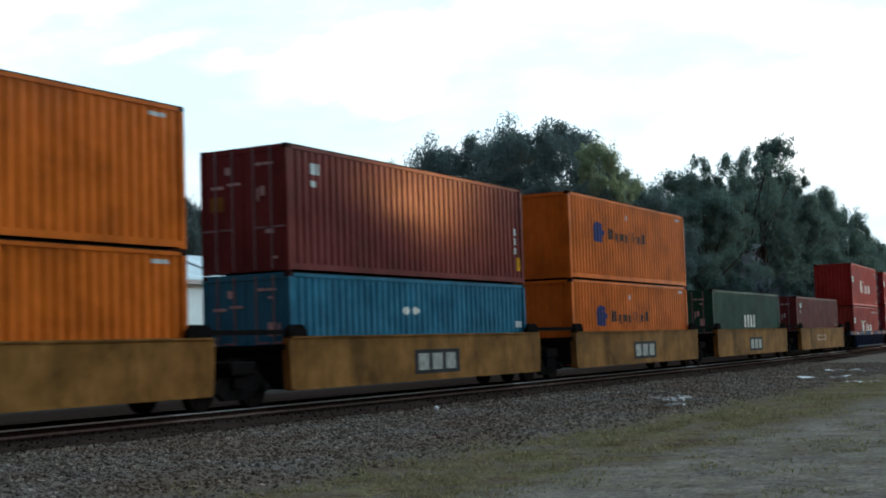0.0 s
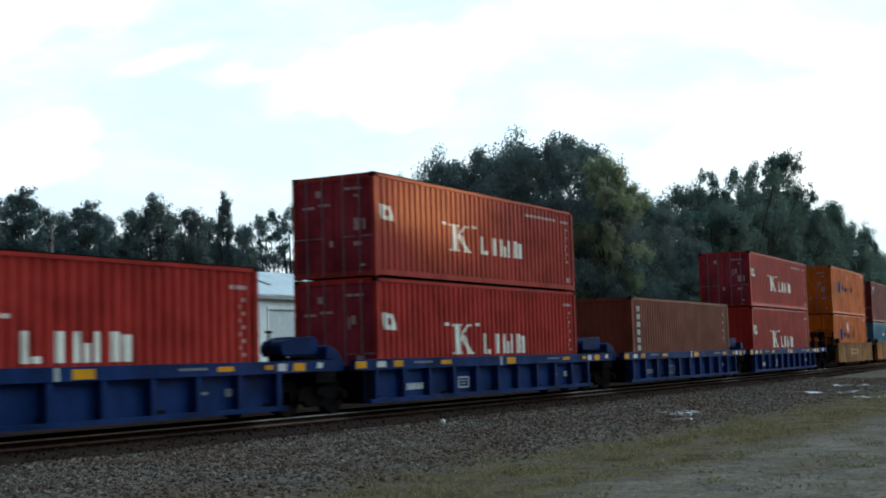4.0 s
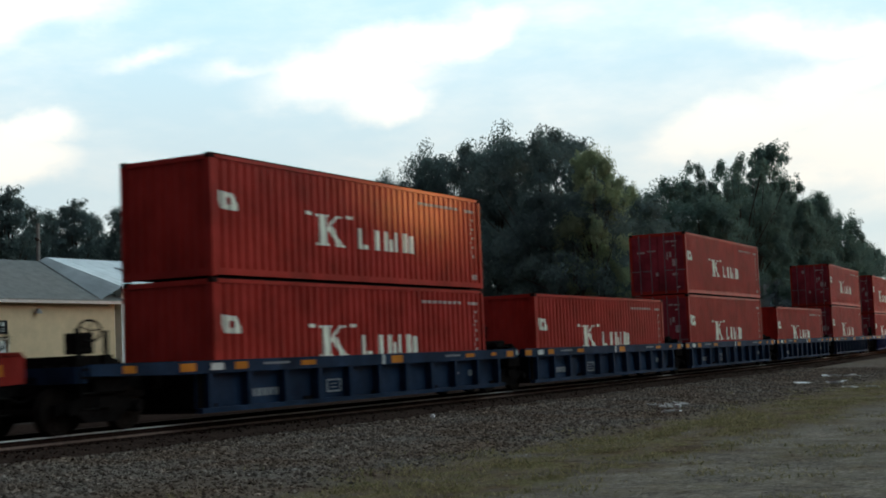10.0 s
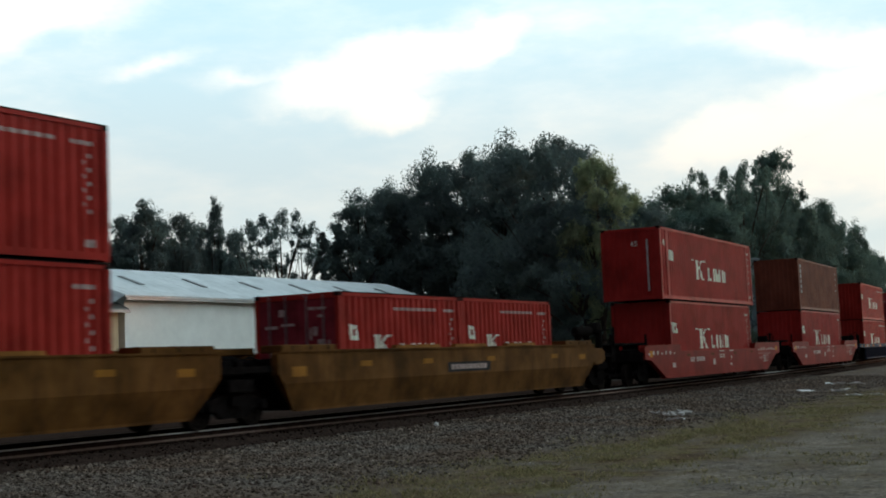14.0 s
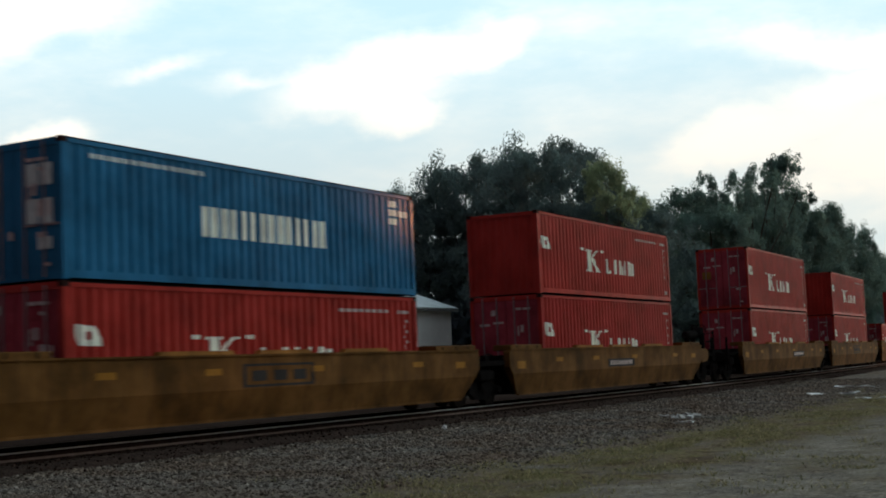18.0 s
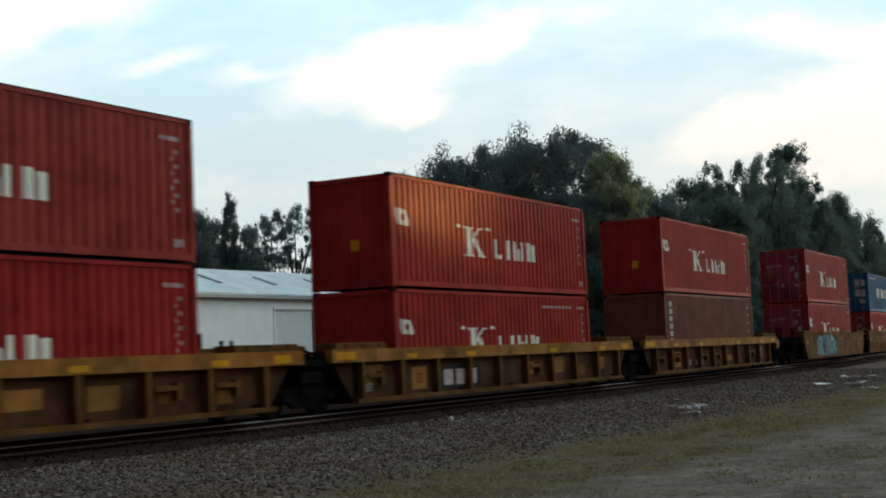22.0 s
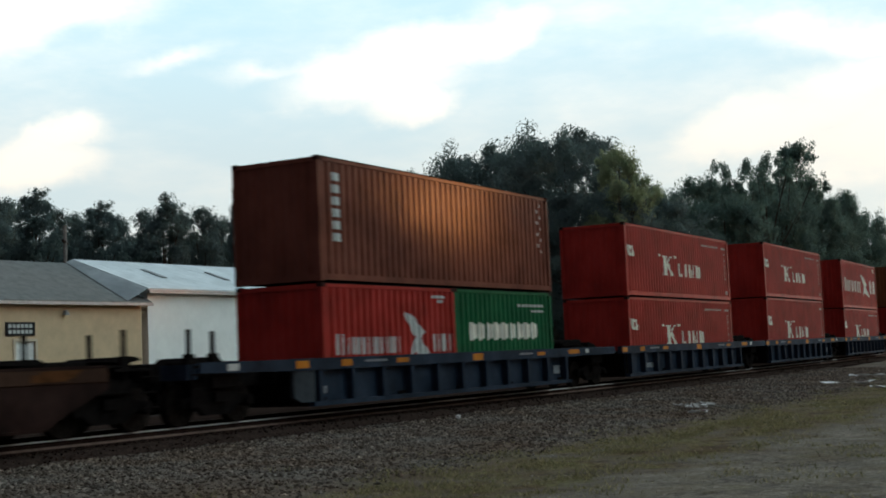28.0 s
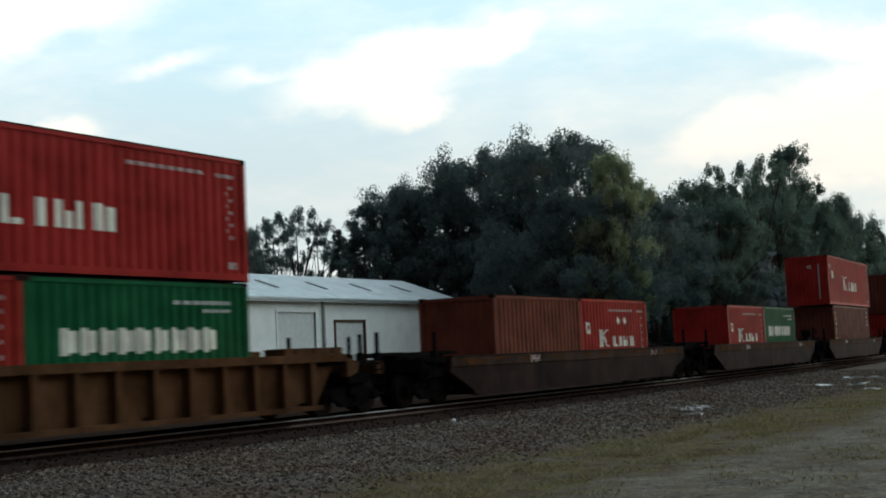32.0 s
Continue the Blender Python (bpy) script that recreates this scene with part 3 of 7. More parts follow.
def decal(bm, pts, shape, off=0.005):
    """Paint that follows the corrugation. shape: corners (x, z low, z high), left to right."""
    xs = sorted({x for x, _ in pts if shape[0][0] < x < shape[-1][0]} | {q[0] for q in shape})
    prev = None
    for x in xs:
        for (a, l0, h0), (b, l1, h1) in zip(shape, shape[1:]):
            if a <= x <= b:
                k = (x - a) / max(1e-9, b - a)
                lo, hi = l0 + (l1 - l0) * k, h0 + (h1 - h0) * k
                break
        y = -MID + 0.012 + wave_depth(x, pts) - off
        cur = [bm.verts.new((x, y, lo)), bm.verts.new((x, y, hi))]
        if prev:
            bm.faces.new((prev[0], cur[0], cur[1], prev[1]))
        prev = cur


def bar(x0, x1, z0, z1):
    return [(x0, z0, z1), (x1, z0, z1)]


def marks(style, L, H):
    """The line's lettering as plain painted blocks: lists of shapes by colour."""
    a = -L / 2
    out = {}
    if style == "wedge":
        k = 1.0 if L > 9 else 0.72
        x = a + (3.86 if L > 9 else 1.53) + (0.76 if L > 13 else 0)
        z0, z1, z2 = 0.325 * H, 0.61 * H, 0.52 * H
        if L < 9:
            z0 = 0.375 * H
            z1, z2 = z0 + 0.575, z0 + 0.35
        zm = z0 + 0.5 * (z1 - z0)
        # a tall upright with two slanting blocks beside it, then a row of shorter footed uprights
        g = z1 - z0
        w = [bar(x + 0.13 * k, x + 0.43 * k, z0, z1), bar(x + 0.02 * k, x + 0.128 * k, z0, z0 + 0.06), bar(x + 0.02 * k, x + 0.128 * k, z1 - 0.06, z1), bar(x + 0.432 * k, x + 0.52 * k, z0, z0 + 0.06), bar(x + 0.432 * k, x + 0.52 * k, z1 - 0.06, z1),
             [(x + 0.44 * k, zm - 0.08 * g, zm + 0.10 * g), (x + 0.82 * k, z1 - 0.14 * g, z1 - 0.002), (x + 1.0 * k, z1 - 0.05, z1 - 0.002), (x + 1.14 * k, z1 - 0.05, z1 - 0.002)],
             [(x + 0.56 * k, zm - 0.02 * g, zm + 0.17 * g), (x + 0.62 * k, zm - 0.10 * g, zm + 0.22 * g), (x + 0.86 * k, z0, z0 + 0.42 * g), (x + 1.08 * k, z0, z0 + 0.07 * g), (x + 1.24 * k, z0, z0 + 0.05)]]
        b = x + 1.70 * k
        h = z2 - z0
        for u, v, f in ((0.10, 0.30, 1), (0.34, 0.58, 0.22), (0.90, 1.12, 1), (1.32, 1.50, 1), (1.56, 1.76, 0.62), (1.82, 2.00, 1), (2.26, 2.50, 1), (2.56, 2.82, 0.9)):
            w.append(bar(b + u * k, b + v * k, z0, z0 + f * h))
        if L > 9:
            w += [bar(x + q, x + q + 0.11, z1 - 0.05, z1 + 0.035) for q in (-0.42, -0.26, 1.28, 1.44)]
        e0 = a + (0.3 if L < 13 else 1.06) + (0.14 if L < 9 else 0)
        q = 1.0 if L > 9 else 0.68
        out[WHITE] = w + [[(e0, 0.62 * H, 0.70 * H), (e0 + 0.08 * q, 0.55 * H, 0.697 * H), (e0 + 0.46 * q, 0.545 * H, 0.685 * H), (e0 + 0.54 * q, 0.545 * H, 0.665 * H), (e0 + 0.64 * q, 0.545 * H, 0.60 * H)]]
        out[RED_DEEP] = [[(e0 + 0.27 * q, 0.598 * H, 0.642 * H), (e0 + 0.32 * q, 0.585 * H, 0.655 * H), (e0 + 0.38 * q, 0.595 * H, 0.64 * H)]]
        r = L / 2
        sm = [bar(r - 0.95 + q, r - 0.80 + q, 0.83 * H, 0.86 * H) for q in (0, 0.2, 0.4)] + [bar(r - 0.50 - 0.14 * (i % 2), r - 0.43 - 0.14 * (i % 2), (0.74 - 0.05 * i) * H, (0.77 - 0.05 * i) * H) for i in range(9)]
        if H < 2.7 or L < 9:
            sm += [bar(r - 3.5 + 0.28 * i, r - 3.27 + 0.28 * i, 0.835 * H, 0.865 * H) for i in range(8)]
        out[FADED] = sm + [bar(r - 0.62, r - 0.36, 0.10 * H, 0.155 * H)]
    elif style == "uprights":
        out[LABEL] = [bar(a + 0.60, a + 0.92, H * (0.88 - 0.098 * i) - 0.19, H * (0.88 - 0.098 * i)) for i in range(6)]
        out[FADED] = [bar(L / 2 - 0.55 - 0.22 * (i % 2), L / 2 - 0.47 - 0.22 * (i % 2), (0.88 - 0.06 * i) * H, (0.915 - 0.06 * i) * H) for i in range(9)]
    elif style == "tall_uprights":
        out[CREAM] = []
        for i in range(4):
            top, low = H * (0.868 - 0.142 * i), H * (0.868 - 0.142 * i) - 0.345
            out[CREAM] += [bar(a + 0.45, a + 0.53, low, top), bar(a + 0.532, a + 0.72, low, low + 0.07), bar(a + 0.722, a + 0.80, low, top - 0.06 * i)]
            if i != 2:
                out[CREAM].append(bar(a + 0.532, a + 0.72, top - 0.07, top))
        out[FADED] = [bar(L / 2 - 0.85, L / 2 - 0.6, (0.86 - 0.09 * i) * H, (0.895 - 0.09 * i) * H) for i in range(4)]
    elif style == "twin_sail":
        q = a + 2.25
        out[INK] = [[(q, 0.47 * H, 0.64 * H), (q + 0.14, 0.455 * H, 0.70 * H), (q + 0.44, 0.455 * H, 0.70 * H)],
                    [(q + 0.50, 0.455 * H, 0.70 * H), (q + 0.74, 0.455 * H, 0.68 * H), (q + 0.80, 0.53 * H, 0.62 * H), (q + 0.94, 0.55 * H, 0.60 * H)]]
        t = []
        x = q + 1.40
        for i, (w, up) in enumerate(((0.4, 1), (0.3, 0), (0.32, -1), (0.3, 0), (0.32, -1), (0.2, 0.5), (0.34, 1), (0.12, 1), (0.3, -1), (0.32, 0), (0.32, 1))):
            lo, hi = 0.505 * H - (0.07 if up < 0 else 0), 0.60 * H + (0.12 if up > 0.6 else 0)
            if up == 0.5:
                lo, hi = 0.545 * H, 0.57 * H
            t += [bar(x, x + w * 0.32, lo, hi)] + ([bar(x + w * 0.62, x + w, lo + 0.02, hi - 0.02)] if w > 0.25 else [])
            x += w + 0.05
        out[BLACKINK] = t
        out[LABEL] = [bar(a + 5.4, a + 5.62, 0.78 * H, 0.84 * H), bar(L / 2 - 1.0, L / 2 - 0.5, 0.9 * H, 0.93 * H)]
    elif style == "short_row":
        t, x = [], a + 0.85
        z0, z1 = 0.455 * H, 0.645 * H
        for i in range(9):
            t += [bar(x, x + 0.16, z0, z1), bar(x + 0.162, x + 0.39, z0 + 0.05, z1 - 0.05)]
            x += 0.475
        out[WHITE] = t
        out[LABEL] = [bar(L / 2 - 2.3 + 0.3 * i, L / 2 - 2.08 + 0.3 * i, 0.82 * H, 0.85 * H) for i in range(6)] + [bar(L / 2 - 1.4 + 0.3 * i, L / 2 - 1.2 + 0.3 * i, 0.76 * H, 0.785 * H) for i in range(3)]
    elif style == "long_row":
        t, x = [], a + 3.83
        for i in range(7):
            t += [bar(x, x + 0.2, 0.39 * H, 0.63 * H), bar(x + 0.30, x + 0.50, 0.39 * H, 0.63 * H)]
            x += 0.645
        out[LABEL] = [bar(a + 0.7 + 0.22 * i, a + 0.88 + 0.22 * i, 0.87 * H, 0.905 * H) for i in range(15)]
        t += [bar(L / 2 - 1.15, L / 2 - 0.75, (0.86 - 0.085 * i) * H, (0.92 - 0.085 * i) * H) for i in range(3)] + [bar(L / 2 - 0.7, L / 2 - 0.25, 0.77 * H, 0.83 * H)]
        out[WHITE] = t
    elif style == "bird":
        k = 1.0 if L > 9 else 0.48
        x, t = a + 0.7 * (1 if L > 9 else 0.8), []
        for i, w in enumerate((0.85, 0.78, 0.95, 0.66, 0.8, 0.75, 0.75)):
            top = (0.64 * H if i == 0 else 0.59 * H) if L > 9 else 0.54 * H if i == 0 else 0.51 * H
            t += [bar(x, x + 0.26 * w * k, 0.355 * H, top), bar(x + 0.55 * w * k, x + 0.80 * w * k, 0.355 * H, top)]
            x += w * k + 0.03
        b = x + 0.2 * k
        t += [[(b, 0.73 * H, 0.75 * H), (b + 0.9 * k, 0.52 * H, 0.71 * H), (b + 1.5 * k, 0.48 * H, 0.62 * H), (b + 2.1 * k, 0.545 * H, 0.56 * H)],
              [(b + 0.5 * k, 0.27 * H, 0.30 * H), (b + 1.0 * k, 0.36 * H, 0.50 * H), (b + 1.5 * k, 0.33 * H, 0.50 * H), (b + 2.9 * k, 0.27 * H, 0.29 * H)]]
        x = b + 3.0 * k
        for i, w in enumerate((0.7, 0.66, 0.74)):
            top = (0.64 * H if i != 1 else 0.60 * H) if L > 9 else 0.53 * H
            t += [bar(x, x + 0.28 * w * k, 0.355 * H, top), bar(x + 0.52 * w * k, x + 0.80 * w * k, 0.355 * H, top)]
            x += w * k + 0.05
        t += [bar(L / 2 - 1.1, L / 2 - 0.45, 0.885 * H, 0.915 * H), bar(L / 2 - 0.85, L / 2 - 0.6, 0.84 * H, 0.87 * H)]
        out[WHITE if L > 9 else LABEL] = t
    elif style == "dots":
        out[WHITE] = [[(a + 4.98, 0.66 * H, 0.69 * H), (a + 5.12, 0.63 * H, 0.715 * H), (a + 5.30, 0.66 * H, 0.69 * H)], [(a + 5.42, 0.66 * H, 0.69 * H), (a + 5.58, 0.63 * H, 0.715 * H), (a + 5.76, 0.66 * H, 0.69 * H)]]
        out[LABEL] = [bar(L / 2 - 0.7, L / 2 - 0.3, 0.5 * H, 0.57 * H)]
    elif style == "stripe":
        out[WHITE] = [bar(a + 5.2 + 0.55 * i, a + 5.55 + 0.55 * i, 0.42 * H, 0.62 * H) for i in range(4)]
    elif style == "tall":
        out[LABEL] = [bar(a + 0.95, a + 1.3, 0.78 * H, 0.87 * H), bar(a + 0.95, a + 1.2, 0.68 * H, 0.73 * H)] + [bar(L / 2 - 0.62, L / 2 - 0.44, (0.5 - 0.1 * i) * H, (0.57 - 0.1 * i) * H) for i in range(3)]
        out[SIGNAL] = [bar(L / 2 - 0.45, L / 2 - 0.2, 0.13 * H, 0.27 * H)]
    return out


def digits(text, size, mat, parent, at, label=""):
    cu = bpy.data.curves.new("digits", "FONT")
    cu.body, cu.size, cu.align_x, cu.extrude = text, size, "CENTER", 0.002
    ob = bpy.data.objects.new("digits", cu)
    me = bpy.data.meshes.new_from_object(ob)
    bpy.data.objects.remove(ob)
    me.materials.append(mat)
    return part("size_digits", me, parent, label, at)


MOVING = []


def container(u, L, H, z, mat, style, doors, label, spot=None):
    """One shipping container; u: place of its middle in the train, z: height of its floor."""
    ob = tagged(new("shipping_container"), label, "shipping container", "containers on the train")
    MOVING.append((ob, u, z))
    k = (L, H)
    part("side_panel", cached(("near", k), "side_panel", side_sheet(L, H), mat), ob)
    part("side_panel", cached(("far", k), "side_panel", far_sheet(L, H), mat), ob)
    part("roof_panel", cached(("roof", k), "roof_panel", roof_sheet(L, H), mat), ob)
    part("floor_pan", cached(("floor", k), "floor_pan", lambda bm: box(bm, -L / 2 + 0.1, L / 2 - 0.1, -MID + 0.06, MID - 0.06, 0.03, 0.16), GRIME), ob)
    for s in (-1, 1):
        part("top_rail", cached(("top", k, s), "top_rail", lambda bm: box(bm, -L / 2 + 0.1, L / 2 - 0.1, s * MID - 0.03 - 0.03 * s, s * MID + 0.03 - 0.03 * s, H - 0.11, H - 0.03), mat), ob)
        part("bottom_rail", cached(("bot", k, s), "bottom_rail", lambda bm: box(bm, -L / 2 + 0.1, L / 2 - 0.1, s * MID - 0.028 - 0.03 * s, s * MID + 0.028 - 0.03 * s, 0.034, 0.17), mat), ob)
        # black strip standing in for the shade line along the backlit roof edge
        part("roof_edge_shade", cached(("redge", k, s), "roof_edge_shade", lambda bm: box(bm, -L / 2 + 0.18, L / 2 - 0.18, *sorted((s * (MID + 0.003), s * (MID - 0.07))), H - 0.03, H - 0.004), GRIME), ob)
        for e in (-1, 1):
            part("corner_post", cached(("post", k, s, e), "corner_post", lambda bm: box(bm, e * (L / 2) - (0.15 if e > 0 else 0), e * (L / 2) + (0.15 if e < 0 else 0), s * MID - (0.11 if s > 0 else 0), s * MID + (0.11 if s < 0 else 0), 0.11, H - 0.11), mat), ob)
            # lower castings in the container's paint, upper ones dark brown
            for zc in (0.0, H - 0.118):
                part("corner_casting", cached(("cast", k, s, e, zc), "corner_casting", lambda bm: bevelled((box(bm, e * (L / 2 + 0.004) - (0.178 if e > 0 else 0), e * (L / 2 + 0.004) + (0.178 if e < 0 else 0), s * (MID + 0.004) - (0.162 if s > 0 else 0), s * (MID + 0.004) + (0.162 if s < 0 else 0), zc, zc + 0.118), bm)[1]), mat if zc == 0.0 else CAST), ob)
    if L > 13:
        # posts of the 40 ft lifting frame inside the longer box
        for e in (-1, 1):
            part("inner_post", cached(("inner", k, e), "inner_post", lambda bm: box(bm, e * 6.02 - 0.10, e * 6.02 + 0.10, -MID - 0.006, -MID + 0.07, 0.1, H - 0.1), mat), ob)
    for e in (-1, 1):
        is_door = doors == (e < 0)
        if not is_door:
            part("end_panel", cached(("end", k, e), "end_panel", end_sheet(L, H, e), mat), ob)
            part("end_header", cached(("head", k, e), "end_header", lambda bm: box(bm, e * L / 2 - (0.09 if e > 0 else 0), e * L / 2 + (0.09 if e < 0 else 0), -MID + 0.1, MID - 0.1, H - 0.14, H - 0.03), mat), ob)
            part("end_sill", cached(("sill", k, e), "end_sill", lambda bm: box(bm, e * L / 2 - (0.09 if e > 0 else 0), e * L / 2 + (0.09 if e < 0 else 0), -MID + 0.1, MID - 0.1, 0.02, 0.17), mat), ob)
            if e < 0 and style == "wedge" and L > 13:
                part("end_mark", cached(("emark", k), "end_mark", lambda bm: box(bm, -L / 2 - 0.002, -L / 2 + 0.03, -0.71, -0.65, 0.35, H - 0.5), LABEL), ob)
            continue
        part("door_header", cached(("dhead", k, e), "door_header", lambda bm: box(bm, e * L / 2 - (0.12 if e > 0 else 0), e * L / 2 + (0.12 if e < 0 else 0), -MID + 0.1, MID - 0.1, H - 0.15, H - 0.012), mat), ob)
        part("door_sill", cached(("dsill", k, e), "door_sill", lambda bm: box(bm, e * L / 2 - (0.12 if e > 0 else 0), e * L / 2 + (0.12 if e < 0 else 0), -MID + 0.1, MID - 0.1, 0.02, 0.15), mat), ob)
        for s in (-1, 1):
            def leaf(bm):
                y0, y1 = (0.012, MID - 0.115) if s > 0 else (-MID + 0.115, -0.012)
                x = e * (L / 2 - 0.045)
                box(bm, x - 0.02, x + 0.02, y0, y1, 0.155, H - 0.155)
                n = 5
                hh = (H - 0.5) / n
                for i in range(n):
                    z0 = 0.25 + i * hh
                    box(bm, min(x, x + e * 0.030), max(x, x + e * 0.030), y0 + 0.06, y1 - 0.06, z0, z0 + hh * 0.88)
            d = part("door_leaf", cached(("leaf", k, e, s), "door_leaf", leaf, DOOR_OF.get(mat, mat)), ob, "dull weathered door leaf" if mat in DOOR_OF else "")
            for q in (0.30, 0.78):
                y = s * q
                part("lock_bar", cached(("lock", k, e, y), "lock_bar", lambda bm: rod(bm, (e * (L / 2 + 0.012), y, 0.06), (e * (L / 2 + 0.012), y, H - 0.06), 0.021, 8), BARS), d)
                part("bar_handle", cached(("handle", k, e, y), "bar_handle", lambda bm: box(bm, e * (L / 2 + 0.02) - 0.012, e * (L / 2 + 0.02) + 0.012, y, y + 0.36 * s, 0.98, 1.02), BARS), d)
        if e < 0:
            def cards(bm):
                x = -L / 2 + 0.0
                rs = random.Random(int(abs(u) * 7))
                for y, zz, w, h in ((-0.45, 0.84, 0.18, 0.07), (-0.72, 0.84, 0.26, 0.06), (-0.72, 0.77, 0.16, 0.06), (0.72, 0.68, 0.34, 0.07), (0.25, 0.70, 0.36, 0.06), (0.42, 0.79, 0.14, 0.17), (-0.42, 0.56, 0.05, 0.30), (-0.72, 0.45, 0.20, 0.30), (-0.92, 0.45, 0.05, 0.28), (-0.55, 0.60, 0.10, 0.22), (-0.72, 0.30, 0.22, 0.10), (-0.85, 0.10, 0.14, 0.06), (0.05, 0.30, 0.10, 0.16)):
                    if rs.random() < 0.82:
                        box(bm, x - 0.020, x - 0.008, y - w / 2, y + w / 2, zz * H, zz * H + h)
            part("door_stencil", cached(("cards", k, round(u) % 3), "door_stencil", cards, FADED), ob, "small pale stencils and cards")["kind"] = "stuff"
            if spot == "cards":
                for y, z0, w, h in ((-0.85, 0.80, 0.3, 0.34), (-0.5, 0.80, 0.3, 0.34), (-0.85, 0.55, 0.3, 0.4), (-0.5, 0.55, 0.28, 0.38), (0.62, 0.78, 0.5, 0.42), (-0.8, 0.28, 0.34, 0.16), (0.6, 0.62, 0.4, 0.1)):
                    part("door_card", cached(("dcard", y, z0), "door_card", lambda bm: box(bm, -L / 2 - 0.018, -L / 2 - 0.010, y - w / 2, y + w / 2, z0 * H - h, z0 * H + 0.06), LABEL), ob, "pale door card")
            if spot == "caution":
                part("caution_card", cached(("caution", k), "caution_card", lambda bm: box(bm, -L / 2 - 0.012, -L / 2 - 0.004, 0.55, 0.95, 0.50 * H, 0.62 * H), YELLOW), ob, "dull yellow caution card")
    shown = marks(style, L, H)
    pts = waves(-L / 2 + 0.13, L / 2 - 0.13)
    for paint_of, shapes in shown.items():
        groups = [shapes] if paint_of in (LABEL, FADED) else [[sh] for sh in shapes]
        for j, group in enumerate(groups):
            def write(bm):
                for sh in group:
                    decal(bm, pts, sh, 0.008 if paint_of is RED_DEEP else 0.005)
            nm = "small_stencil" if paint_of in (LABEL, FADED) else "painted_block"
            o = part(nm, cached(("marks", style, k, j), nm, write, paint_of), ob)
            if paint_of in (LABEL, FADED):
                tagged(o, "rows of small pale stencils", kind="stuff")
    if L > 13:
        digits("45", 0.34, WHITE, ob, pose(-L / 2 + 0.42, -MID - 0.012, 0.74 * H, 90, 0, 0), "white size mark")
        digits("45", 0.30, WHITE, ob, pose(-L / 2 - 0.008, -0.15, 0.74 * H, 90, 0, -90), "white size mark")
    if spot == "diamond":
        for key, pts4 in (("side", [(-0.32, -0.30), (0.0, 0.02), (0.18, -0.20), (-0.12, -0.46)]), ("low", [(0.02, -0.42), (0.22, -0.20), (0.36, -0.5), (0.14, -0.72)])):
            part("hazard_diamond", cached(("diamond", key), "hazard_diamond", lambda bm: prism(bm, [(-1.35 + q, 0.86 * H + z) for q, z in pts4], -MID - 0.006, -MID + 0.0), LABEL if key == "side" else WHITE), ob, "pale hazard diamond")
        for y in (-0.35, 0.55):
            part("hazard_diamond", cached(("diamond_end", y), "hazard_diamond", lambda bm: [bm.faces.new([bm.verts.new((-L / 2 - 0.016, y + q * 0.16, 0.42 * H + z * 0.16)) for q, z in ((0, -1), (1, 0), (0, 1), (-1, 0))])], WHITE if y < 0 else LABEL), ob, "pale hazard diamond")
    if spot == "twin":
        for q in (0.25, 0.85):
            part("white_mark", cached(("twin", q), "white_mark", lambda bm: prism(bm, [(q - 0.15, 0.715 * H), (q - 0.03, 0.77 * H), (q + 0.14, 0.715 * H), (q + 0.01, 0.66 * H)], -MID - 0.006, -MID), WHITE), ob, "small white mark")
    if spot == "tall_card":
        part("yellow_card", cached(("ycard", k), "yellow_card", lambda bm: box(bm, L / 2 - 0.98, L / 2 - 0.62, -MID - 0.006, -MID + 0.05, 0.34 * H, 0.52 * H), YELLOW), ob, "worn yellow card")
    if spot == "card":
        part("end_card", cached(("ecard", k), "end_card", lambda bm: box(bm, -L / 2 - 0.004, -L / 2 + 0.03, -0.25, -0.02, 0.33 * H, 0.43 * H), SIGNAL), ob, "small yellow card")
    return ob


# ---- well cars ----
WHEELS = []


def truck_frame(bm):
    for s in (-1, 1):
        y0, y1 = s * 0.98 - 0.07, s * 0.98 + 0.07
        prism(bm, [(-1.12, 0.36), (-1.12, 0.56), (-0.72, 0.60), (-0.42, 0.70), (0.42, 0.70), (0.72, 0.60), (1.12, 0.56), (1.12, 0.36), (0.70, 0.40), (0.42, 0.20), (-0.42, 0.20), (-0.70, 0.40)], y0, y1)
    box(bm, -0.2, 0.2, -1.15, 1.15, 0.46, 0.66)
    rod(bm, (0, 0, 0.6), (0, 0, 0.86), 0.22, 12)


def wheelset(bm):
    rod(bm, (0, -1.12, 0), (0, 1.12, 0), 0.075, 10)
    for s in (-1, 1):
        rod(bm, (0, s * 0.69, 0), (0, s * 0.825, 0), 0.418, 28)
        rod(bm, (0, s * 0.66, 0), (0, s * 0.69, 0), 0.442, 28)
        rod(bm, (0, s * 0.825, 0), (0, s * 0.835, 0), 0.36, 20, 0.33)
        for i in range(4):
            a = math.pi / 2 * i
            rod(bm, (0.2 * math.cos(a), s * 0.82, 0.2 * math.sin(a)), (0.2 * math.cos(a), s * 0.845, 0.2 * math.sin(a)), 0.035, 6)


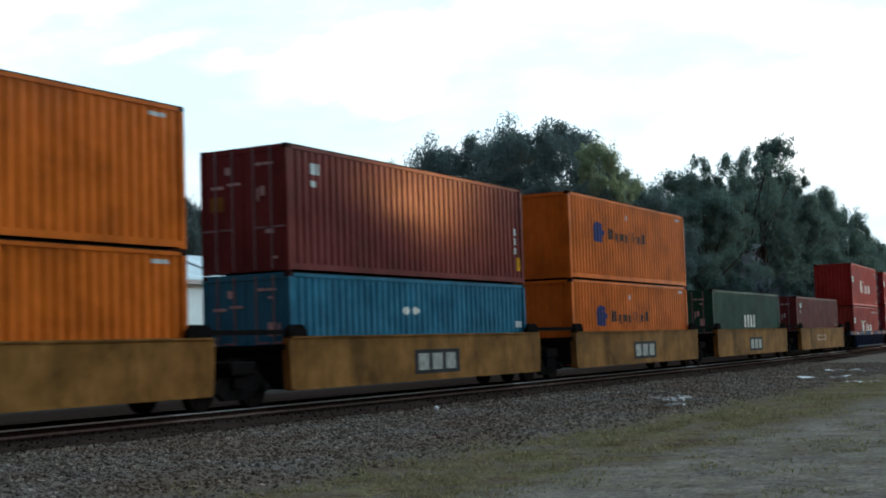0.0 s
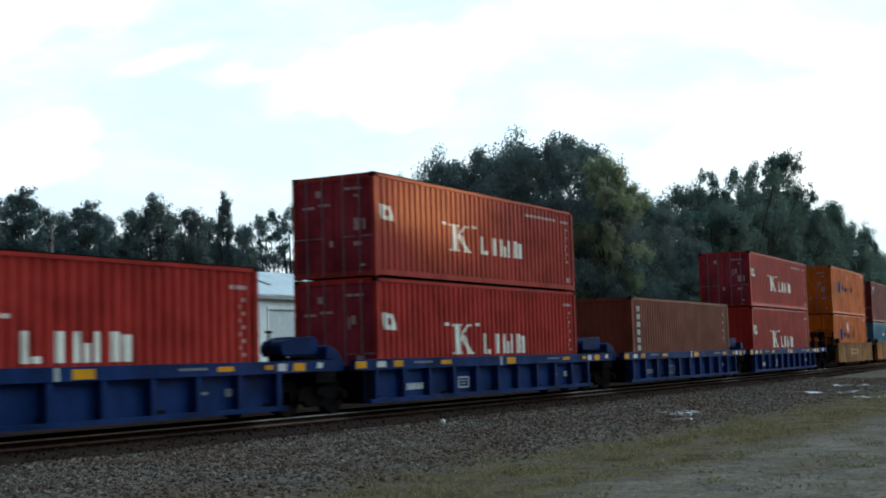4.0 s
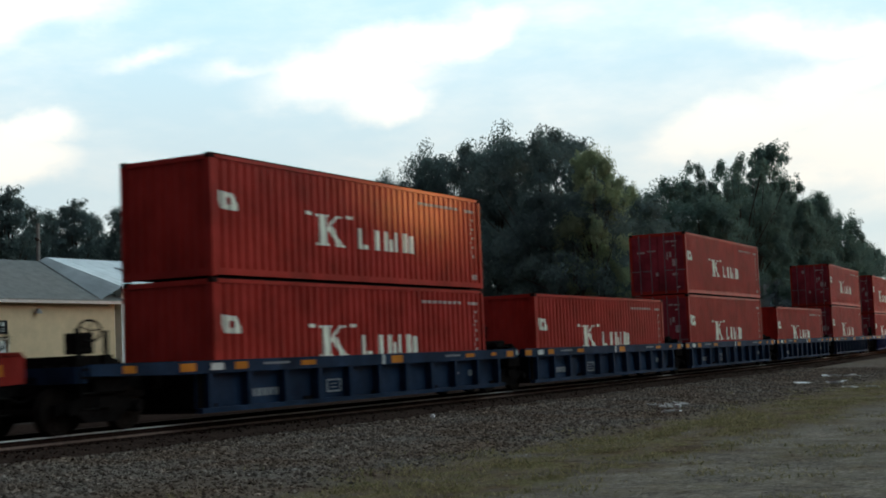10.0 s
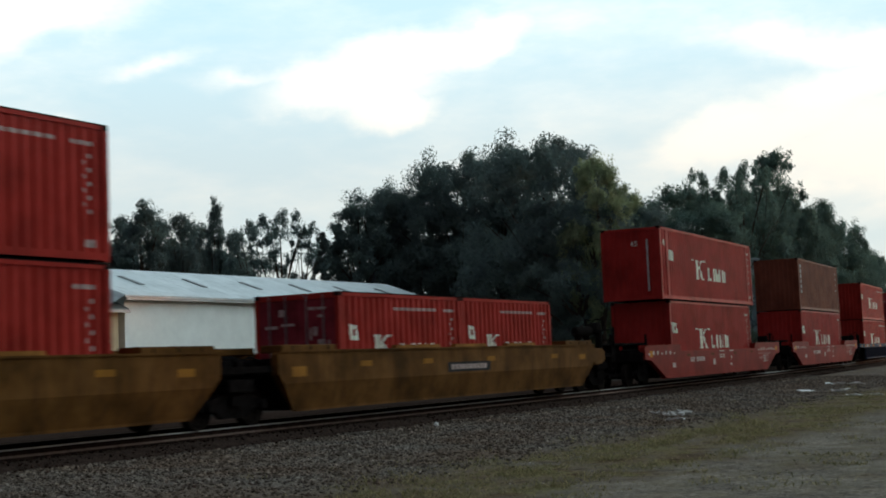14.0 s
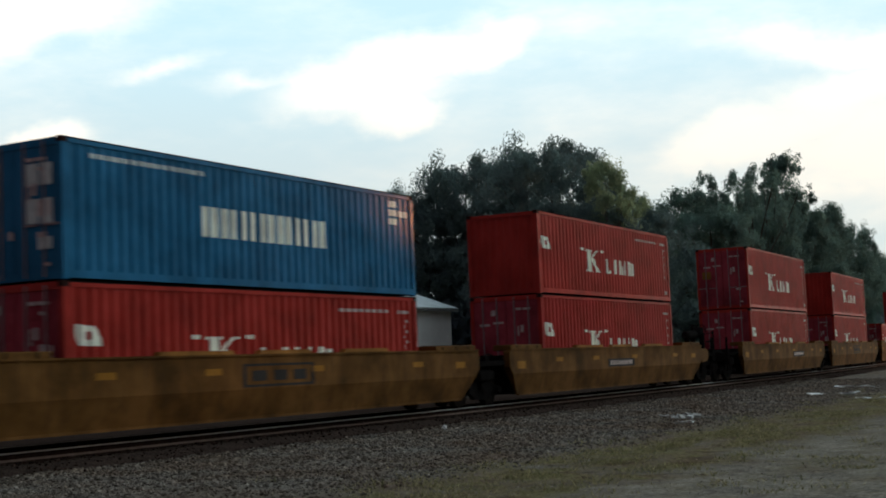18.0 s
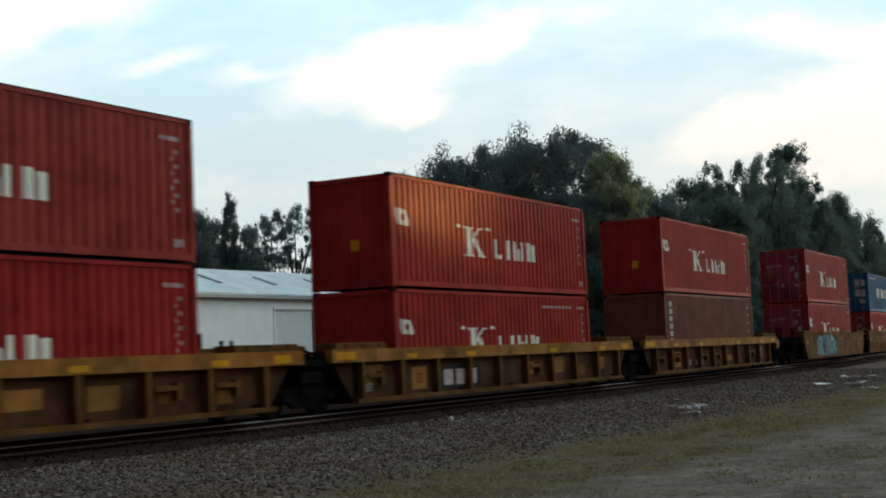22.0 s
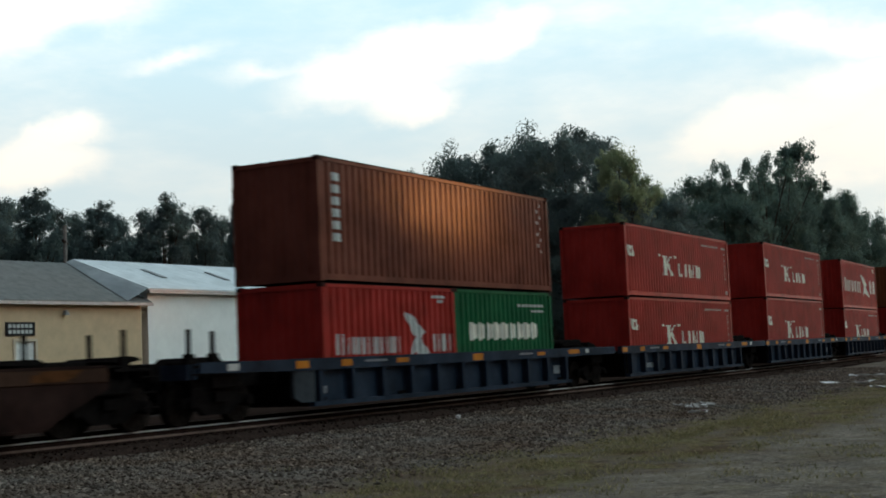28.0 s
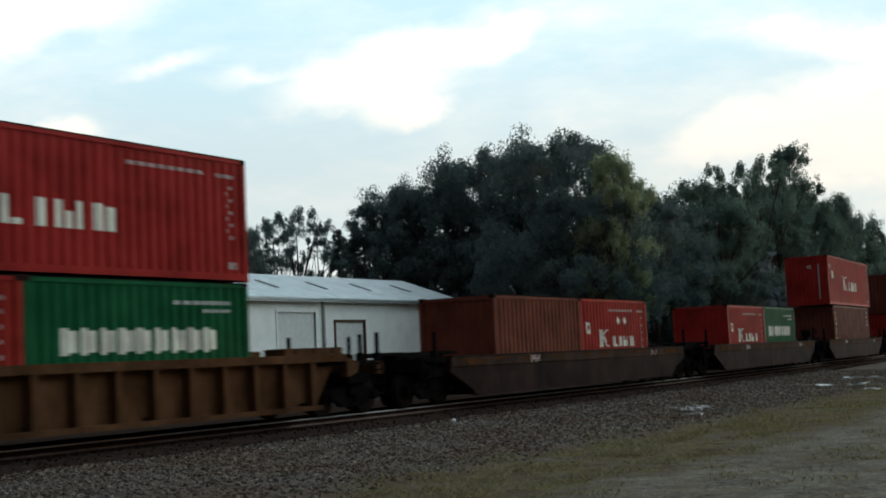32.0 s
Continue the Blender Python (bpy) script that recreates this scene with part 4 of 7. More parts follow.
def truck(x, parent):
    t = part("truck", cached("truck", "truck", truck_frame, GRIME), parent, "grimy black cast-steel truck", pose(x, 0, 0))
    for s in (-1, 1):
        w = part("wheelset", cached("wheels", "wheelset", wheelset, STEEL, False), t, "steel wheels on an axle", pose(s * 0.89, 0, 0.418))
        WHEELS.append((w, s))
        for e in (-1, 1):
            part("bearing_cap", cached(("cap", e), "bearing_cap", lambda bm: rod(bm, (0, e * 1.05, 0), (0, e * 1.17, 0), 0.12, 10, 0.09), GRIME), t, at=pose(s * 0.89, 0, 0.44))
    part("bolster", cached("bolster", "bolster", lambda bm: bevelled((box(bm, -0.42, 0.42, -1.26, 1.26, 0.72, 1.0), box(bm, -0.95, 0.95, -0.5, 0.5, 0.78, 1.02), bm)[2], 0.03), GRIME), t)
    for q in (-0.16, 0.0, 0.16):
        part("spring", cached("spring", "spring", lambda bm: [rod(bm, (0, -1.0, 0.24 + 0.05 * i), (0, -1.0, 0.265 + 0.05 * i), 0.07, 8) for i in range(5)], GRIME), t, at=pose(q, 0, 0))
    return t


def end_gear(ob, kind, e, far, up, mat):
    """Stanchions, steps and dark gear on the platform at a coupled end."""
    black = mat is not BLUE
    tall = 1.9
    for s in (-1, 1):
        for q, h in (((0.86, tall),) if kind in ("red", "rust") else ((0.14, tall), (0.86, tall - 0.04)) if s < 0 and kind != "smooth" else ((0.14, tall),)):
            part("stanchion", cached(("stan", e, far, s, q, h), "stanchion", lambda bm: (rod(bm, (e * (far - q), s * 1.30, 1.0), (e * (far - q), s * 1.30, h), 0.05, 8), box(bm, e * (far - q) - 0.1, e * (far - q) + 0.1, s * 1.30 - 0.07, s * 1.30 + 0.07, 1.2, 1.42)), GRIME), ob, "black upright stanchion")
        st = part("end_ladder", cached(("ladder", e, far, s), "end_ladder", lambda bm: [rod(bm, (e * (far - q), s * 1.40, 0.42), (e * (far - q), s * 1.40, 1.25), 0.02, 6) for q in (0.1, 0.52)], GRIME), ob, "black end ladder")
        for z in (0.46, 0.74, 1.02):
            part("rung", cached(("rung", e, far, s, z), "rung", lambda bm: rod(bm, (e * (far - 0.1), s * 1.40, z), (e * (far - 0.52), s * 1.40, z), 0.018, 6), GRIME), st)
    if kind == "blue":
        # the top chord runs on past the well to the end beam
        for s in (-1, 1):
            part("end_chord", cached(("echord", e, far, s, mat.name), "end_chord", lambda bm: prism(bm, [(e * (up - 0.01), 0.99), (e * (up - 0.01), 1.246), (e * (far - 0.29), 1.246), (e * (far - 0.29), 1.04)], *sorted((s * 1.436, s * 1.32))), mat), ob)
            part("reflector_tab", cached(("etab", e, far, s), "reflector_tab", lambda bm: box(bm, *sorted((e * (far - 1.5), e * (far - 1.15))), *sorted((s * 1.441, s * 1.43)), 1.06, 1.2), LABEL if mat is not SLATE else AMBER), ob, "pale stripe" if mat is not SLATE else "orange reflector tab")
            if mat is GREYBLUE:
                part("end_panel", cached(("epanel", e, s), "end_panel", lambda bm: prism(bm, [(e * 6.72, 0.30), (e * 6.72, 1.0), (e * 7.5, 1.0), (e * 7.5, 0.42), (e * 7.2, 0.30)], *sorted((s * 1.40, s * 1.32))), DUSTBLUE), ob, "dusty grey end panel")
    if kind in ("red", "rust"):
        # flat plates on short feet: over the deck, and over the coupled end
        z = 1.5 if kind == "red" else 1.3
        for q in ((7.5, far - 0.7) if e < 0 or kind == "rust" else (7.5,)):
            part("locking_plate", cached(("lplate", e, q, z), "locking_plate", lambda bm: (prism(bm, [(e * (q - 0.1), z + 0.03), (e * q, z + 0.1), (e * (q + 0.75), z + 0.12), (e * (q + 0.95), z + 0.05), (e * (q + 0.6), z)], -0.7, 0.3), box(bm, *sorted((e * (q + 0.2), e * (q + 0.6))), -0.4, 0.1, 1.0, z + 0.05)), GRIME), ob, "dark locking plate on a short foot")
    x = e * (far - 1.55)
    z = 1.36 if black else 1.56
    part("equipment_box", cached(("ebox", e, far, mat.name), "equipment_box", lambda bm: bevelled((prism(bm, [(x - 0.62, 1.16), (x - 0.62, z - 0.14), (x - 0.45, z), (x + 0.45, z), (x + 0.62, z - 0.14), (x + 0.62, 1.16)], -0.55, 0.35), bm)[1], 0.03), GRIME if black else mat), ob, "low equipment box on the end platform")
    for s in (-1, 1):
        part("side_step", cached(("sstep", e, far, s), "side_step", lambda bm: box(bm, *sorted((e * (far - 1.2), e * (far - 0.2))), *sorted((s * 1.18, s * 1.42)), 1.14, 1.2), GRIME), ob)
    part("brake_rigging", cached(("rig", e, far), "brake_rigging", lambda bm: (box(bm, *sorted((e * (far - 2.3), e * (far - 0.3))), -0.9, 0.9, 0.62, 0.74), rod(bm, (e * (far - 2.2), -0.95, 0.5), (e * (far - 0.4), -0.95, 0.58), 0.04, 6), rod(bm, (e * (far - 2.1), 0.6, 0.42), (e * (far - 0.5), 0.5, 0.7), 0.05, 6), box(bm, *sorted((e * (far - 0.9), e * (far - 0.45))), -1.1, -0.65, 0.5, 0.9)), GRIME), ob)


# places of the blue units along the train, and the room left over each joint beyond a unit's upper side
BLUE_AT = (-5.6, -21.95, -39.1, -56.0, -72.6)
SLATE_AT = (-92.1, -108.1, -123.8, -139.35, -155.05)
FADED_AT = (-414.7, -432.9, -451.0, -469.1, -487.6)
ROOM = {b: a - b - 14.9 for row in ((113.4, 96.7), BLUE_AT, SLATE_AT, FADED_AT) for a, b in zip(row, row[1:])}


def joint_gear(ob, e, up, mat, room=2.25):
    """Valves, pipes and a short post over the truck shared by two units."""
    x = e * (up + 0.35)
    if mat is not GRIME:
        # the blue cars: the top chord of one unit runs on over the joint, with a tank and a sloping cover
        if e < 0:
            return
        f = round(min(1.0, room / 2.25), 3)
        at = lambda q: up + q * f
        # only the bright blue cars have the full tank; the older ones carry a low grimy one
        new_car = mat is BLUE
        end = up + (room - 0.35 if mat is GREYBLUE else max(0.2, 1.05 * f))
        rise = lambda z: z if new_car else 1.3 + (z - 1.36) * 0.5
        skin = mat if new_car else GRIME
        for s in (-1, 1):
            part("end_chord", cached(("jchord", s, f, mat.name), "end_chord", lambda bm: bevelled((prism(bm, [(up + 0.004, 1.0), (up + 0.004, 1.246), (end - 0.1, 1.246), (end, 1.19), (end, 1.06), (end - 0.15, 1.0)], *sorted((s * 1.436, s * 1.32))), bm)[1], 0.012), mat), ob)
            part("white_stripe", cached(("jstripe", s, f), "white_stripe", lambda bm: box(bm, at(0.5), at(0.72), *sorted((s * 1.441, s * 1.43)), 1.08, 1.2), LABEL), ob, "pale stripe")
        part("joint_tank", cached(("jtank", f, mat.name), "joint_tank", lambda bm: bevelled((prism(bm, [(at(-0.17), rise(1.36)), (at(-0.25), rise(1.45)), (at(-0.25), rise(1.60)), (at(-0.13), rise(1.70)), (at(0.17), rise(1.72)), (at(0.27), rise(1.79)), (at(1.21), rise(1.80)), (at(1.33), rise(1.70)), (at(1.33), rise(1.44)), (at(1.23), rise(1.36))], -0.95, -0.35), bm)[1], 0.03), skin), ob, "rounded tank over the joint" if new_car else "low grimy tank over the joint")
        for q in (0.05, 1.0):
            part("bracket", cached(("jfoot", q, f), "bracket", lambda bm: box(bm, at(q) - 0.07, at(q) + 0.07, -0.85, -0.45, 1.0, 1.38), GRIME), ob)
        part("walkway", cached(("jwalk", f), "walkway", lambda bm: box(bm, at(-0.15), at(1.45), -1.30, -0.98, 1.25, 1.285), GRIME), ob, "narrow grating walkway")
        part("joint_cover", cached(("jcover", f, mat.name), "joint_cover", lambda bm: bevelled((prism(bm, [(at(1.35), 0.98), (at(1.35), rise(1.56)), (at(1.5), rise(1.60)), (at(1.9), rise(1.46)), (at(2.17), 1.22), (at(2.17), 0.98)], -1.16, -0.1), bm)[1], 0.02), skin), ob, "sloping cover over the joint")
        part("stanchion", cached("jthin", "stanchion", lambda bm: (rod(bm, (7.05, -0.75, 1.0), (7.05, -0.75, 1.92), 0.03, 6), rod(bm, (6.95, -0.75, 1.9), (7.15, -0.75, 1.9), 0.03, 6)), GRIME), ob, "thin black post")
        part("brake_pipe", cached(("jpipe", f), "brake_pipe", lambda bm: tube(bm, [(at(-0.4), -1.1, 1.3), (at(0.15), -1.12, 1.34), (at(0.85), -1.1, 1.33), (at(1.45), -1.05, 1.2)], 0.028), GRIME), ob)
        return
    part("valve_block", cached(("valve", x), "valve_block", lambda bm: bevelled((box(bm, x - 0.48, x + 0.30, -0.62, 0.0, 1.06, 1.40), bm)[1], 0.025), mat), ob, "valve box on the joint")
    part("valve_cover", cached(("vcover", x), "valve_cover", lambda bm: bevelled((box(bm, x - 0.40, x + 0.02, -0.56, -0.08, 1.403, 1.50), box(bm, x + 0.10, x + 0.26, -0.5, -0.3, 1.403, 1.46), bm)[2], 0.02), mat), ob)
    part("small_reservoir", cached(("vtank", x), "small_reservoir", lambda bm: rod(bm, (x + 0.34, -0.8, 1.28), (x + 0.34, 0.3, 1.28), 0.12, 12), GRIME), ob, "small black air reservoir")
    part("brake_pipe", cached(("bpipe", x), "brake_pipe", lambda bm: tube(bm, [(x - e * 0.9, -1.0, 1.18), (x - e * 0.3, -1.05, 1.36), (x, -0.95, 1.46), (x + e * 0.3, -0.9, 1.34), (x + e * 0.5, -0.9, 1.1)], 0.028), GRIME), ob)
    part("walkway", cached(("walkway", x), "walkway", lambda bm: (box(bm, x - 0.85, x + 0.85, -1.30, -0.86, 1.20, 1.24), box(bm, x - 0.85, x + 0.85, -1.31, -1.28, 1.12, 1.26)), GRIME), ob, "narrow grating walkway")
    for q in (-0.55, 0.6):
        part("bracket", cached(("vbracket", x, q), "bracket", lambda bm: (box(bm, x + q - 0.05, x + q + 0.05, -1.2, -1.05, 1.24, 1.40), box(bm, x + q - 0.12, x + q + 0.12, -1.16, -1.08, 1.36, 1.42)), GRIME), ob)
    part("stanchion", cached(("jpost", x), "stanchion", lambda bm: rod(bm, (x, 1.1, 0.9), (x, 1.1, 1.78), 0.05, 6), GRIME), ob, "black upright stanchion")


def hand_brake(ob, kind, e, far):
    if kind in ("red", "rust") or (kind == "blue" and e < 0 and far < 10.4):
        # the lower pattern: a small wheel on a short stand by the end beam
        x, z, d = e * (far - (0.75 if kind == "blue" else 0.2)), 1.72, 0.2
        part("brake_stand", cached(("lstand", e, far), "brake_stand", lambda bm: (box(bm, x - 0.05, x + 0.05, -0.82, -0.66, 1.1, 1.8), bevelled((box(bm, x - 0.2, x + 0.14, -1.0, -0.55, 1.45, 1.84), bm)[1], 0.03), box(bm, x - 0.35, x + 0.4, -0.95, 0.4, 1.1, 1.42)), GRIME), ob, "rusty black hand-brake stand")
        part("brake_wheel", cached("lwheel", "brake_wheel", lambda bm: (ring(bm, (0, 0, 0), 0.2, 0.022, 20, 6), [rod(bm, (0, 0, 0), (0.0, 0.2 * math.cos(a), 0.2 * math.sin(a)), 0.014, 5) for a in (0.5, 1.76, 3.0, 4.3, 5.5)]), GRIME), ob, "black hand-brake wheel", pose(x + e * 0.1, -1.1, z + (0.14 if kind == "blue" else 0.02), 0, 0, 40))
        return
    x = e * (far - (0.2 if kind == "blue" and far > 10.4 else 0.5))
    if kind == "blue" and far > 10.4:
        part("chain_wheel", cached("cwheel", "chain_wheel", lambda bm: (ring(bm, (0, 0, 0), 0.18, 0.02, 20, 6), [rod(bm, (0, 0, 0), (0.0, 0.18 * math.cos(a), 0.18 * math.sin(a)), 0.014, 5) for a in (0.9, 2.16, 3.4, 4.7, 5.9)]), GRIME), ob, "small black chain wheel", pose(x - e * 0.6, -1.12, 1.95, 0, 0, 40))
    if kind == "smooth":
        # a high stand at the edge of the deck, with the air reservoir lying beside it
        part("brake_stand", cached(("hstand", e, far), "brake_stand", lambda bm: (box(bm, x - 0.34, x - 0.16, -1.2, -1.0, 1.2, 2.1), bevelled((prism(bm, [(x - 0.42, 1.95), (x - 0.42, 2.12), (x - 0.25, 2.3), (x - 0.02, 2.34), (x + 0.02, 2.1), (x - 0.12, 1.92)], -1.12, -0.72), bm)[1], 0.04), rod(bm, (x - 0.7, -0.85, 1.6), (x - 0.7, -0.85, 2.44), 0.05, 8), rod(bm, (x - 0.72, -0.85, 2.42), (x - 0.3, -0.85, 2.40), 0.02, 6), box(bm, x - 0.5, x + 0.4, -0.95, 0.4, 1.2, 1.55)), GRIME), ob, "rusty black hand-brake stand")
        part("brake_wheel", cached("hwheel", "brake_wheel", lambda bm: (ring(bm, (0, 0, 0), 0.24, 0.02, 22, 6), [rod(bm, (0, 0, 0), (0.0, 0.24 * math.cos(a), 0.24 * math.sin(a)), 0.014, 5) for a in (0.5, 1.76, 3.0, 4.3, 5.5)]), GRIME), ob, "black hand-brake wheel", pose(x + 0.06, -0.95, 2.2, 0, 0, 40))
        part("reservoir", cached(("htank", e, far), "reservoir", lambda bm: (rod(bm, (x - 1.85, -0.9, 2.0), (x - 1.72, -0.9, 2.0), 0.13, 14, 0.18), rod(bm, (x - 1.72, -0.9, 2.0), (x - 0.68, -0.9, 2.02), 0.18, 16), rod(bm, (x - 0.68, -0.9, 2.02), (x - 0.58, -0.9, 2.02), 0.18, 14, 0.12), rod(bm, (x - 2.15, -0.9, 1.9), (x - 1.8, -0.9, 1.95), 0.02, 6), [box(bm, x - q - 0.05, x - q + 0.05, -1.0, -0.8, 1.5, 1.86) for q in (0.85, 1.6)]), GRIME), ob, "black air reservoir")
        part("grab_iron", cached(("hgrab", e, far), "grab_iron", lambda bm: (rod(bm, (x + 0.05, -1.2, 2.05), (x + 0.62, -1.3, 2.09), 0.02, 6), rod(bm, (x - 0.05, -1.2, 1.72), (x + 0.62, -1.3, 1.73), 0.03, 6), box(bm, x + 0.58, x + 0.66, -1.33, -1.27, 1.2, 2.17)), GRIME), ob, "black railing")
        return
    z = 2.05
    part("brake_stand", cached(("stand", e, far), "brake_stand", lambda bm: (box(bm, x - 0.06, x + 0.06, -0.82, -0.66, 1.1, 2.1), bevelled((box(bm, x - 0.14, x + 0.12, -1.0, -0.62, 1.84, 2.16), bm)[1], 0.04), rod(bm, (x - 0.3 * e, 0.2, 1.1), (x - 0.3 * e, 0.2, 2.2), 0.035, 6), tube(bm, [(x, -1.05, 1.8), (x + e * 0.5, -1.2, 1.8), (x + e * 0.6, -1.2, 1.75), (x + e * 0.6, -1.2, 1.1)], 0.022), box(bm, x - 0.5, x + 0.4, -0.95, 0.4, 1.2, 1.62)), GRIME if kind != "blue" else RUSTY), ob, "rusty black hand-brake stand")
    w = part("brake_wheel", cached("bwheel", "brake_wheel", lambda bm: (ring(bm, (0, 0, 0), 0.23, 0.023, 20, 6), [rod(bm, (0, 0, 0), (0.0, 0.23 * math.cos(a), 0.23 * math.sin(a)), 0.015, 5) for a in (0.5, 1.76, 3.0, 4.3, 5.5)]), GRIME), ob, "black hand-brake wheel", pose(x - e * 0.1, -1.12, z, 0, 0, 40))
    zt, rt_ = 1.42, 0.16
    part("reservoir", cached(("tank", e, far, zt), "reservoir", lambda bm: (rod(bm, (x - e * 1.5, -0.3, zt), (x - e * 0.3, -0.3, zt), rt_, 14), [box(bm, x - e * q - 0.05, x - e * q + 0.05, -0.4, -0.2, 1.05, zt - 0.14) for q in (0.5, 1.3)]), GRIME), ob, "black air reservoir")
    gr = part("grab_iron", cached(("grab", e, far), "grab_iron", lambda bm: [(rod(bm, (x - e * q, -1.3, 1.0), (x - e * q, -1.3, 2.15), 0.022, 6), rod(bm, (x - e * q, -1.3, 2.15), (x - e * (q + 0.3), -1.3, 2.15), 0.022, 6), rod(bm, (x - e * (q + 0.3), -1.3, 1.0), (x - e * (q + 0.3), -1.3, 2.15), 0.022, 6)) for q in (0.75,)], GRIME), ob)


SPECS = {
    # paint, top, bottom, half length of the upper side, of the well, ribs, raised end decks
    "maxi": dict(top=1.48, low=0.36, up=6.5, well=6.45, ribs=0, deck=0, out=1.47),
    "blue": dict(top=1.25, low=0.20, up=7.45, well=6.8, ribs=11, deck=0, out=1.44),
    "red": dict(top=1.47, low=0.25, up=10.0, well=7.9, ribs=0, deck=0, out=1.47),
    "smooth": dict(top=1.55, low=0.27, up=8.9, well=8.2, ribs=0, deck=1, out=1.47),
    "ribbed": dict(top=1.46, low=0.21, up=9.25, well=8.24, ribs=10, deck=1, out=1.47),
    "panelled": dict(top=1.42, low=0.21, up=9.25, well=8.24, ribs=17, deck=1, out=1.47),
    "rust": dict(top=1.24, low=0.22, up=9.2, well=7.8, ribs=0, deck=0, out=1.45),
}


def well_car(kind, u, mat, label, left, right, ends=(0, 0), brake=None, extras=(), folded=True):
    """One unit of a container well car. left, right: places of its trucks (None: the next unit carries it);
    ends: how far its end platforms reach."""
    p = SPECS[kind]
    ob = tagged(new("well_car"), label, "well car", "well cars of the train")
    MOVING.append((ob, u, 0.0))
    top, low, up, well, out = p["top"], p["low"], p["up"], p["well"], p["out"]
    for s in (-1, 1):
        c = top - {"blue": 0.26, "panelled": 0.17}.get(kind, 0.30)
        y0, y1 = sorted((s * out, s * (MID + 0.05)))
        a0, a1 = sorted((s * (out - 0.185), s * (MID + 0.03)))
        slant = 0 if kind == "blue" else 0.75
        if p["ribs"]:
            # yellow ribbed cars: lighter sill, web plates in a much darker brown
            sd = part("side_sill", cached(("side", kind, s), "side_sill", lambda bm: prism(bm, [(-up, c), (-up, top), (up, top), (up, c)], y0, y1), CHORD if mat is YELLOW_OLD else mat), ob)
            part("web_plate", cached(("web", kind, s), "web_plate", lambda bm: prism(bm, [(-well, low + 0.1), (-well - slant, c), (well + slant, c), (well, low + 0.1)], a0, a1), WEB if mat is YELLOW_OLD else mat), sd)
            part("bottom_chord", cached(("chord", kind, s), "bottom_chord", lambda bm: prism(bm, [(-well, low), (-well, low + 0.10), (well, low + 0.10), (well, low)], y0, y1), mat), sd)
        else:
            e = up - well
            lean = 0.17 if kind == "smooth" and folded else 0.0
            if kind == "red":
                sd = part("side_sill", cached(("side", kind, s), "side_sill", lambda bm: prism(bm, [(-7.75, low), (-8.4, low + 0.28), (-9.4, 0.94), (-10.05, 0.97), (-10.05, 1.42), (-10.0, 1.47), (-5.8, 1.47), (-5.7, 1.24), (5.7, 1.24), (5.8, 1.47), (10.45, 1.47), (10.5, 1.42), (10.5, 0.97), (9.75, 0.94), (8.75, low + 0.28), (8.05, low)], y0, y1), mat), ob)
            elif lean:
                f = 0.86
                we = well + 0.18 * e + (up - well - 0.18 * e) * (f - low - 0.16) / (0.62 * (top - low) - 0.16)
                we = min(we, up)
                sd = part("side_sill", cached(("side", kind, s, lean), "side_sill", lambda bm: prism(bm, [(-we, f), (-up, max(f + 0.02, low + 0.62 * (top - low))), (-up, top - 0.06), (-up + 0.06, top), (up - 0.06, top), (up, top - 0.06), (up, max(f + 0.02, low + 0.62 * (top - low))), (we, f)], y0, y1), mat), ob)

                def leaning(bm):
                    prism(bm, [(-well, low), (-well - 0.18 * e, low + 0.16), (-we, f), (we, f), (well + 0.18 * e, low + 0.16), (well, low)], y0, y1)
                    for v in bm.verts:
                        if abs(v.co.y) > out - 0.01:
                            v.co.y = s * (out - lean * (f - v.co.z) / (f - low))
                part("lower_side", cached(("lower", kind, s), "lower_side", leaning, mat), sd)
            else:
                sd = part("side_sill", cached(("side", kind, s), "side_sill", lambda bm: prism(bm, [(-well, low), (-well - 0.18 * e, low + 0.16), (-up, low + 0.62 * (top - low)), (-up, top - 0.06), (-up + 0.06, top), (up - 0.06, top), (up, top - 0.06), (up, low + 0.62 * (top - low)), (well + 0.18 * e, low + 0.16), (well, low)], y0, y1), mat), ob)
        if kind == "red":
            for e in (-1, 1):
                part("top_flange", cached(("flange", kind, s, e), "top_flange", lambda bm: box(bm, *sorted((e * 5.8, e * (10.4 if e > 0 else 9.95))), *sorted((s * (out + 0.035), s * (MID + 0.04))), 1.458, 1.50), mat), sd)
            part("bottom_flange", cached(("bflange", kind, s), "bottom_flange", lambda bm: box(bm, -7.7, 7.95, *sorted((s * (out + 0.03), s * (MID + 0.04))), low - 0.03, low + 0.02), mat), sd)
        elif not p["ribs"]:
            part("top_flange", cached(("flange", kind, s), "top_flange", lambda bm: box(bm, -up + 0.05, up - 0.05, *sorted((s * (out + 0.035), s * (MID + 0.04))), top - 0.012, top + 0.03), mat), sd)
            part("bottom_flange", cached(("bflange", kind, s, lean), "bottom_flange", lambda bm: box(bm, -well + 0.1, well - 0.1, *sorted((s * (out + 0.03 - lean), s * (MID + 0.0))), low - 0.03, low + 0.02), mat), sd)
        else:
            for i in range(p["ribs"]):
                x = -well + 0.3 + (2 * well - 0.6) * i / (p["ribs"] - 1)
                part("rib", cached(("rib", kind, s), "rib", lambda bm: box(bm, -0.075, 0.075, *sorted((s * (out - 0.012), s * (out - 0.19))), low + 0.09, c + 0.01), mat), sd, at=pose(x, 0, 0))
        if p["deck"]:
            for e in (-1, 1):
                if ends[0 if e < 0 else 1] and e > 0:
                    g = up + (0.92 if kind == "smooth" else 0.48)
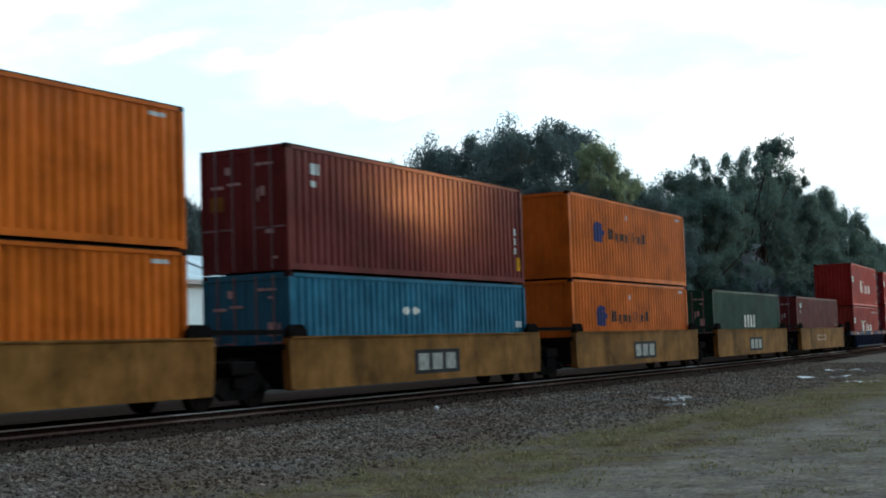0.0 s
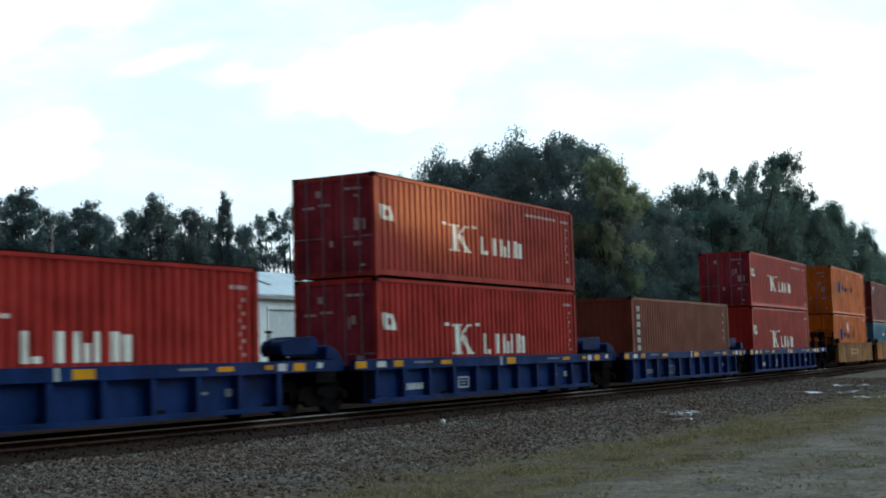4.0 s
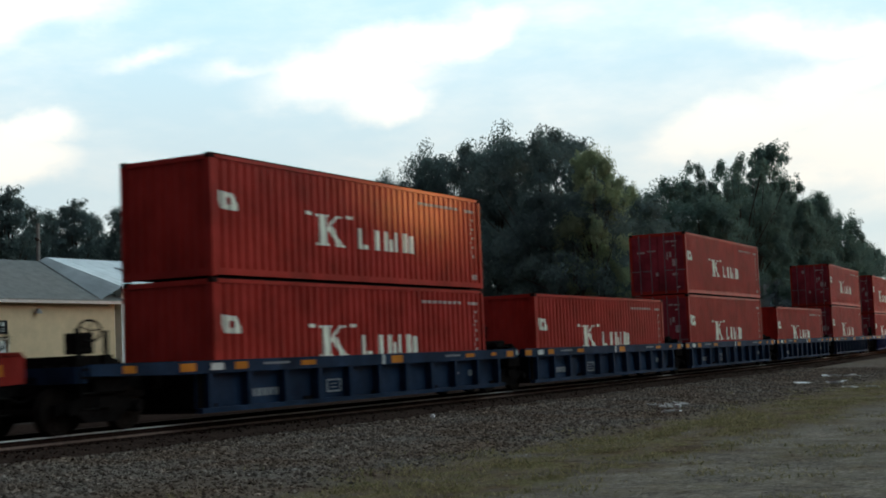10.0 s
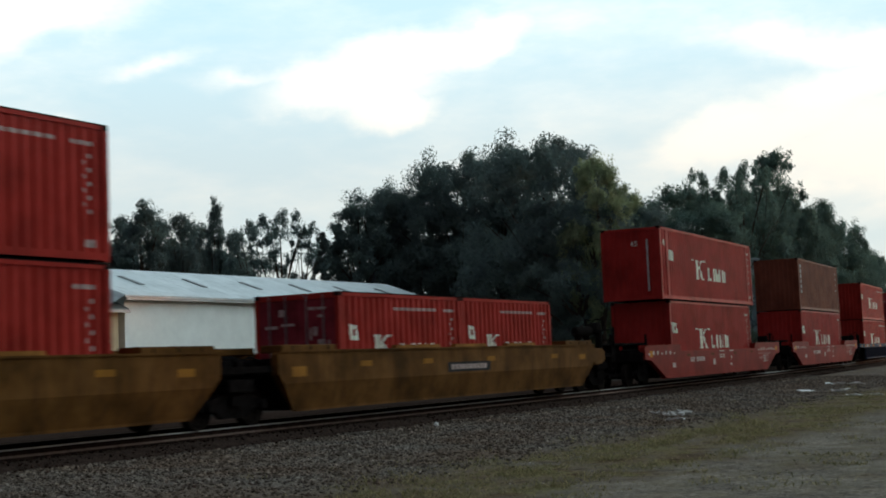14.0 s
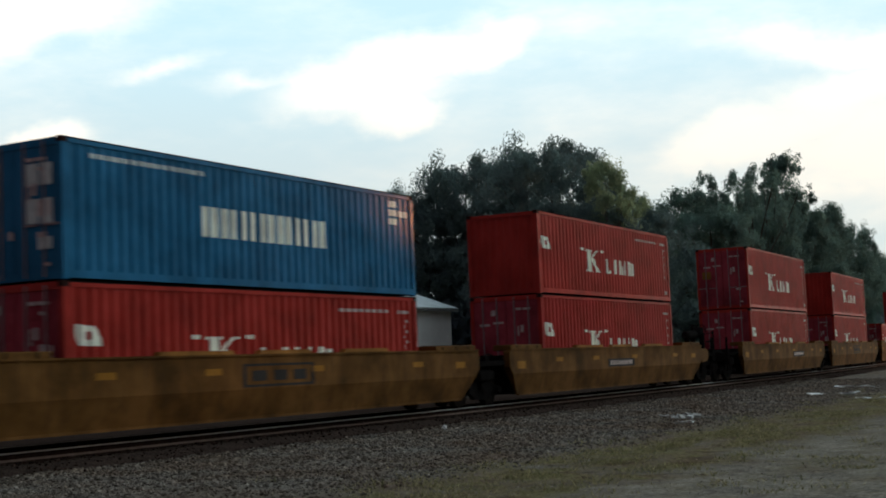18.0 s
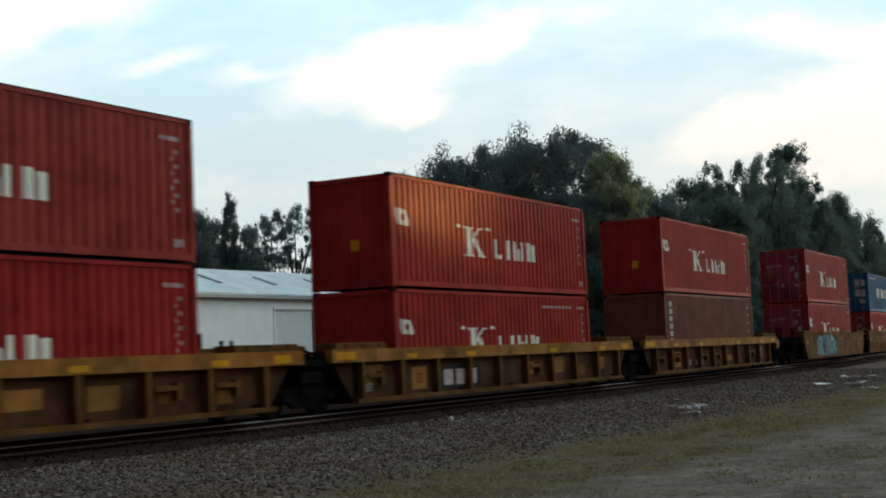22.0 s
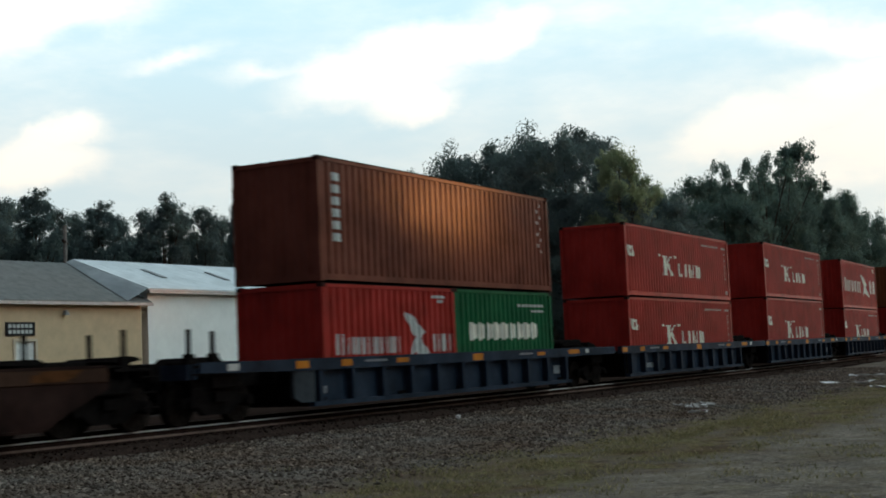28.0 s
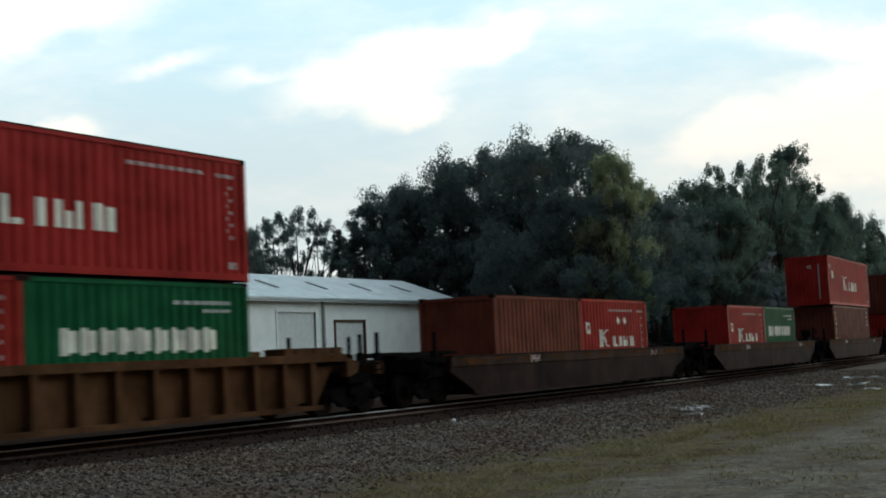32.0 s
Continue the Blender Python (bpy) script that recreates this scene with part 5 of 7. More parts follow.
                    part("side_end", cached(("sext", kind, s, e), "side_end", lambda bm: bevelled((prism(bm, [(e * (up - 0.01), 0.88), (e * (up - 0.01), top - 0.10), (e * (g - 0.25), top - 0.12), (e * g, top - 0.20), (e * g, 1.02), (e * (g - 0.3), 0.92)], *sorted((s * (out - 0.006), s * (MID + 0.06)))), bm)[1], 0.015), CHORD if kind == "ribbed" else mat), sd)
                part("end_cap", cached(("cap", kind, s, e), "end_cap", lambda bm: bevelled((box(bm, *sorted((e * (up - 0.15), e * (up - 2.3))), *sorted((s * (out - 0.015), s * (MID - 0.35))), top - 0.02, top + 0.15), bm)[1], 0.02), mat), ob)
                for q in (0.55, 1.25, 1.95):
                    part("cap_seam", cached(("seam", kind, s), "cap_seam", lambda bm: box(bm, -0.02, 0.02, *sorted((s * (out - 0.02), s * (out - 0.004))), top + 0.03, top + 0.13), GRIME), ob, at=pose(e * (up - q), 0, 0))
    part("well_floor", cached(("wfloor", kind), "well_floor", lambda bm: (box(bm, -well + 0.05, well - 0.05, -MID, MID, low + 0.0, low + 0.06), [box(bm, x - 0.15, x + 0.15, -1.3, 1.3, low + 0.0, 0.38) for x in (-well + 0.5, -2.9, 0, 2.9, well - 0.5)]), GRIME), ob)
    for e, reach in ((-1, ends[0]), (1, ends[1])):
        far = reach or (up + 0.9)
        part("end_platform", cached(("plat", kind, e, far), "end_platform", lambda bm: (box(bm, *sorted((e * (well - 0.1), e * far)), -0.42, 0.42, 0.72, 1.06), box(bm, *sorted((e * (well - 0.35), e * (well - 0.05))), -1.3, 1.3, low + 0.1, top - 0.15), box(bm, *sorted((e * (well + 0.1), e * (up - 0.05))), -1.36, 1.36, top - 0.26, top - 0.14)), GRIME), ob)
        if reach:
            part("coupler", cached(("coupler", e, far), "coupler", lambda bm: (box(bm, *sorted((e * far, e * (far + 0.62))), -0.1, 0.1, 0.74, 0.94), box(bm, *sorted((e * (far + 0.5), e * (far + 0.78))), -0.16, 0.16, 0.68, 1.0)), GRIME), ob)
            part("air_hose", cached(("hose", e, far), "air_hose", lambda bm: tube(bm, [(e * (far + 0.1 * i), -0.34, 0.74 - 0.12 * math.sin(i * 0.52)) for i in range(7)], 0.028), GRIME), ob)
            part("end_sill_beam", cached(("beam", e, far, mat.name), "end_sill_beam", lambda bm: box(bm, *sorted((e * (far - 0.28), e * far)), -1.38, 1.38, 0.92, 1.22), mat if kind in ("blue", "panelled") else GRIME), ob)
            if kind in ("blue", "ribbed", "red", "rust", "smooth", "panelled"):
                for y in (-1.36, -1.0, -0.64, 0.5, 0.86, 1.2):
                    part("running_board", cached(("board", e, far, y), "running_board", lambda bm: box(bm, *sorted((e * (up + 0.05), e * far)), y, y + 0.16, 1.22, 1.26), GRIME), ob)
    for x in (left, right):
        if x is not None:
            truck(x, ob)
    for e, reach in ((-1, ends[0]), (1, ends[1])):
        if reach:
            end_gear(ob, kind, e, reach, up, mat)
    if kind == "ribbed":
        rs = random.Random(int(abs(u)))
        step = (2 * well - 0.6) / (p["ribs"] - 1)
        for i in range(p["ribs"] - 1):
            a = -well + 0.3 + step * i
            if rs.random() < 0.7 and not -4.6 < a < -1.2:
                x0, w, z0, h = a + rs.uniform(0.15, 0.5), rs.uniform(0.35, 1.0), rs.uniform(0.42, 0.6), rs.uniform(0.2, 0.5)
                part("painted_panel", cached(("ppanel", u, i), "painted_panel", lambda bm: prism(bm, [(x0, z0), (x0, z0 + h), (x0 + w, z0 + h), (x0 + w, z0 + 0.02)], -out + 0.172, -out + 0.18), (YELLOW, YELLOW_OLD, CHORD)[i % 3]), ob)
            if rs.random() < 0.35:
                part("bracket", cached(("bracket", u, i), "bracket", lambda bm: (box(bm, a + 0.2, a + 0.95, -out + 0.04, -out + 0.2, 0.78, 0.88), box(bm, a + 0.8, a + 0.95, -out + 0.03, -out + 0.2, 0.6, 0.92)), YELLOW_OLD), ob, "rusty yellow bracket")
        for q, y in ((up - 2.6, 1.1), (up - 1.2, 1.1), (up - 0.4, 1.1)):
            part("stanchion", cached(("rpost", q, y), "stanchion", lambda bm: box(bm, q - 0.035, q + 0.035, y - 0.035, y + 0.035, 1.4, 1.95), GRIME), ob)
        if ends[0]:
            part("end_deck", cached("enddeck", "end_deck", lambda bm: bevelled((prism(bm, [(-11.0, 1.28), (-11.0, 1.52), (-10.9, 1.62), (-9.4, 1.64), (-9.4, 1.2), (-10.6, 1.2)], -1.15, 1.0), bm)[1], 0.02), WEB), ob, "rust-brown raised end deck")
            part("deck_post", cached("deckpost", "deck_post", lambda bm: (rod(bm, (-10.95, -1.0, 1.6), (-10.95, -1.0, 1.99), 0.055, 8), box(bm, -11.08, -10.82, -1.08, -0.9, 1.6, 1.75)), GRIME), ob, "black post on the end deck")
            part("deck_post", cached("deckpost2", "deck_post", lambda bm: rod(bm, (-10.4, -1.0, 1.6), (-10.4, -1.0, 1.99), 0.05, 8), BARS), ob, "grey post on the end deck")
    if kind in ("blue", "ribbed", "smooth", "panelled"):
        for e, reach in ((-1, ends[0]), (1, ends[1])):
            if not reach:
                joint_gear(ob, e, up, mat if kind == "blue" else GRIME, ROOM.get(u, 2.25))
    for e in brake or ():
        far = ends[0] if e < 0 else ends[1]
        hand_brake(ob, kind, e, far or up + 0.9)
    if kind == "maxi":
        for e in (-1, 1):
            for s in (-1, 1):
                part("container_guide", cached(("guide", e, s), "container_guide", lambda bm: bevelled((prism(bm, [(e * 5.75, 1.50), (e * 5.75, 1.62), (e * 5.9, 1.77), (e * 6.35, 1.77), (e * 6.5, 1.66), (e * 6.5, 1.50)], *sorted((s * 1.30, s * 1.44))), bm)[1], 0.02), GRIME), ob, "black container guide")
                part("guide_arm", cached(("garm", e, s), "guide_arm", lambda bm: box(bm, *sorted((e * 6.5, e * 8.2)), *sorted((s * 1.30, s * 1.38)), 1.55, 1.66), GRIME), ob)
    if kind == "smooth":
        for a, b in ((-3.9, -1.6), (-0.8, 1.1), (2.4, 4.3)):
            for s in (-1, 1):
                part("guide_strip", cached(("strip", a, s), "guide_strip", lambda bm: prism(bm, [(a, 1.575), (a + 0.05, 1.66), (b - 0.05, 1.66), (b, 1.575)], *sorted((s * 1.30, s * 1.44))), CHORD), ob, "worn yellow guide strip")
    if kind == "rust":
        rs = random.Random(int(abs(u)))
        for s in (-1, 1):
            part("top_chord", cached(("tchord", s), "top_chord", lambda bm: bevelled((box(bm, -up + 0.02, up - 0.02, *sorted((s * (out - 0.03), s * (out + 0.028))), 0.97, top - 0.02), bm)[1], 0.012), RUSTTOP), ob, "lighter worn rust-brown top chord")
        for k in range(9):
            a = -8.6 + 2.0 * k + rs.uniform(-0.5, 0.5)
            w, h = rs.uniform(0.3, 1.3), rs.uniform(0.06, 0.16)
            part("worn_patch", cached(("worn", u, k), "worn_patch", lambda bm: prism(bm, [(a, 1.20 - h), (a + 0.1 * w, 1.20), (a + w, 1.205), (a + 0.8 * w, 1.20 - 0.8 * h), (a + 0.4 * w, 1.20 - 1.2 * h)], -out - 0.034, -out - 0.02), WORN), ob)
    # stencils, tabs and stripes on the near side
    for name, paint_of, shapes, note in extras:
        joined = name in ("stencil", "sprayed_lines", "sprayed_fill")
        lift = (0.034 if kind == "rust" else 0.0) + 0.004 if name in ("logo_block", "stencil", "sprayed_lines") else 0.008 if name == "sprayed_fill" else 0.034 if kind == "rust" else 0.0
        for group in ([shapes] if joined else [[q] for q in shapes]):
            def tabs(bm):
                for x0, x1, z0, z1 in group:
                    d = 0.185 if p["ribs"] and z1 < top - 0.25 else 0.0
                    box(bm, x0, x1, -out + d - 0.006 - lift, -out + d + 0.01, z0, z1)
            o = part(name, cached((name, kind, str(group)), name, tabs, paint_of), ob, note)
            if joined:
                o["kind"] = "stuff"
    return ob


# ---- the train ----
L40, L45, L20 = 12.192, 13.716, 6.058
LO, HI = 2.572, 2.868
BASE = 0.385


def stack(u, *boxes):
    """Boxes from the bottom up: (paint, style, height, doors at the rear, label, spot, length, shift)."""
    z = BASE
    for b in boxes:
        mat, style, h, doors, label, spot, ln, shift = (*b, *(None,) * (8 - len(b)))
        container(u + (shift or 0), ln or L40, h, z, mat, style, doors, label, spot)
        if shift is None or shift > 0:
            z += h + 0.02


def K(h, doors, mat=RED, spot=None):
    d = "barred rear doors" if doors else "plain corrugated end"
    tone = {RED: "bright red", RED_OLD: "faded red", RED_DEEP: "deep red"}[mat]
    return (mat, "wedge", h, doors, f"{tone} corrugated container, white lettering, {d}", spot)


BROWN_BOX = "corrugated shipping container with small white upright marks"
ORANGE_DOORS = (ORANGE, "twin_sail", HI, True, "orange corrugated shipping container with dark blue logo blocks")
ORANGE_PLAIN = (ORANGE, "twin_sail", HI, False, "orange corrugated shipping container with dark blue logo blocks")
stack(113.4, K(HI, True), K(LO, True))
stack(96.7, K(LO, False, RED_OLD), K(HI, False))
stack(78.0, (MAROON, "tall", HI, True, "dark maroon corrugated shipping container riding alone"))
stack(61.5, (PINE, "stripe", HI, True, "dark green corrugated shipping container with white block lettering"))
stack(45.6, ORANGE_PLAIN, ORANGE_PLAIN)
stack(29.8, (TEAL, "dots", LO, True, "teal blue corrugated shipping container with two white patches"), (MAROON, "tall", HI, True, "weathered maroon corrugated shipping container with barred doors", "caution"))
stack(14.15, (*ORANGE_PLAIN, "diamond"), ORANGE_DOORS)
stack(-5.42, K(HI, False, RED, "tall_card"), K(LO, True))
stack(-21.75, (BROWN, "uprights", HI, False, "reddish brown " + BROWN_BOX))
stack(-39.1, K(HI, True), K(LO, True, RED_OLD))
stack(-56.0, K(HI, True))
stack(-72.6, K(LO, True), K(HI, True, RED, "caution"))
stack(-92.25, K(HI, True), K(LO, True))
stack(-108.1, K(LO, False))
stack(-123.72, K(HI, True), K(LO, True))
stack(-139.35, K(LO, False))
stack(-155.05, K(LO, False), K(LO, False))
stack(-177.0, K(HI, False, RED_DEEP), (BROWN, "uprights", HI, False, "reddish brown " + BROWN_BOX))
stack(-200.75, K(HI, False, RED_DEEP), (*K(HI, False, RED_DEEP), L45, None))
stack(-224.65, (*K(LO, True), L20, -3.04), (*K(LO, False), L20, 3.04))
stack(-244.4, K(HI, True), K(LO, False))
stack(-264.35, K(HI, True), K(HI, True, RED, "caution"))
stack(-288.2, K(HI, True, RED_DEEP), K(LO, False))
stack(-308.0, K(LO, True), (NAVY, "long_row", LO, True, "blue corrugated shipping container with white block lettering", "cards"))
stack(-328.1, K(HI, True), K(HI, True, RED, "caution"))
stack(-352.1, (BROWN, "uprights", HI, False, "reddish brown " + BROWN_BOX), K(HI, False, RED_DEEP, "card"))
stack(-371.8, K(LO, False), K(HI, False, RED, "card"))
stack(-391.4, K(HI, True, RED_DEEP), K(HI, True, RED_OLD))
stack(-414.7, K(HI, False, RED_DEEP), (OLIVE, "uprights", HI, False, "tan brown " + BROWN_BOX))
stack(-432.9, K(LO, False), (RED, "bird", HI, False, "bright red corrugated container with white bird-shaped logo"))
stack(-451.0, K(HI, False), K(LO, False))
stack(-469.1, K(LO, False), K(LO, False))
stack(-487.6, (RED, "bird", LO, False, "short bright red shipping container with white lettering blocks", None, L20, -3.04), (GREEN, "short_row", LO, True, "short green shipping container with white lettering blocks", None, L20, 3.04), (DUSK, "uprights", HI, False, "dark brown " + BROWN_BOX))
stack(-509.85, (DUSK, "tall_uprights", HI, False, "dark brown shipping container with yellowed upright marks"), (*K(HI, False), L45, None))
stack(-532.15, (*K(LO, False), L20, -3.04), (GREEN, "short_row", LO, True, "short green shipping container with white lettering blocks", None, L20, 3.04))
stack(-554.5, (BROWN, "plain", LO, False, "short rusty brown corrugated shipping container", None, L20, -3.04), (*K(LO, False, RED, "twin"), L20, 3.04))
stack(-577.75, (*K(LO, True), L20, -3.04), (GREEN, "short_row", LO, True, "short green shipping container with white lettering blocks", None, L20, 3.04), K(LO, False, RED_DEEP))



def tabs_blue(k, worn=0):
    """worn: 0 bright blue cars, 1 slate, 2 faded grey-blue ones with few white marks left."""
    y = [(-7.45, -6.98, 1.04, 1.2), (-5.72, -5.3, 1.05, 1.2), (-3.35, -2.8, 1.07, 1.18), (0.52, 1.06, 1.02, 1.2), (4.45, 4.95, 1.07, 1.17), (6.0, 6.28, 1.08, 1.17), (7.0, 7.42, 1.03, 1.2)]
    w = [(0.1, 0.2, 1.0, 1.23), (6.45, 6.75, 1.04, 1.2), (-6.5, -6.1, 1.05, 1.19)]
    f = [(-4.74 + 0.16 * i, -4.62 + 0.16 * i, 1.12, 1.17) for i in range(6)] + [(3.3 + 0.14 * i, 3.41 + 0.14 * i, 1.11, 1.16) for i in range(6)]
    n = [(-4.95 + 0.2 * i, -4.80 + 0.2 * i, 0.46, 0.62) for i in range(5)] + [(4.0, 4.35, 0.62, 0.68), (4.9, 5.2, 0.56, 0.72)]
    n += [(-2.11, -2.06, 0.42, 0.72), (-1.56, -1.51, 0.42, 0.72), (-2.06, -1.56, 0.68, 0.72), (-2.06, -1.56, 0.42, 0.46), (-1.95, -1.67, 0.52, 0.54), (-1.95, -1.67, 0.60, 0.62)]
    marks_of = [("reflector_tab", SIGNAL if worn == 0 else AMBER, y, "yellow reflector tabs" if worn == 0 else "orange reflector tabs"), ("stencil", DIM, f, "faint small stencils")]
    if worn == 2:
        y[5:] = [(6.64, 7.43, 1.07, 1.2)]
        n = n[:5] if k % 2 else [(-6.6, -6.1, 0.46, 0.62), (5.9, 6.3, 0.5, 0.74)]
        return marks_of + [("stencil", DIM, n, "worn pale stencil bars")]
    return marks_of + [("white_stripe", LABEL, w[:1] + w[1 + worn:], "pale stripes"), ("stencil", LABEL if k % 2 == 0 and worn == 0 else DIM, n, "worn white stencil bars")]


def tabs_smooth(k, plate=True):
    y = [(-8.4, -7.85, 1.0, 1.22), (-5.6, -5.1, 1.17, 1.3), (-2.6, -2.1, 1.17, 1.3), (1.0, 1.5, 1.17, 1.3), (5.4, 5.9, 1.17, 1.3), (7.6, 8.1, 1.1, 1.26)]
    out = [("reflector_tab", SIGNAL_OLD, y, "dull yellow reflector tabs")]
    if plate:
        a = -1.3 + (k % 3) * 1.2
        out.append(("number_panel", BLACKINK, [(a, a + 2.5, 0.92, 1.18)], "black number panel"))
        out.append(("stencil", FADED, [(a + 0.2 + 0.21 * i, a + 0.34 + 0.21 * i, 0.98, 1.12) for i in range(10)], "worn pale stencil bars"))
    return out


def logo_panel(x, z0, z1, w, ink=DULL_LABEL):
    t = [(x + (0.08 + 0.30 * i) * w, x + (0.30 + 0.30 * i) * w, z0 + 0.10, z1 - 0.10) for i in range(3)]
    return [("logo_panel", BLACKINK, [(x, x + w, z0, z1)], "black logo panel"), ("logo_block", ink, t, "worn white logo blocks")]


def sprayed_piece(car):
    """A sprayed picture on the side of a car: flat patches, dark outlines, pale glints."""
    rs = random.Random(3)
    y = -SPECS["smooth"]["out"]

    def flat(name, pts, mat, lift, note=""):
        bm = bmesh.new()
        prism(bm, [(x - 0.4, z) for x, z in pts], y - lift - 0.003, y - lift + 0.002)
        part(name, to_mesh(name, bm, mat), car, note)
    flat("sprayed_patch", [(-5.3, 0.42), (-5.1, 0.9), (-5.35, 1.12), (-4.7, 1.46), (-3.6, 1.36), (-3.2, 1.50), (-1.9, 1.46), (-1.2, 1.52), (-0.5, 1.25), (0.25, 1.02), (0.45, 0.62), (0.1, 0.40), (-2.6, 0.36)], SPRAY, 0.004, "pale blue sprayed patch")
    for k in range(11):
        x, z, w, h = rs.uniform(-5.0, -0.1), rs.uniform(0.5, 1.2), rs.uniform(0.2, 0.7), rs.uniform(0.1, 0.3)
        flat("sprayed_patch", [(x, z), (x + 0.2 * w, z + h), (x + w, z + 0.7 * h), (x + 0.8 * w, z - 0.1 * h)], (SPRAY_DARK, SPRAY_PALE)[k % 2], 0.008 + 0.001 * k)
    for k in range(30):
        x, z, a, n = rs.uniform(-5.2, 0.2), rs.uniform(0.48, 1.35), rs.uniform(-1.3, 1.3), rs.uniform(0.25, 0.6)
        dx, dz, t = n * math.cos(a), min(n * math.sin(a), 1.45 - z), 0.025
        dz = max(dz, 0.42 - z)
        flat("sprayed_stroke", [(x, z), (x - t, z + t), (x + dx - t, z + dz + t), (x + dx + 0.02, z + dz)] if abs(dz) > 0.1 else [(x, z - t), (x, z + t), (x + dx, z + dz + 0.5 * t), (x + dx, z + dz - 0.5 * t)], BLACKINK, 0.022 + 0.001 * k, "black sprayed stroke")


YB = "yellow smooth-sided container well car, weathered and dusty"
for k, (u, l, r) in enumerate(((78.0, -8.0, None), (61.5, -8.1, None), (45.6, -7.95, None), (29.8, -7.85, None), (14.25, -8.6, None))):
    lead = k == 0
    well_car("maxi", u, YELLOW, YB, l, 8.6 if lead else None, (8.7 if k == 4 else 0, 9.3 if lead else 0), (-1,) if k == 4 else None,
             logo_panel(-1.1, 0.5, 1.12, 2.4) if k in (1, 2, 3) else [("number_panel", FADED, [(-2.0, -1.9, 0.82, 1.1), (0.4, 0.5, 0.82, 1.1), (-2.0, 0.5, 1.07, 1.1), (-2.0, 0.5, 0.82, 0.85)], "thin pale panel outline")])
BB = "bright blue ribbed container well car with yellow tabs"
for k, u in enumerate(BLUE_AT):
    well_car("blue", u, BLUE, BB, (-8.3, -8.6, -8.4, -8.35, -9.2)[k], 9.2 if k == 0 else None, (10.6 if k == 4 else 0, 10.0 if k == 0 else 0), (1,) if k == 0 else None, tabs_blue(k))
SB = "slate blue ribbed container well car with orange tabs"
for k, u in enumerate(SLATE_AT):
    well_car("blue", u, SLATE, SB, (-8.0, -7.9, -7.8, -7.85, -9.2)[k], 8.9 if k == 0 else None, (10.2 if k == 4 else 0, 9.6 if k == 0 else 0), (-1,) if k == 4 else None, tabs_blue(k, 1))
RB = "red smooth-sided container well car with white stencils"
for k, u in enumerate((-177.0, -200.75)):
    st = [(e * 8.0 - 1.7 + 0.5 * i, e * 8.0 - 1.53 + 0.5 * i, 1.13, 1.13 + (0.13 if i % 3 else 0.07)) for e in (-1, 1) for i in range(7)]
    st += [(-4.5 + 0.2 * i + (0.2 if i > 2 else 0), -4.36 + 0.2 * i + (0.2 if i > 2 else 0), 0.80, 0.98) for i in range(9)]
    st += [(-0.3, 0.45, 1.165, 1.205), (1.3, 1.9, 1.165, 1.205), (-0.3, 0.05, 1.0, 1.045), (0.15, 0.5, 1.0, 1.045), (-0.3, 0.05, 0.90, 0.945), (0.15, 0.5, 0.90, 0.945), (1.5, 1.6, 0.82, 0.96), (-1.3, -1.0, 0.62, 0.86), (1.35, 1.6, 0.55, 0.63), (-6.9, -6.5, 0.62, 0.8)]
    st += [(7.72, 7.75, 0.60, 0.90), (7.75, 8.04, 0.87, 0.90), (7.75, 8.04, 0.60, 0.63), (8.04, 8.07, 0.60, 0.90), (6.4, 7.0, 0.80, 0.82), (6.5, 6.95, 0.74, 0.76), (6.4, 8.6, 0.98, 0.995)]
    car = well_car("red", u, REDCAR, RB, -9.2, 9.2, (10.3, 10.3), (1,), [("stencil", FADED, st, "worn white stencil bars"), ("reflector_tab", AMBER, [(-9.55, -9.2, 1.05, 1.28), (9.7, 10.0, 1.1, 1.3)], "orange reflector tabs"), ("worn_tab", WORN, [(-5.0, -4.5, 1.03, 1.11), (-1.6, -1.1, 1.03, 1.11), (2.0, 2.4, 1.03, 1.11), (4.9, 5.3, 1.06, 1.13)], "worn dull tabs")])
    digits("53", 0.42, LABEL, car, pose(7.42, -1.478, 0.60, 90, 0, 0), "white painted digits")
for g, (us, spray) in enumerate((((-224.65, -244.4, -264.35), None), ((-288.3, -308.0, -328.1), 2))):
    for k, u in enumerate(us):
        ex = tabs_smooth(k, (g, k) not in ((1, 2), (0, 1), (1, 1))) + ([] if (g, k) not in ((0, 1), (1, 1)) else [("logo_outline", BLACKINK, [(-1.4, 1.1, 0.90, 0.95), (-1.4, 1.1, 1.33, 1.38), (-1.4, -1.3, 0.951, 1.329), (1.0, 1.1, 0.951, 1.329), (-1.1, -0.6, 1.02, 1.24), (-0.35, 0.1, 1.02, 1.24), (0.35, 0.8, 1.02, 1.24)], "dark logo outline")])
        car = well_car("smooth", u, YELLOW_OLD, "rusty yellow smooth-sided container well car" + (" with a pale blue sprayed patch" if (g, k) == (1, 2) else ", stained"), -10.05 if k == 2 else -9.92, 10.05 if k == 0 else None, (11.0 if k == 2 else 0, 11.0 if k == 0 else 0), (1,) if k == 0 else None, ex, (g, k) != (1, 2))
        if (g, k) == (1, 2):
            sprayed_piece(car)
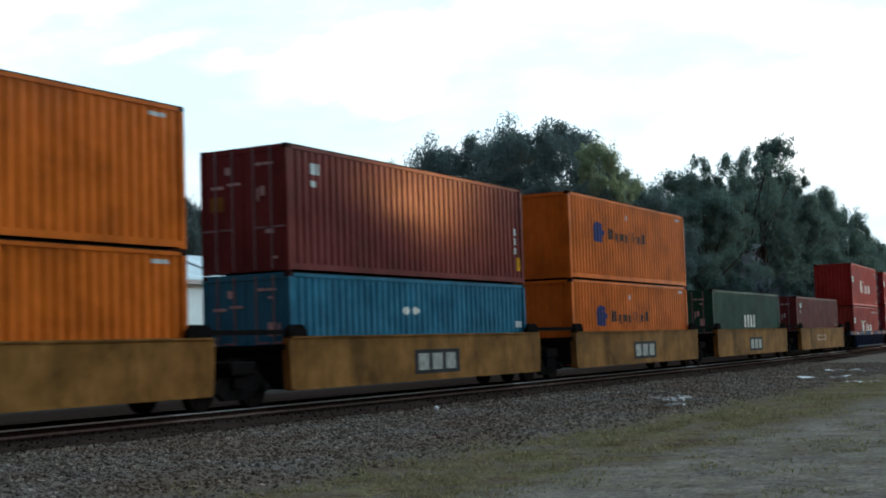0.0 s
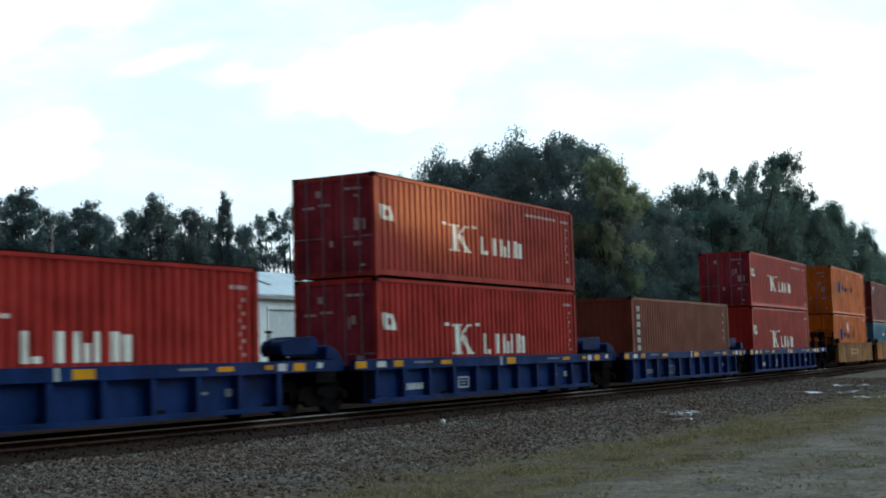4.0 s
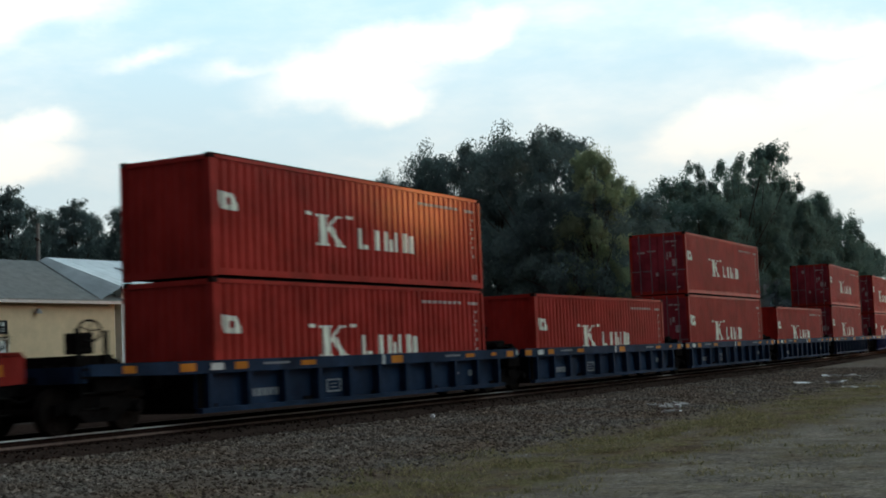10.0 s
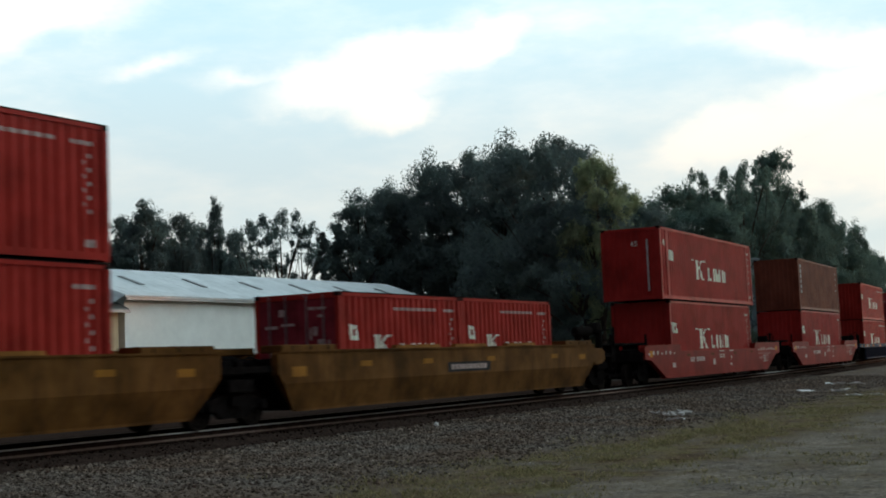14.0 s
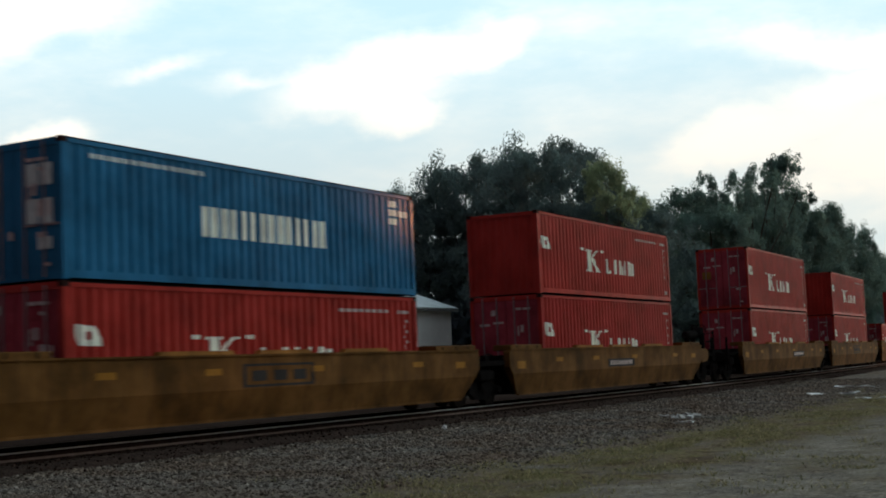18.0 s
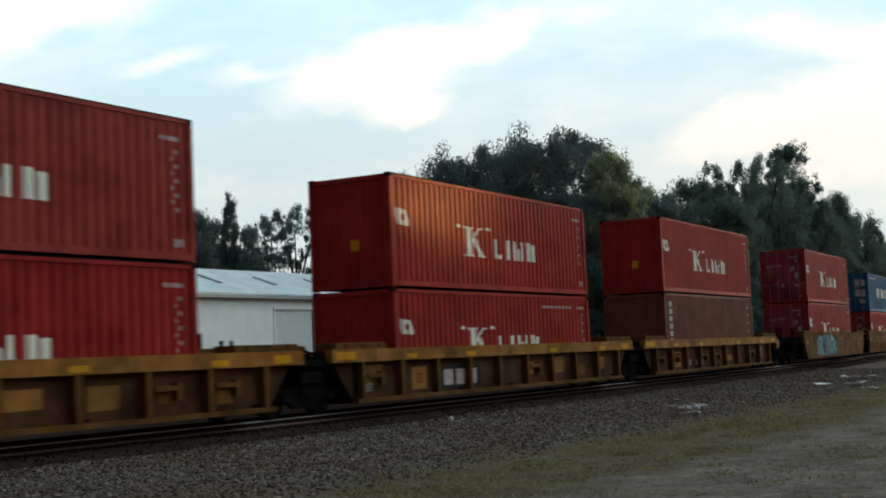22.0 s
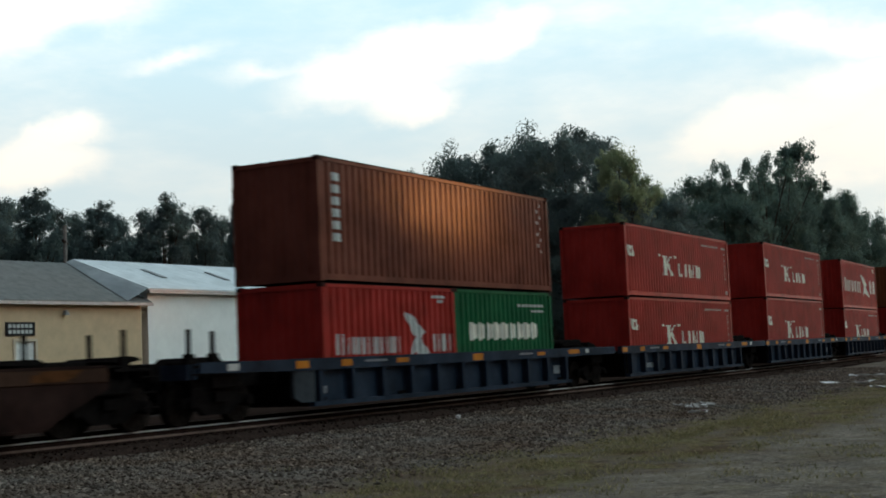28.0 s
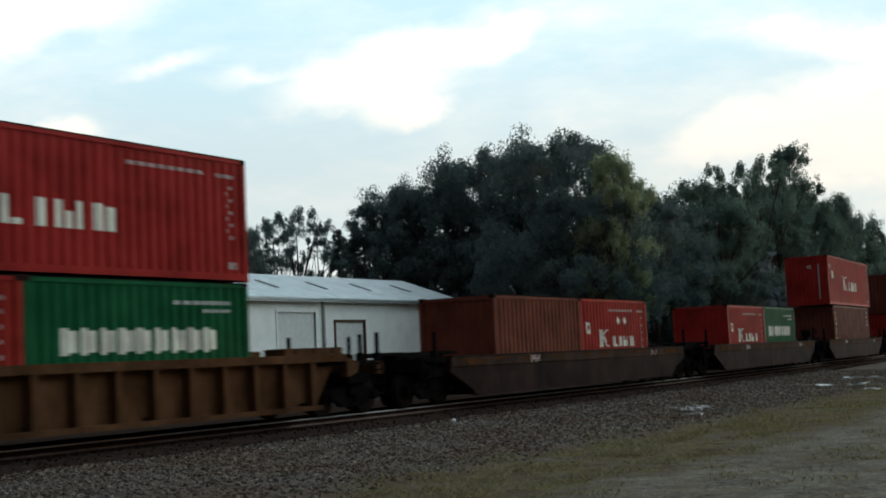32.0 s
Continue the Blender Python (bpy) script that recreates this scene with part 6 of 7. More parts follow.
for g, us in enumerate(((-352.1, -371.8, -391.4), (-577.75, -597.4))):
    for k, u in enumerate(us):
        ex = [("reflector_tab", SIGNAL, [(-9.1, -8.3, 1.22, 1.40), (-6.0, -5.5, 1.2, 1.32), (-2.9, -2.4, 1.2, 1.32), (2.4, 2.9, 1.2, 1.32), (6.2, 6.7, 1.2, 1.32), (8.2, 8.8, 1.2, 1.38)], "yellow reflector tabs")]
        if g:
            ex = [("reflector_tab", WORN, [(-8.9, -8.5, 1.26, 1.38), (8.3, 8.7, 1.26, 1.38)], "worn orange tabs")]
        elif (g, k) == (0, 1):
            ex += logo_panel(-4.05, 0.36, 0.96, 2.2, FADED)
        else:
            ex += [("stencil", DIM, [(-4.3 + 0.2 * i, -4.16 + 0.2 * i, 0.45, 0.66) for i in range(4)] + [(-2.9 + 0.2 * i, -2.76 + 0.2 * i, 0.45, 0.66) for i in range(5)], "worn pale stencil bars")]
        car = well_car("panelled" if g else "ribbed", u, OLDRIB if g else YELLOW_OLD, "rust-brown closely ribbed container well car" if g else "rusty yellow ribbed container well car with flat end caps", -10.0 if k == 2 else -9.8, 10.0 if k == 0 else None, (10.9 if k == 2 else 0, 10.9 if k == 0 else 0), None, ex)
        if not g:
            part("dark_patch", cached("dpatch", "dark_patch", lambda bm: box(bm, -7.98, -7.27, -1.292, -1.280, 0.62, 1.05), BLACKINK), car, "black painted patch")
            part("yellow_patch", cached("ypatch", "yellow_patch", lambda bm: box(bm, -5.5, -4.8, -1.292, -1.280, 0.42, 0.98), CHORD), car, "yellow painted patch")
            digits("125T", 0.27, LABEL, car, pose(-7.62, -1.296, 0.47, 90, 0, 0), "white painted characters")
            digits("53", 0.34, BLACKINK, car, pose(-5.15, -1.296, 0.58, 90, 0, 0), "black painted digits")
for k, u in enumerate(FADED_AT):
    well_car("blue", u, GREYBLUE, "faded grey-blue ribbed container well car with orange tabs", -9.6 if k == 4 else (-9.1, -9.05, -9.05, -9.25)[k], 9.6 if k == 0 else None, (10.9 if k == 4 else 0, 10.6 if k == 0 else 0), (1,) if k == 0 else None, tabs_blue(k, 2))
for k, u in enumerate((-509.85, -532.15, -554.5)):
    well_car("rust", u, RUSTCAR, "dark rust-brown container well car, grimy", -9.6, 9.6, (10.6, 10.6), (1,) if k == 1 else None, [("stencil", FADED, [(q - 0.01 + 0.17 * i, q + 0.06 + 0.17 * i, 0.99 + 0.04 * (i % 2), 1.20 - 0.04 * (i % 3)) for q in (-4.39, 5.6) for i in range(4)] + [(-4.34, -3.8, 1.08, 1.12), (-4.3, -4.0, 1.16, 1.19)], "pale chalk marks"), ("reflector_tab", WORN, [(-8.3, -7.4, 1.02, 1.15), (7.4, 8.2, 1.02, 1.14)], "worn orange tabs")])
well_car("blue", 96.7, SLATE, SB, -8.4, None, (9.7, 0), None, tabs_blue(0, 1))
well_car("blue", 113.4, SLATE, SB, -8.35, 8.35, (0, 0), None, tabs_blue(1, 1))


# ---- the sheds behind the line ----
def metal_roof():
    m, n, l, p = material("pale_blue_metal_roof")
    f = noise_fac(n, l, 0.8, 6, 0.65)
    base = ramp(n, l, f, [(0.3, (0.43, 0.47, 0.48)), (0.55, (0.57, 0.61, 0.62)), (0.75, (0.68, 0.72, 0.72))])
    st = ramp(n, l, noise_fac(n, l, 2.4, 6, 0.7, (1.6, 0.3, 0.3)), [(0.52, (0, 0, 0)), (0.72, (0.5, 0.5, 0.5))])
    l.new(mix(n, l, st, base, (0.25, 0.31, 0.30)), p.inputs["Base Color"])
    p.inputs["Roughness"].default_value, p.inputs["Metallic"].default_value = 0.5, 0.25
    return m


ROOF = metal_roof()
SHINGLE = plain("grey_shingle", (0.180, 0.188, 0.180), 0.9, 0, 0.2, 3)
CLAD = plain("white_painted_cladding", (0.93, 0.91, 0.85), 0.6, 0, 0.08, 0.9)
STUCCO = plain("tan_painted_wall", (0.64, 0.475, 0.305), 0.85, 0, 0.12, 1.2)
FRAME = plain("brown_frame", (0.10, 0.055, 0.03), 0.7)
DOORP = plain("pale_door", (0.72, 0.71, 0.67), 0.6, 0, 0.1)
TANDOOR = plain("tan_door", (0.60, 0.49, 0.36), 0.6, 0, 0.12)
DARK = plain("dark_skylight", (0.05, 0.055, 0.06), 0.35)
GLASS = plain("dark_window_glass", (0.03, 0.035, 0.04), 0.1, 0, 0.1)


def wall_with_holes(bm, x0, x1, z0, z1, y0, y1, holes):
    """A wall along x with rectangular openings that go right through."""
    xs = sorted({x0, x1} | {q for h in holes for q in h[:2]})
    zs = sorted({z0, z1} | {q for h in holes for q in h[2:4] if z0 < q < z1})

    def solid(i, k):
        if not (0 <= i < len(xs) - 1 and 0 <= k < len(zs) - 1):
            return False
        x, z = 0.5 * (xs[i] + xs[i + 1]), 0.5 * (zs[k] + zs[k + 1])
        return not any(h[0] < x < h[1] and h[2] < z < h[3] for h in holes)

    def quad(*c):
        bm.faces.new([bm.verts.new(q) for q in c])
    for i in range(len(xs) - 1):
        for k in range(len(zs) - 1):
            if not solid(i, k):
                continue
            a, b, c, d = xs[i], xs[i + 1], zs[k], zs[k + 1]
            quad((a, y0, c), (b, y0, c), (b, y0, d), (a, y0, d))
            quad((b, y1, c), (a, y1, c), (a, y1, d), (b, y1, d))
            if not solid(i - 1, k):
                quad((a, y1, c), (a, y0, c), (a, y0, d), (a, y1, d))
            if not solid(i + 1, k):
                quad((b, y0, c), (b, y1, c), (b, y1, d), (b, y0, d))
            if not solid(i, k - 1):
                quad((a, y1, c), (b, y1, c), (b, y0, c), (a, y0, c))
            if not solid(i, k + 1):
                quad((a, y0, d), (b, y0, d), (b, y1, d), (a, y1, d))
    bmesh.ops.remove_doubles(bm, verts=list(bm.verts), dist=0.0005)


def gable_shed(name, x0, x1, yw, depth, eave, ridge, wallmat, roofmat, label, holes):
    ob = tagged(new(name), label, "shed")
    one = lambda n, make, mat, note="", par=None: part(n, to_mesh(n, make(bmesh.new()), mat), par or ob, note)

    def front(bm):
        wall_with_holes(bm, x0, x1, -0.3, eave, yw, yw + 0.2, holes)
        return bm

    def rear(bm):
        box(bm, x0, x1, yw + 2 * depth - 0.2, yw + 2 * depth, -0.3, eave)
        return bm

    def gable(x):
        def make(bm):
            v = [bm.verts.new((q, y, z)) for q in (x, x + 0.2) for y, z in ((yw + 0.2, -0.3), (yw + 2 * depth - 0.2, -0.3), (yw + 2 * depth - 0.2, eave), (yw + depth, ridge - 0.08), (yw + 0.2, eave))]
            bm.faces.new(v[:5])
            bm.faces.new(v[5:][::-1])
            for i in range(5):
                bm.faces.new((v[i], v[5 + i], v[5 + (i + 1) % 5], v[(i + 1) % 5]))
            return bm
        return make

    def slope(s, pane=(0, 1)):
        def make(bm):
            ym = yw + depth
            ye = ym + s * (depth + 0.35)
            ze = eave - 0.35 * (ridge - eave) / depth
            for a, b in ((x0 - 0.3 + pane[0] * (x1 - x0 + 0.6), x0 - 0.3 + pane[1] * (x1 - x0 + 0.6) - 0.012),):
                v = [bm.verts.new(q) for q in ((a, ym, ridge), (b, ym, ridge), (b, ye, ze), (a, ye, ze), (a, ym, ridge + 0.06), (b, ym, ridge + 0.06), (b, ye, ze + 0.06), (a, ye, ze + 0.06))]
                for f in ((0, 1, 2, 3), (4, 7, 6, 5), (0, 4, 5, 1), (1, 5, 6, 2), (2, 6, 7, 3), (3, 7, 4, 0)):
                    bm.faces.new([v[k] for k in f])
            return bm
        return make
    one("front_wall", front, wallmat)
    one("rear_wall", rear, wallmat)
    one("gable_wall", gable(x0), wallmat)
    one("gable_wall", gable(x1 - 0.2), wallmat)
    n = 30 if roofmat is ROOF else 1
    for i in range(n):
        one("roof_panel", slope(-1, (i / n, (i + 1) / n)), roofmat)
    one("roof_slope", slope(1), roofmat)

    def trim(bm):
        box(bm, x0 - 0.3, x1 + 0.3, yw - 0.42, yw - 0.30, eave - 0.27, eave - 0.15)
        return bm
    one("gutter", trim, GALV, "pale metal gutter")
    return ob, one


SX0, SX1, SY = 41.9, 68.6, 40.0
white, add = gable_shed("warehouse", SX0, SX1, SY, 4.1, 4.62, 6.05, CLAD, ROOF, "long white metal-clad shed with a pale blue metal roof", [(51.1, 54.2, 0.02, 3.85), (55.9, 58.5, 0.02, 3.36)])


# added sheet that brightens the gable strip, too dark under the roof overhang
add("roof_flashing", lambda bm: (bm.faces.new([bm.verts.new(q) for q in ((SX0 - 0.305, SY - 0.34, 4.55), (SX0 - 0.305, SY + 4.1, 6.10), (SX0 - 0.7, SY + 4.1, 5.96), (SX0 - 1.5, SY - 0.34, 4.0))]), bmesh.ops.solidify(bm, geom=list(bm.faces), thickness=0.02), bm)[2], ROOF, "pale metal flashing down to the lower roof")


def surround(bm, x0, x1, z1):
    for a, b in ((x0 - 0.12, x0), (x1, x1 + 0.12)):
        box(bm, a, b, SY - 0.05, SY + 0.06, 0, z1 + 0.12)
    box(bm, x0, x1, SY - 0.05, SY + 0.06, z1, z1 + 0.12)
    return bm


def roll_door(x0, x1, z1, mat, note):
    """A backing sheet with six panels on it."""
    d = add("overhead_door", lambda bm: (box(bm, x0, x1, SY + 0.10, SY + 0.13, 0.0, z1), bm)[1], mat, note)
    for i in range(6):
        add("door_panel", lambda bm: (box(bm, x0, x1, SY + 0.06, SY + 0.10, z1 * i / 6, z1 * (i + 1) / 6 - 0.02), bm)[1], mat, "", d)
    return d


d1 = roll_door(51.1, 54.2, 3.85, DOORP, "closed pale overhead door")
add("door_frame", lambda bm: surround(bm, 51.1, 54.2, 3.85), CLAD, "", d1)
d2 = roll_door(55.9, 58.5, 3.36, DOORP, "closed pale overhead door")
add("door_frame", lambda bm: surround(bm, 55.9, 58.5, 3.36), FRAME, "brown door frame", d2)
add("downpipe", lambda bm: (box(bm, 54.75, 54.87, SY - 0.14, SY - 0.02, 0, 4.4), bm)[1], GALV, "grey downpipe")
add("corner_trim", lambda bm: (box(bm, SX0 - 0.03, SX0 + 0.14, SY - 0.03, SY + 0.0, -0.2, 4.5), bm)[1], CLAD, "white corner trim")
for k, x in enumerate((44.5, 48.8, 53.0, 57.2, 61.3, 65.5)):
    def lightpanel(bm):
        a, b = 0.34, 0.66
        f = lambda t: (SY + 4.1 - t * 4.1, 6.05 - t * (6.05 - 4.62) + 0.075)
        (ya, za), (yb, zb) = f(a), f(b)
        v = [bm.verts.new(q) for q in ((x - 0.16, ya, za), (x + 0.16, ya, za), (x + 0.16, yb, zb), (x - 0.16, yb, zb), (x - 0.16, ya, za + 0.03), (x + 0.16, ya, za + 0.03), (x + 0.16, yb, zb + 0.03), (x - 0.16, yb, zb + 0.03))]
        for g in ((0, 3, 2, 1), (4, 5, 6, 7), (0, 1, 5, 4), (1, 2, 6, 5), (2, 3, 7, 6), (3, 0, 4, 7)):
            bm.faces.new([v[i] for i in g])
        return bm
    add("skylight", lightpanel, DARK, "dark roof light strip")

tan, add2 = gable_shed("workshop", 14.0, SX0 - 0.32, SY + 0.06, 4.04, 4.08, 5.86, STUCCO, SHINGLE, "low tan workshop with a grey shingle roof", [(34.75, 35.85, 0.02, 2.45), (26.5, 28.3, 1.0, 2.2)])
pd = add2("door", lambda bm: (box(bm, 34.81, 35.79, SY + 0.12, SY + 0.17, 0, 2.39), bm)[1], DOORP, "closed pale door")
add2("door_frame", lambda bm: (box(bm, 34.71, 34.81, SY + 0.02, SY + 0.12, 0, 2.5), box(bm, 35.79, 35.89, SY + 0.02, SY + 0.12, 0, 2.5), box(bm, 34.81, 35.79, SY + 0.02, SY + 0.12, 2.4, 2.5), bm)[3], TANDOOR, "tan door frame", pd)
add2("window", lambda bm: (box(bm, 26.5, 28.3, SY + 0.16, SY + 0.19, 1.0, 2.2), bm)[1], GLASS, "dark window")
add2("wall_lamp", lambda bm: (rod(bm, (37.25, SY - 0.02, 3.56), (37.25, SY + 0.08, 3.56), 0.03), rod(bm, (37.25, SY - 0.08, 3.42), (37.25, SY - 0.08, 3.60), 0.16, 12, 0.05), bm)[2], GALV, "small metal wall lamp")
sg = add2("sign_board", lambda bm: (box(bm, 34.35, 35.75, SY - 0.0, SY + 0.05, 2.62, 3.14), bm)[1], BLACKINK, "dark sign board")
add2("sign_bar", lambda bm: ([box(bm, 34.45 + 0.2 * i, 34.60 + 0.2 * i, SY - 0.012, SY - 0.002, 2.92, 3.06) for i in range(6)], [box(bm, 34.45 + 0.2 * i, 34.60 + 0.2 * i, SY - 0.012, SY - 0.002, 2.70, 2.84) for i in range(6)], bm)[2], LABEL, "pale bars of lettering", sg)["kind"] = "stuff"

pole = tagged(new("utility_pole"), "grey weathered wooden utility pole behind the workshop", "utility pole")
part("pole_shaft", cached("pole", "pole_shaft", lambda bm: rod(bm, (0, 0, -0.3), (0, 0, 9.3), 0.15, 10, 0.10), plain("grey_timber", (0.20, 0.18, 0.16), 0.9)), pole)
part("cross_arm", cached("arm", "cross_arm", lambda bm: box(bm, -1.0, 1.0, -0.06, 0.06, 8.3, 8.42), TIMBER), pole)
pole.matrix_world = pose(52.3, 56.0, 0, 0, 0, 40)

# ---- litter on the verge ----
def scrap(name, x, y, mat, label, cat, seed, n=5, size=0.28):
    rs = random.Random(seed)
    ob = tagged(new(name), label, cat)
    ob.matrix_world = pose(x, y, level(x, y), 0, 0, rs.uniform(0, 90))
    for k in range(n):
        def sheet(bm):
            w, h = size * rs.uniform(0.5, 1.3), size * rs.uniform(0.25, 0.6)
            v = [bm.verts.new((w * (i / 3 - 0.5), h * (j - 0.5), 0.02 + 0.06 * rs.random())) for j in range(2) for i in range(4)]
            low = [bm.verts.new(q.co + Vector((0, 0, -0.015))) for q in v]
            for i in range(3):
                bm.faces.new((v[i], v[i + 1], v[i + 5], v[i + 4]))
                bm.faces.new((low[i], low[i + 4], low[i + 5], low[i + 1]))
            for a, b in ((0, 1), (1, 2), (2, 3), (3, 7), (7, 6), (6, 5), (5, 4), (4, 0)):
                bm.faces.new((v[a], low[a], low[b], v[b]))
        bm = bmesh.new()
        sheet(bm)
        part("torn_piece", to_mesh("torn_piece", bm, mat), ob, at=pose(rs.uniform(-1, 1) * size * 1.6, rs.uniform(-1, 1) * size * 2, 0, rs.uniform(-12, 12), rs.uniform(-12, 12), rs.uniform(0, 180)))
    return ob


PAPER = plain("torn_white_plastic", (0.84, 0.83, 0.80), 0.6, 0, 0.08)
GREYP = plain("broken_concrete", (0.36, 0.34, 0.31), 0.9, 0, 0.3)
scrap("plastic_scrap", 50.5, 13.1, PAPER, "torn white plastic sheet lying on the gravel", "litter", 1, 4, 0.55)
scrap("plastic_scrap", 57.5, 14.0, PAPER, "torn white plastic sheet lying on the gravel", "litter", 2, 8, 0.5)
rubble = tagged(new("concrete_rubble"), "broken pale concrete pieces heaped on the gravel", "rubble")
rubble.matrix_world = pose(34.2, 12.95, level(34.2, 12.95), 0, 0, 20)
rr = random.Random(9)
for k in range(30):
    bm = bmesh.new()
    a, b, c = rr.uniform(0.03, 0.13), rr.uniform(0.03, 0.08), rr.uniform(0.015, 0.05)
    box(bm, -a, a, -b, b, -c, c)
    for v in bm.verts:
        v.co *= rr.uniform(0.7, 1.2)
    part("concrete_piece", to_mesh("concrete_piece", bm, GREYP if k % 6 else PAPER), rubble, at=pose(rr.uniform(-0.9, 0.9), rr.uniform(-0.45, 0.45), c * 0.8, rr.uniform(-25, 25), rr.uniform(-25, 25), rr.uniform(0, 180)))
scrap("plastic_scrap", 31.5, 11.45, PAPER, "torn white plastic strip lying on the gravel", "litter", 6, 3, 0.35)
scrap("plastic_scrap", 46.0, 10.6, PAPER, "torn white plastic sheet lying on the gravel", "litter", 4, 4, 0.4)

pale_stone = tagged(new("pale_stone"), "single pale stone lying on the ballast shoulder", "stone")
bm = bmesh.new()
bmesh.ops.create_icosphere(bm, subdivisions=1, radius=0.07)
for v in bm.verts:
    v.co *= rr.uniform(0.75, 1.15)
part("stone_body", to_mesh("stone_body", bm, PAPER), pale_stone)
pale_stone.matrix_world = pose(28.24, 16.77, level(28.24, 16.77) + 0.04)


# ---- trees ----
def leaf_material(name, lo, hi):
    m, n, l, p = material(name)
    g = n.new("ShaderNodeNewGeometry")
    c = ramp(n, l, g.outputs["Random Per Island"], [(0.0, tuple(0.65 * a + 0.35 * b for a, b in zip(lo, hi))), (1.0, tuple(0.35 * a + 0.65 * b for a, b in zip(lo, hi)))])
    big = ramp(n, l, noise_fac(n, l, 0.42, 4, 0.6), [(0.34, (0.80, 0.82, 0.86)), (0.5, (1.0, 1.0, 1.0)), (0.66, (1.16, 1.13, 1.02))])
    c = mix(n, l, 1.0, c, big, "MULTIPLY")
    l.new(c, p.inputs["Base Color"])
    p.inputs["Roughness"].default_value = 0.8
    p.inputs["Specular IOR Level"].default_value = 0.1
    t = n.new("ShaderNodeBsdfTranslucent")
    l.new(c, t.inputs[0])
    s = n.new("ShaderNodeMixShader")
    s.inputs[0].default_value = 0.5
    l.new(p.outputs[0], s.inputs[1])
    l.new(t.outputs[0], s.inputs[2])
    l.new(s.outputs[0], n["Material Output"].inputs[0])
    return m


LEAF = leaf_material("green_leaves", (0.098, 0.138, 0.136), (0.152, 0.202, 0.186))
LEAF2 = leaf_material("yellow_green_leaves", (0.205, 0.250, 0.150), (0.355, 0.42, 0.25))
NEEDLE = leaf_material("dark_needles", (0.090, 0.118, 0.118), (0.145, 0.18, 0.165))
# darker leaf colour stands in for the shade under the groves
SHADE_LEAF = leaf_material("shaded_undergrowth_leaves", (0.092, 0.116, 0.128), (0.142, 0.172, 0.182))
BARK = plain("rough_bark", (0.07, 0.055, 0.043), 0.95, 0, 0.4, 4)


def tree_meshes(key, seed, h, w, leaves, mat, airy=0.0, conifer=False, leaf=0.108, lump=1.0):
    """A trunk with limbs, and a crown of many small leaves set in uneven clumps."""
    rs = np.random.RandomState(seed)
    bm = bmesh.new()
    rod(bm, (0, 0, -0.3), (0.1, 0, h * 0.45), 0.02 * h + 0.05, 10, 0.012 * h)
    rod(bm, (0.1, 0, h * 0.45), (0.0, 0.1, h * 0.9), 0.012 * h, 8, 0.02)
    clumps = []
    if conifer:
        for i in range(60):
            t = i / 60
            r = w * (1 - t) * rs.uniform(0.5, 1.0)
            a = rs.uniform(0, 6.28)
            clumps.append((r * math.cos(a), r * math.sin(a), h * (0.12 + 0.86 * t), 0.22 * w * (1.15 - t) + 0.12, 0.35))
    else:
        limbs = 11
        for i in range(limbs):
            a = 6.28 * i / limbs + rs.uniform(-0.4, 0.4)
            z0 = h * rs.uniform(0.16, 0.5)
            r = w * rs.uniform(0.45, 0.9)
            z1 = z0 + (h - z0) * rs.uniform(0.25, 0.8)
            e = (r * math.cos(a), r * math.sin(a), z1)
            m = (0.45 * e[0], 0.45 * e[1], z0 + 0.55 * (z1 - z0))
            rod(bm, (0.05, 0, z0), m, 0.008 * h + 0.02, 6, 0.006 * h)
            rod(bm, m, e, 0.006 * h, 5, 0.02)
        n = 96 if airy < 0.3 else 44
        for i in range(n):
            t = rs.uniform(0, 1) ** 0.75
            z = h * (0.14 + 0.80 * t)
            env = w * (1.0 - 0.66 * max(0, (t - 0.55) / 0.45) ** 1.8) * (0.72 + 0.28 * min(1, t / 0.25))
            r = env * math.sqrt(rs.uniform(0.08, 1.0))
            a = rs.uniform(0, 6.28)
            s = w * rs.uniform(0.12, 0.22) * (1 - 0.3 * airy) * lump
            clumps.append((r * math.cos(a), r * math.sin(a), min(z, h - s * 0.6), s, 0.75))
    trunk = to_mesh("trunk_" + key, bm, BARK)
    C = np.array([c[:3] for c in clumps])
    S = np.array([c[3] for c in clumps])
    Q = np.array([c[4] for c in clumps])
    # each clump is a handful of looser sprays of leaves
    subs = 9
    i1 = np.repeat(np.arange(len(C)), subs)
    d1 = rs.normal(size=(len(i1), 3))
    d1 /= np.linalg.norm(d1, axis=1)[:, None]
    C2 = C[i1] + d1 * (S[i1] * rs.uniform(0.3, 1.15, len(i1)))[:, None] * np.stack([np.ones(len(i1)), np.ones(len(i1)), Q[i1]], 1)
    S2 = S[i1] * rs.uniform(0.28, 0.6, len(i1))
    i2 = np.repeat(np.arange(len(C2)), max(4, leaves // len(C2)))
    d = rs.normal(size=(len(i2), 3))
    d *= np.minimum(1.0, 1.4 / np.linalg.norm(d, axis=1))[:, None]
    P = C2[i2] + d * 0.8 * S2[i2][:, None] * np.array([1, 1, 0.8])
    top = np.percentile(P[:, 2], 99.96)
    P[:, 2] *= h / top
    u = rs.normal(size=P.shape)
    out = (P - C[i1][i2]) / S[i1][i2][:, None] + d
    out /= np.linalg.norm(out, axis=1)[:, None] + 1e-9
    u -= 0.75 * (u * out).sum(1)[:, None] * out
    u /= np.linalg.norm(u, axis=1)[:, None]
    v = np.cross(u, out + 0.3 * rs.normal(size=P.shape))
    v /= np.linalg.norm(v, axis=1)[:, None] + 1e-9
    sz = leaf * rs.uniform(0.6, 1.5, len(P))[:, None]
    V = np.stack([P - u * sz, P + v * sz * 0.8, P + u * sz], 1).reshape(-1, 3)
    F = np.arange(len(V)).reshape(-1, 3)
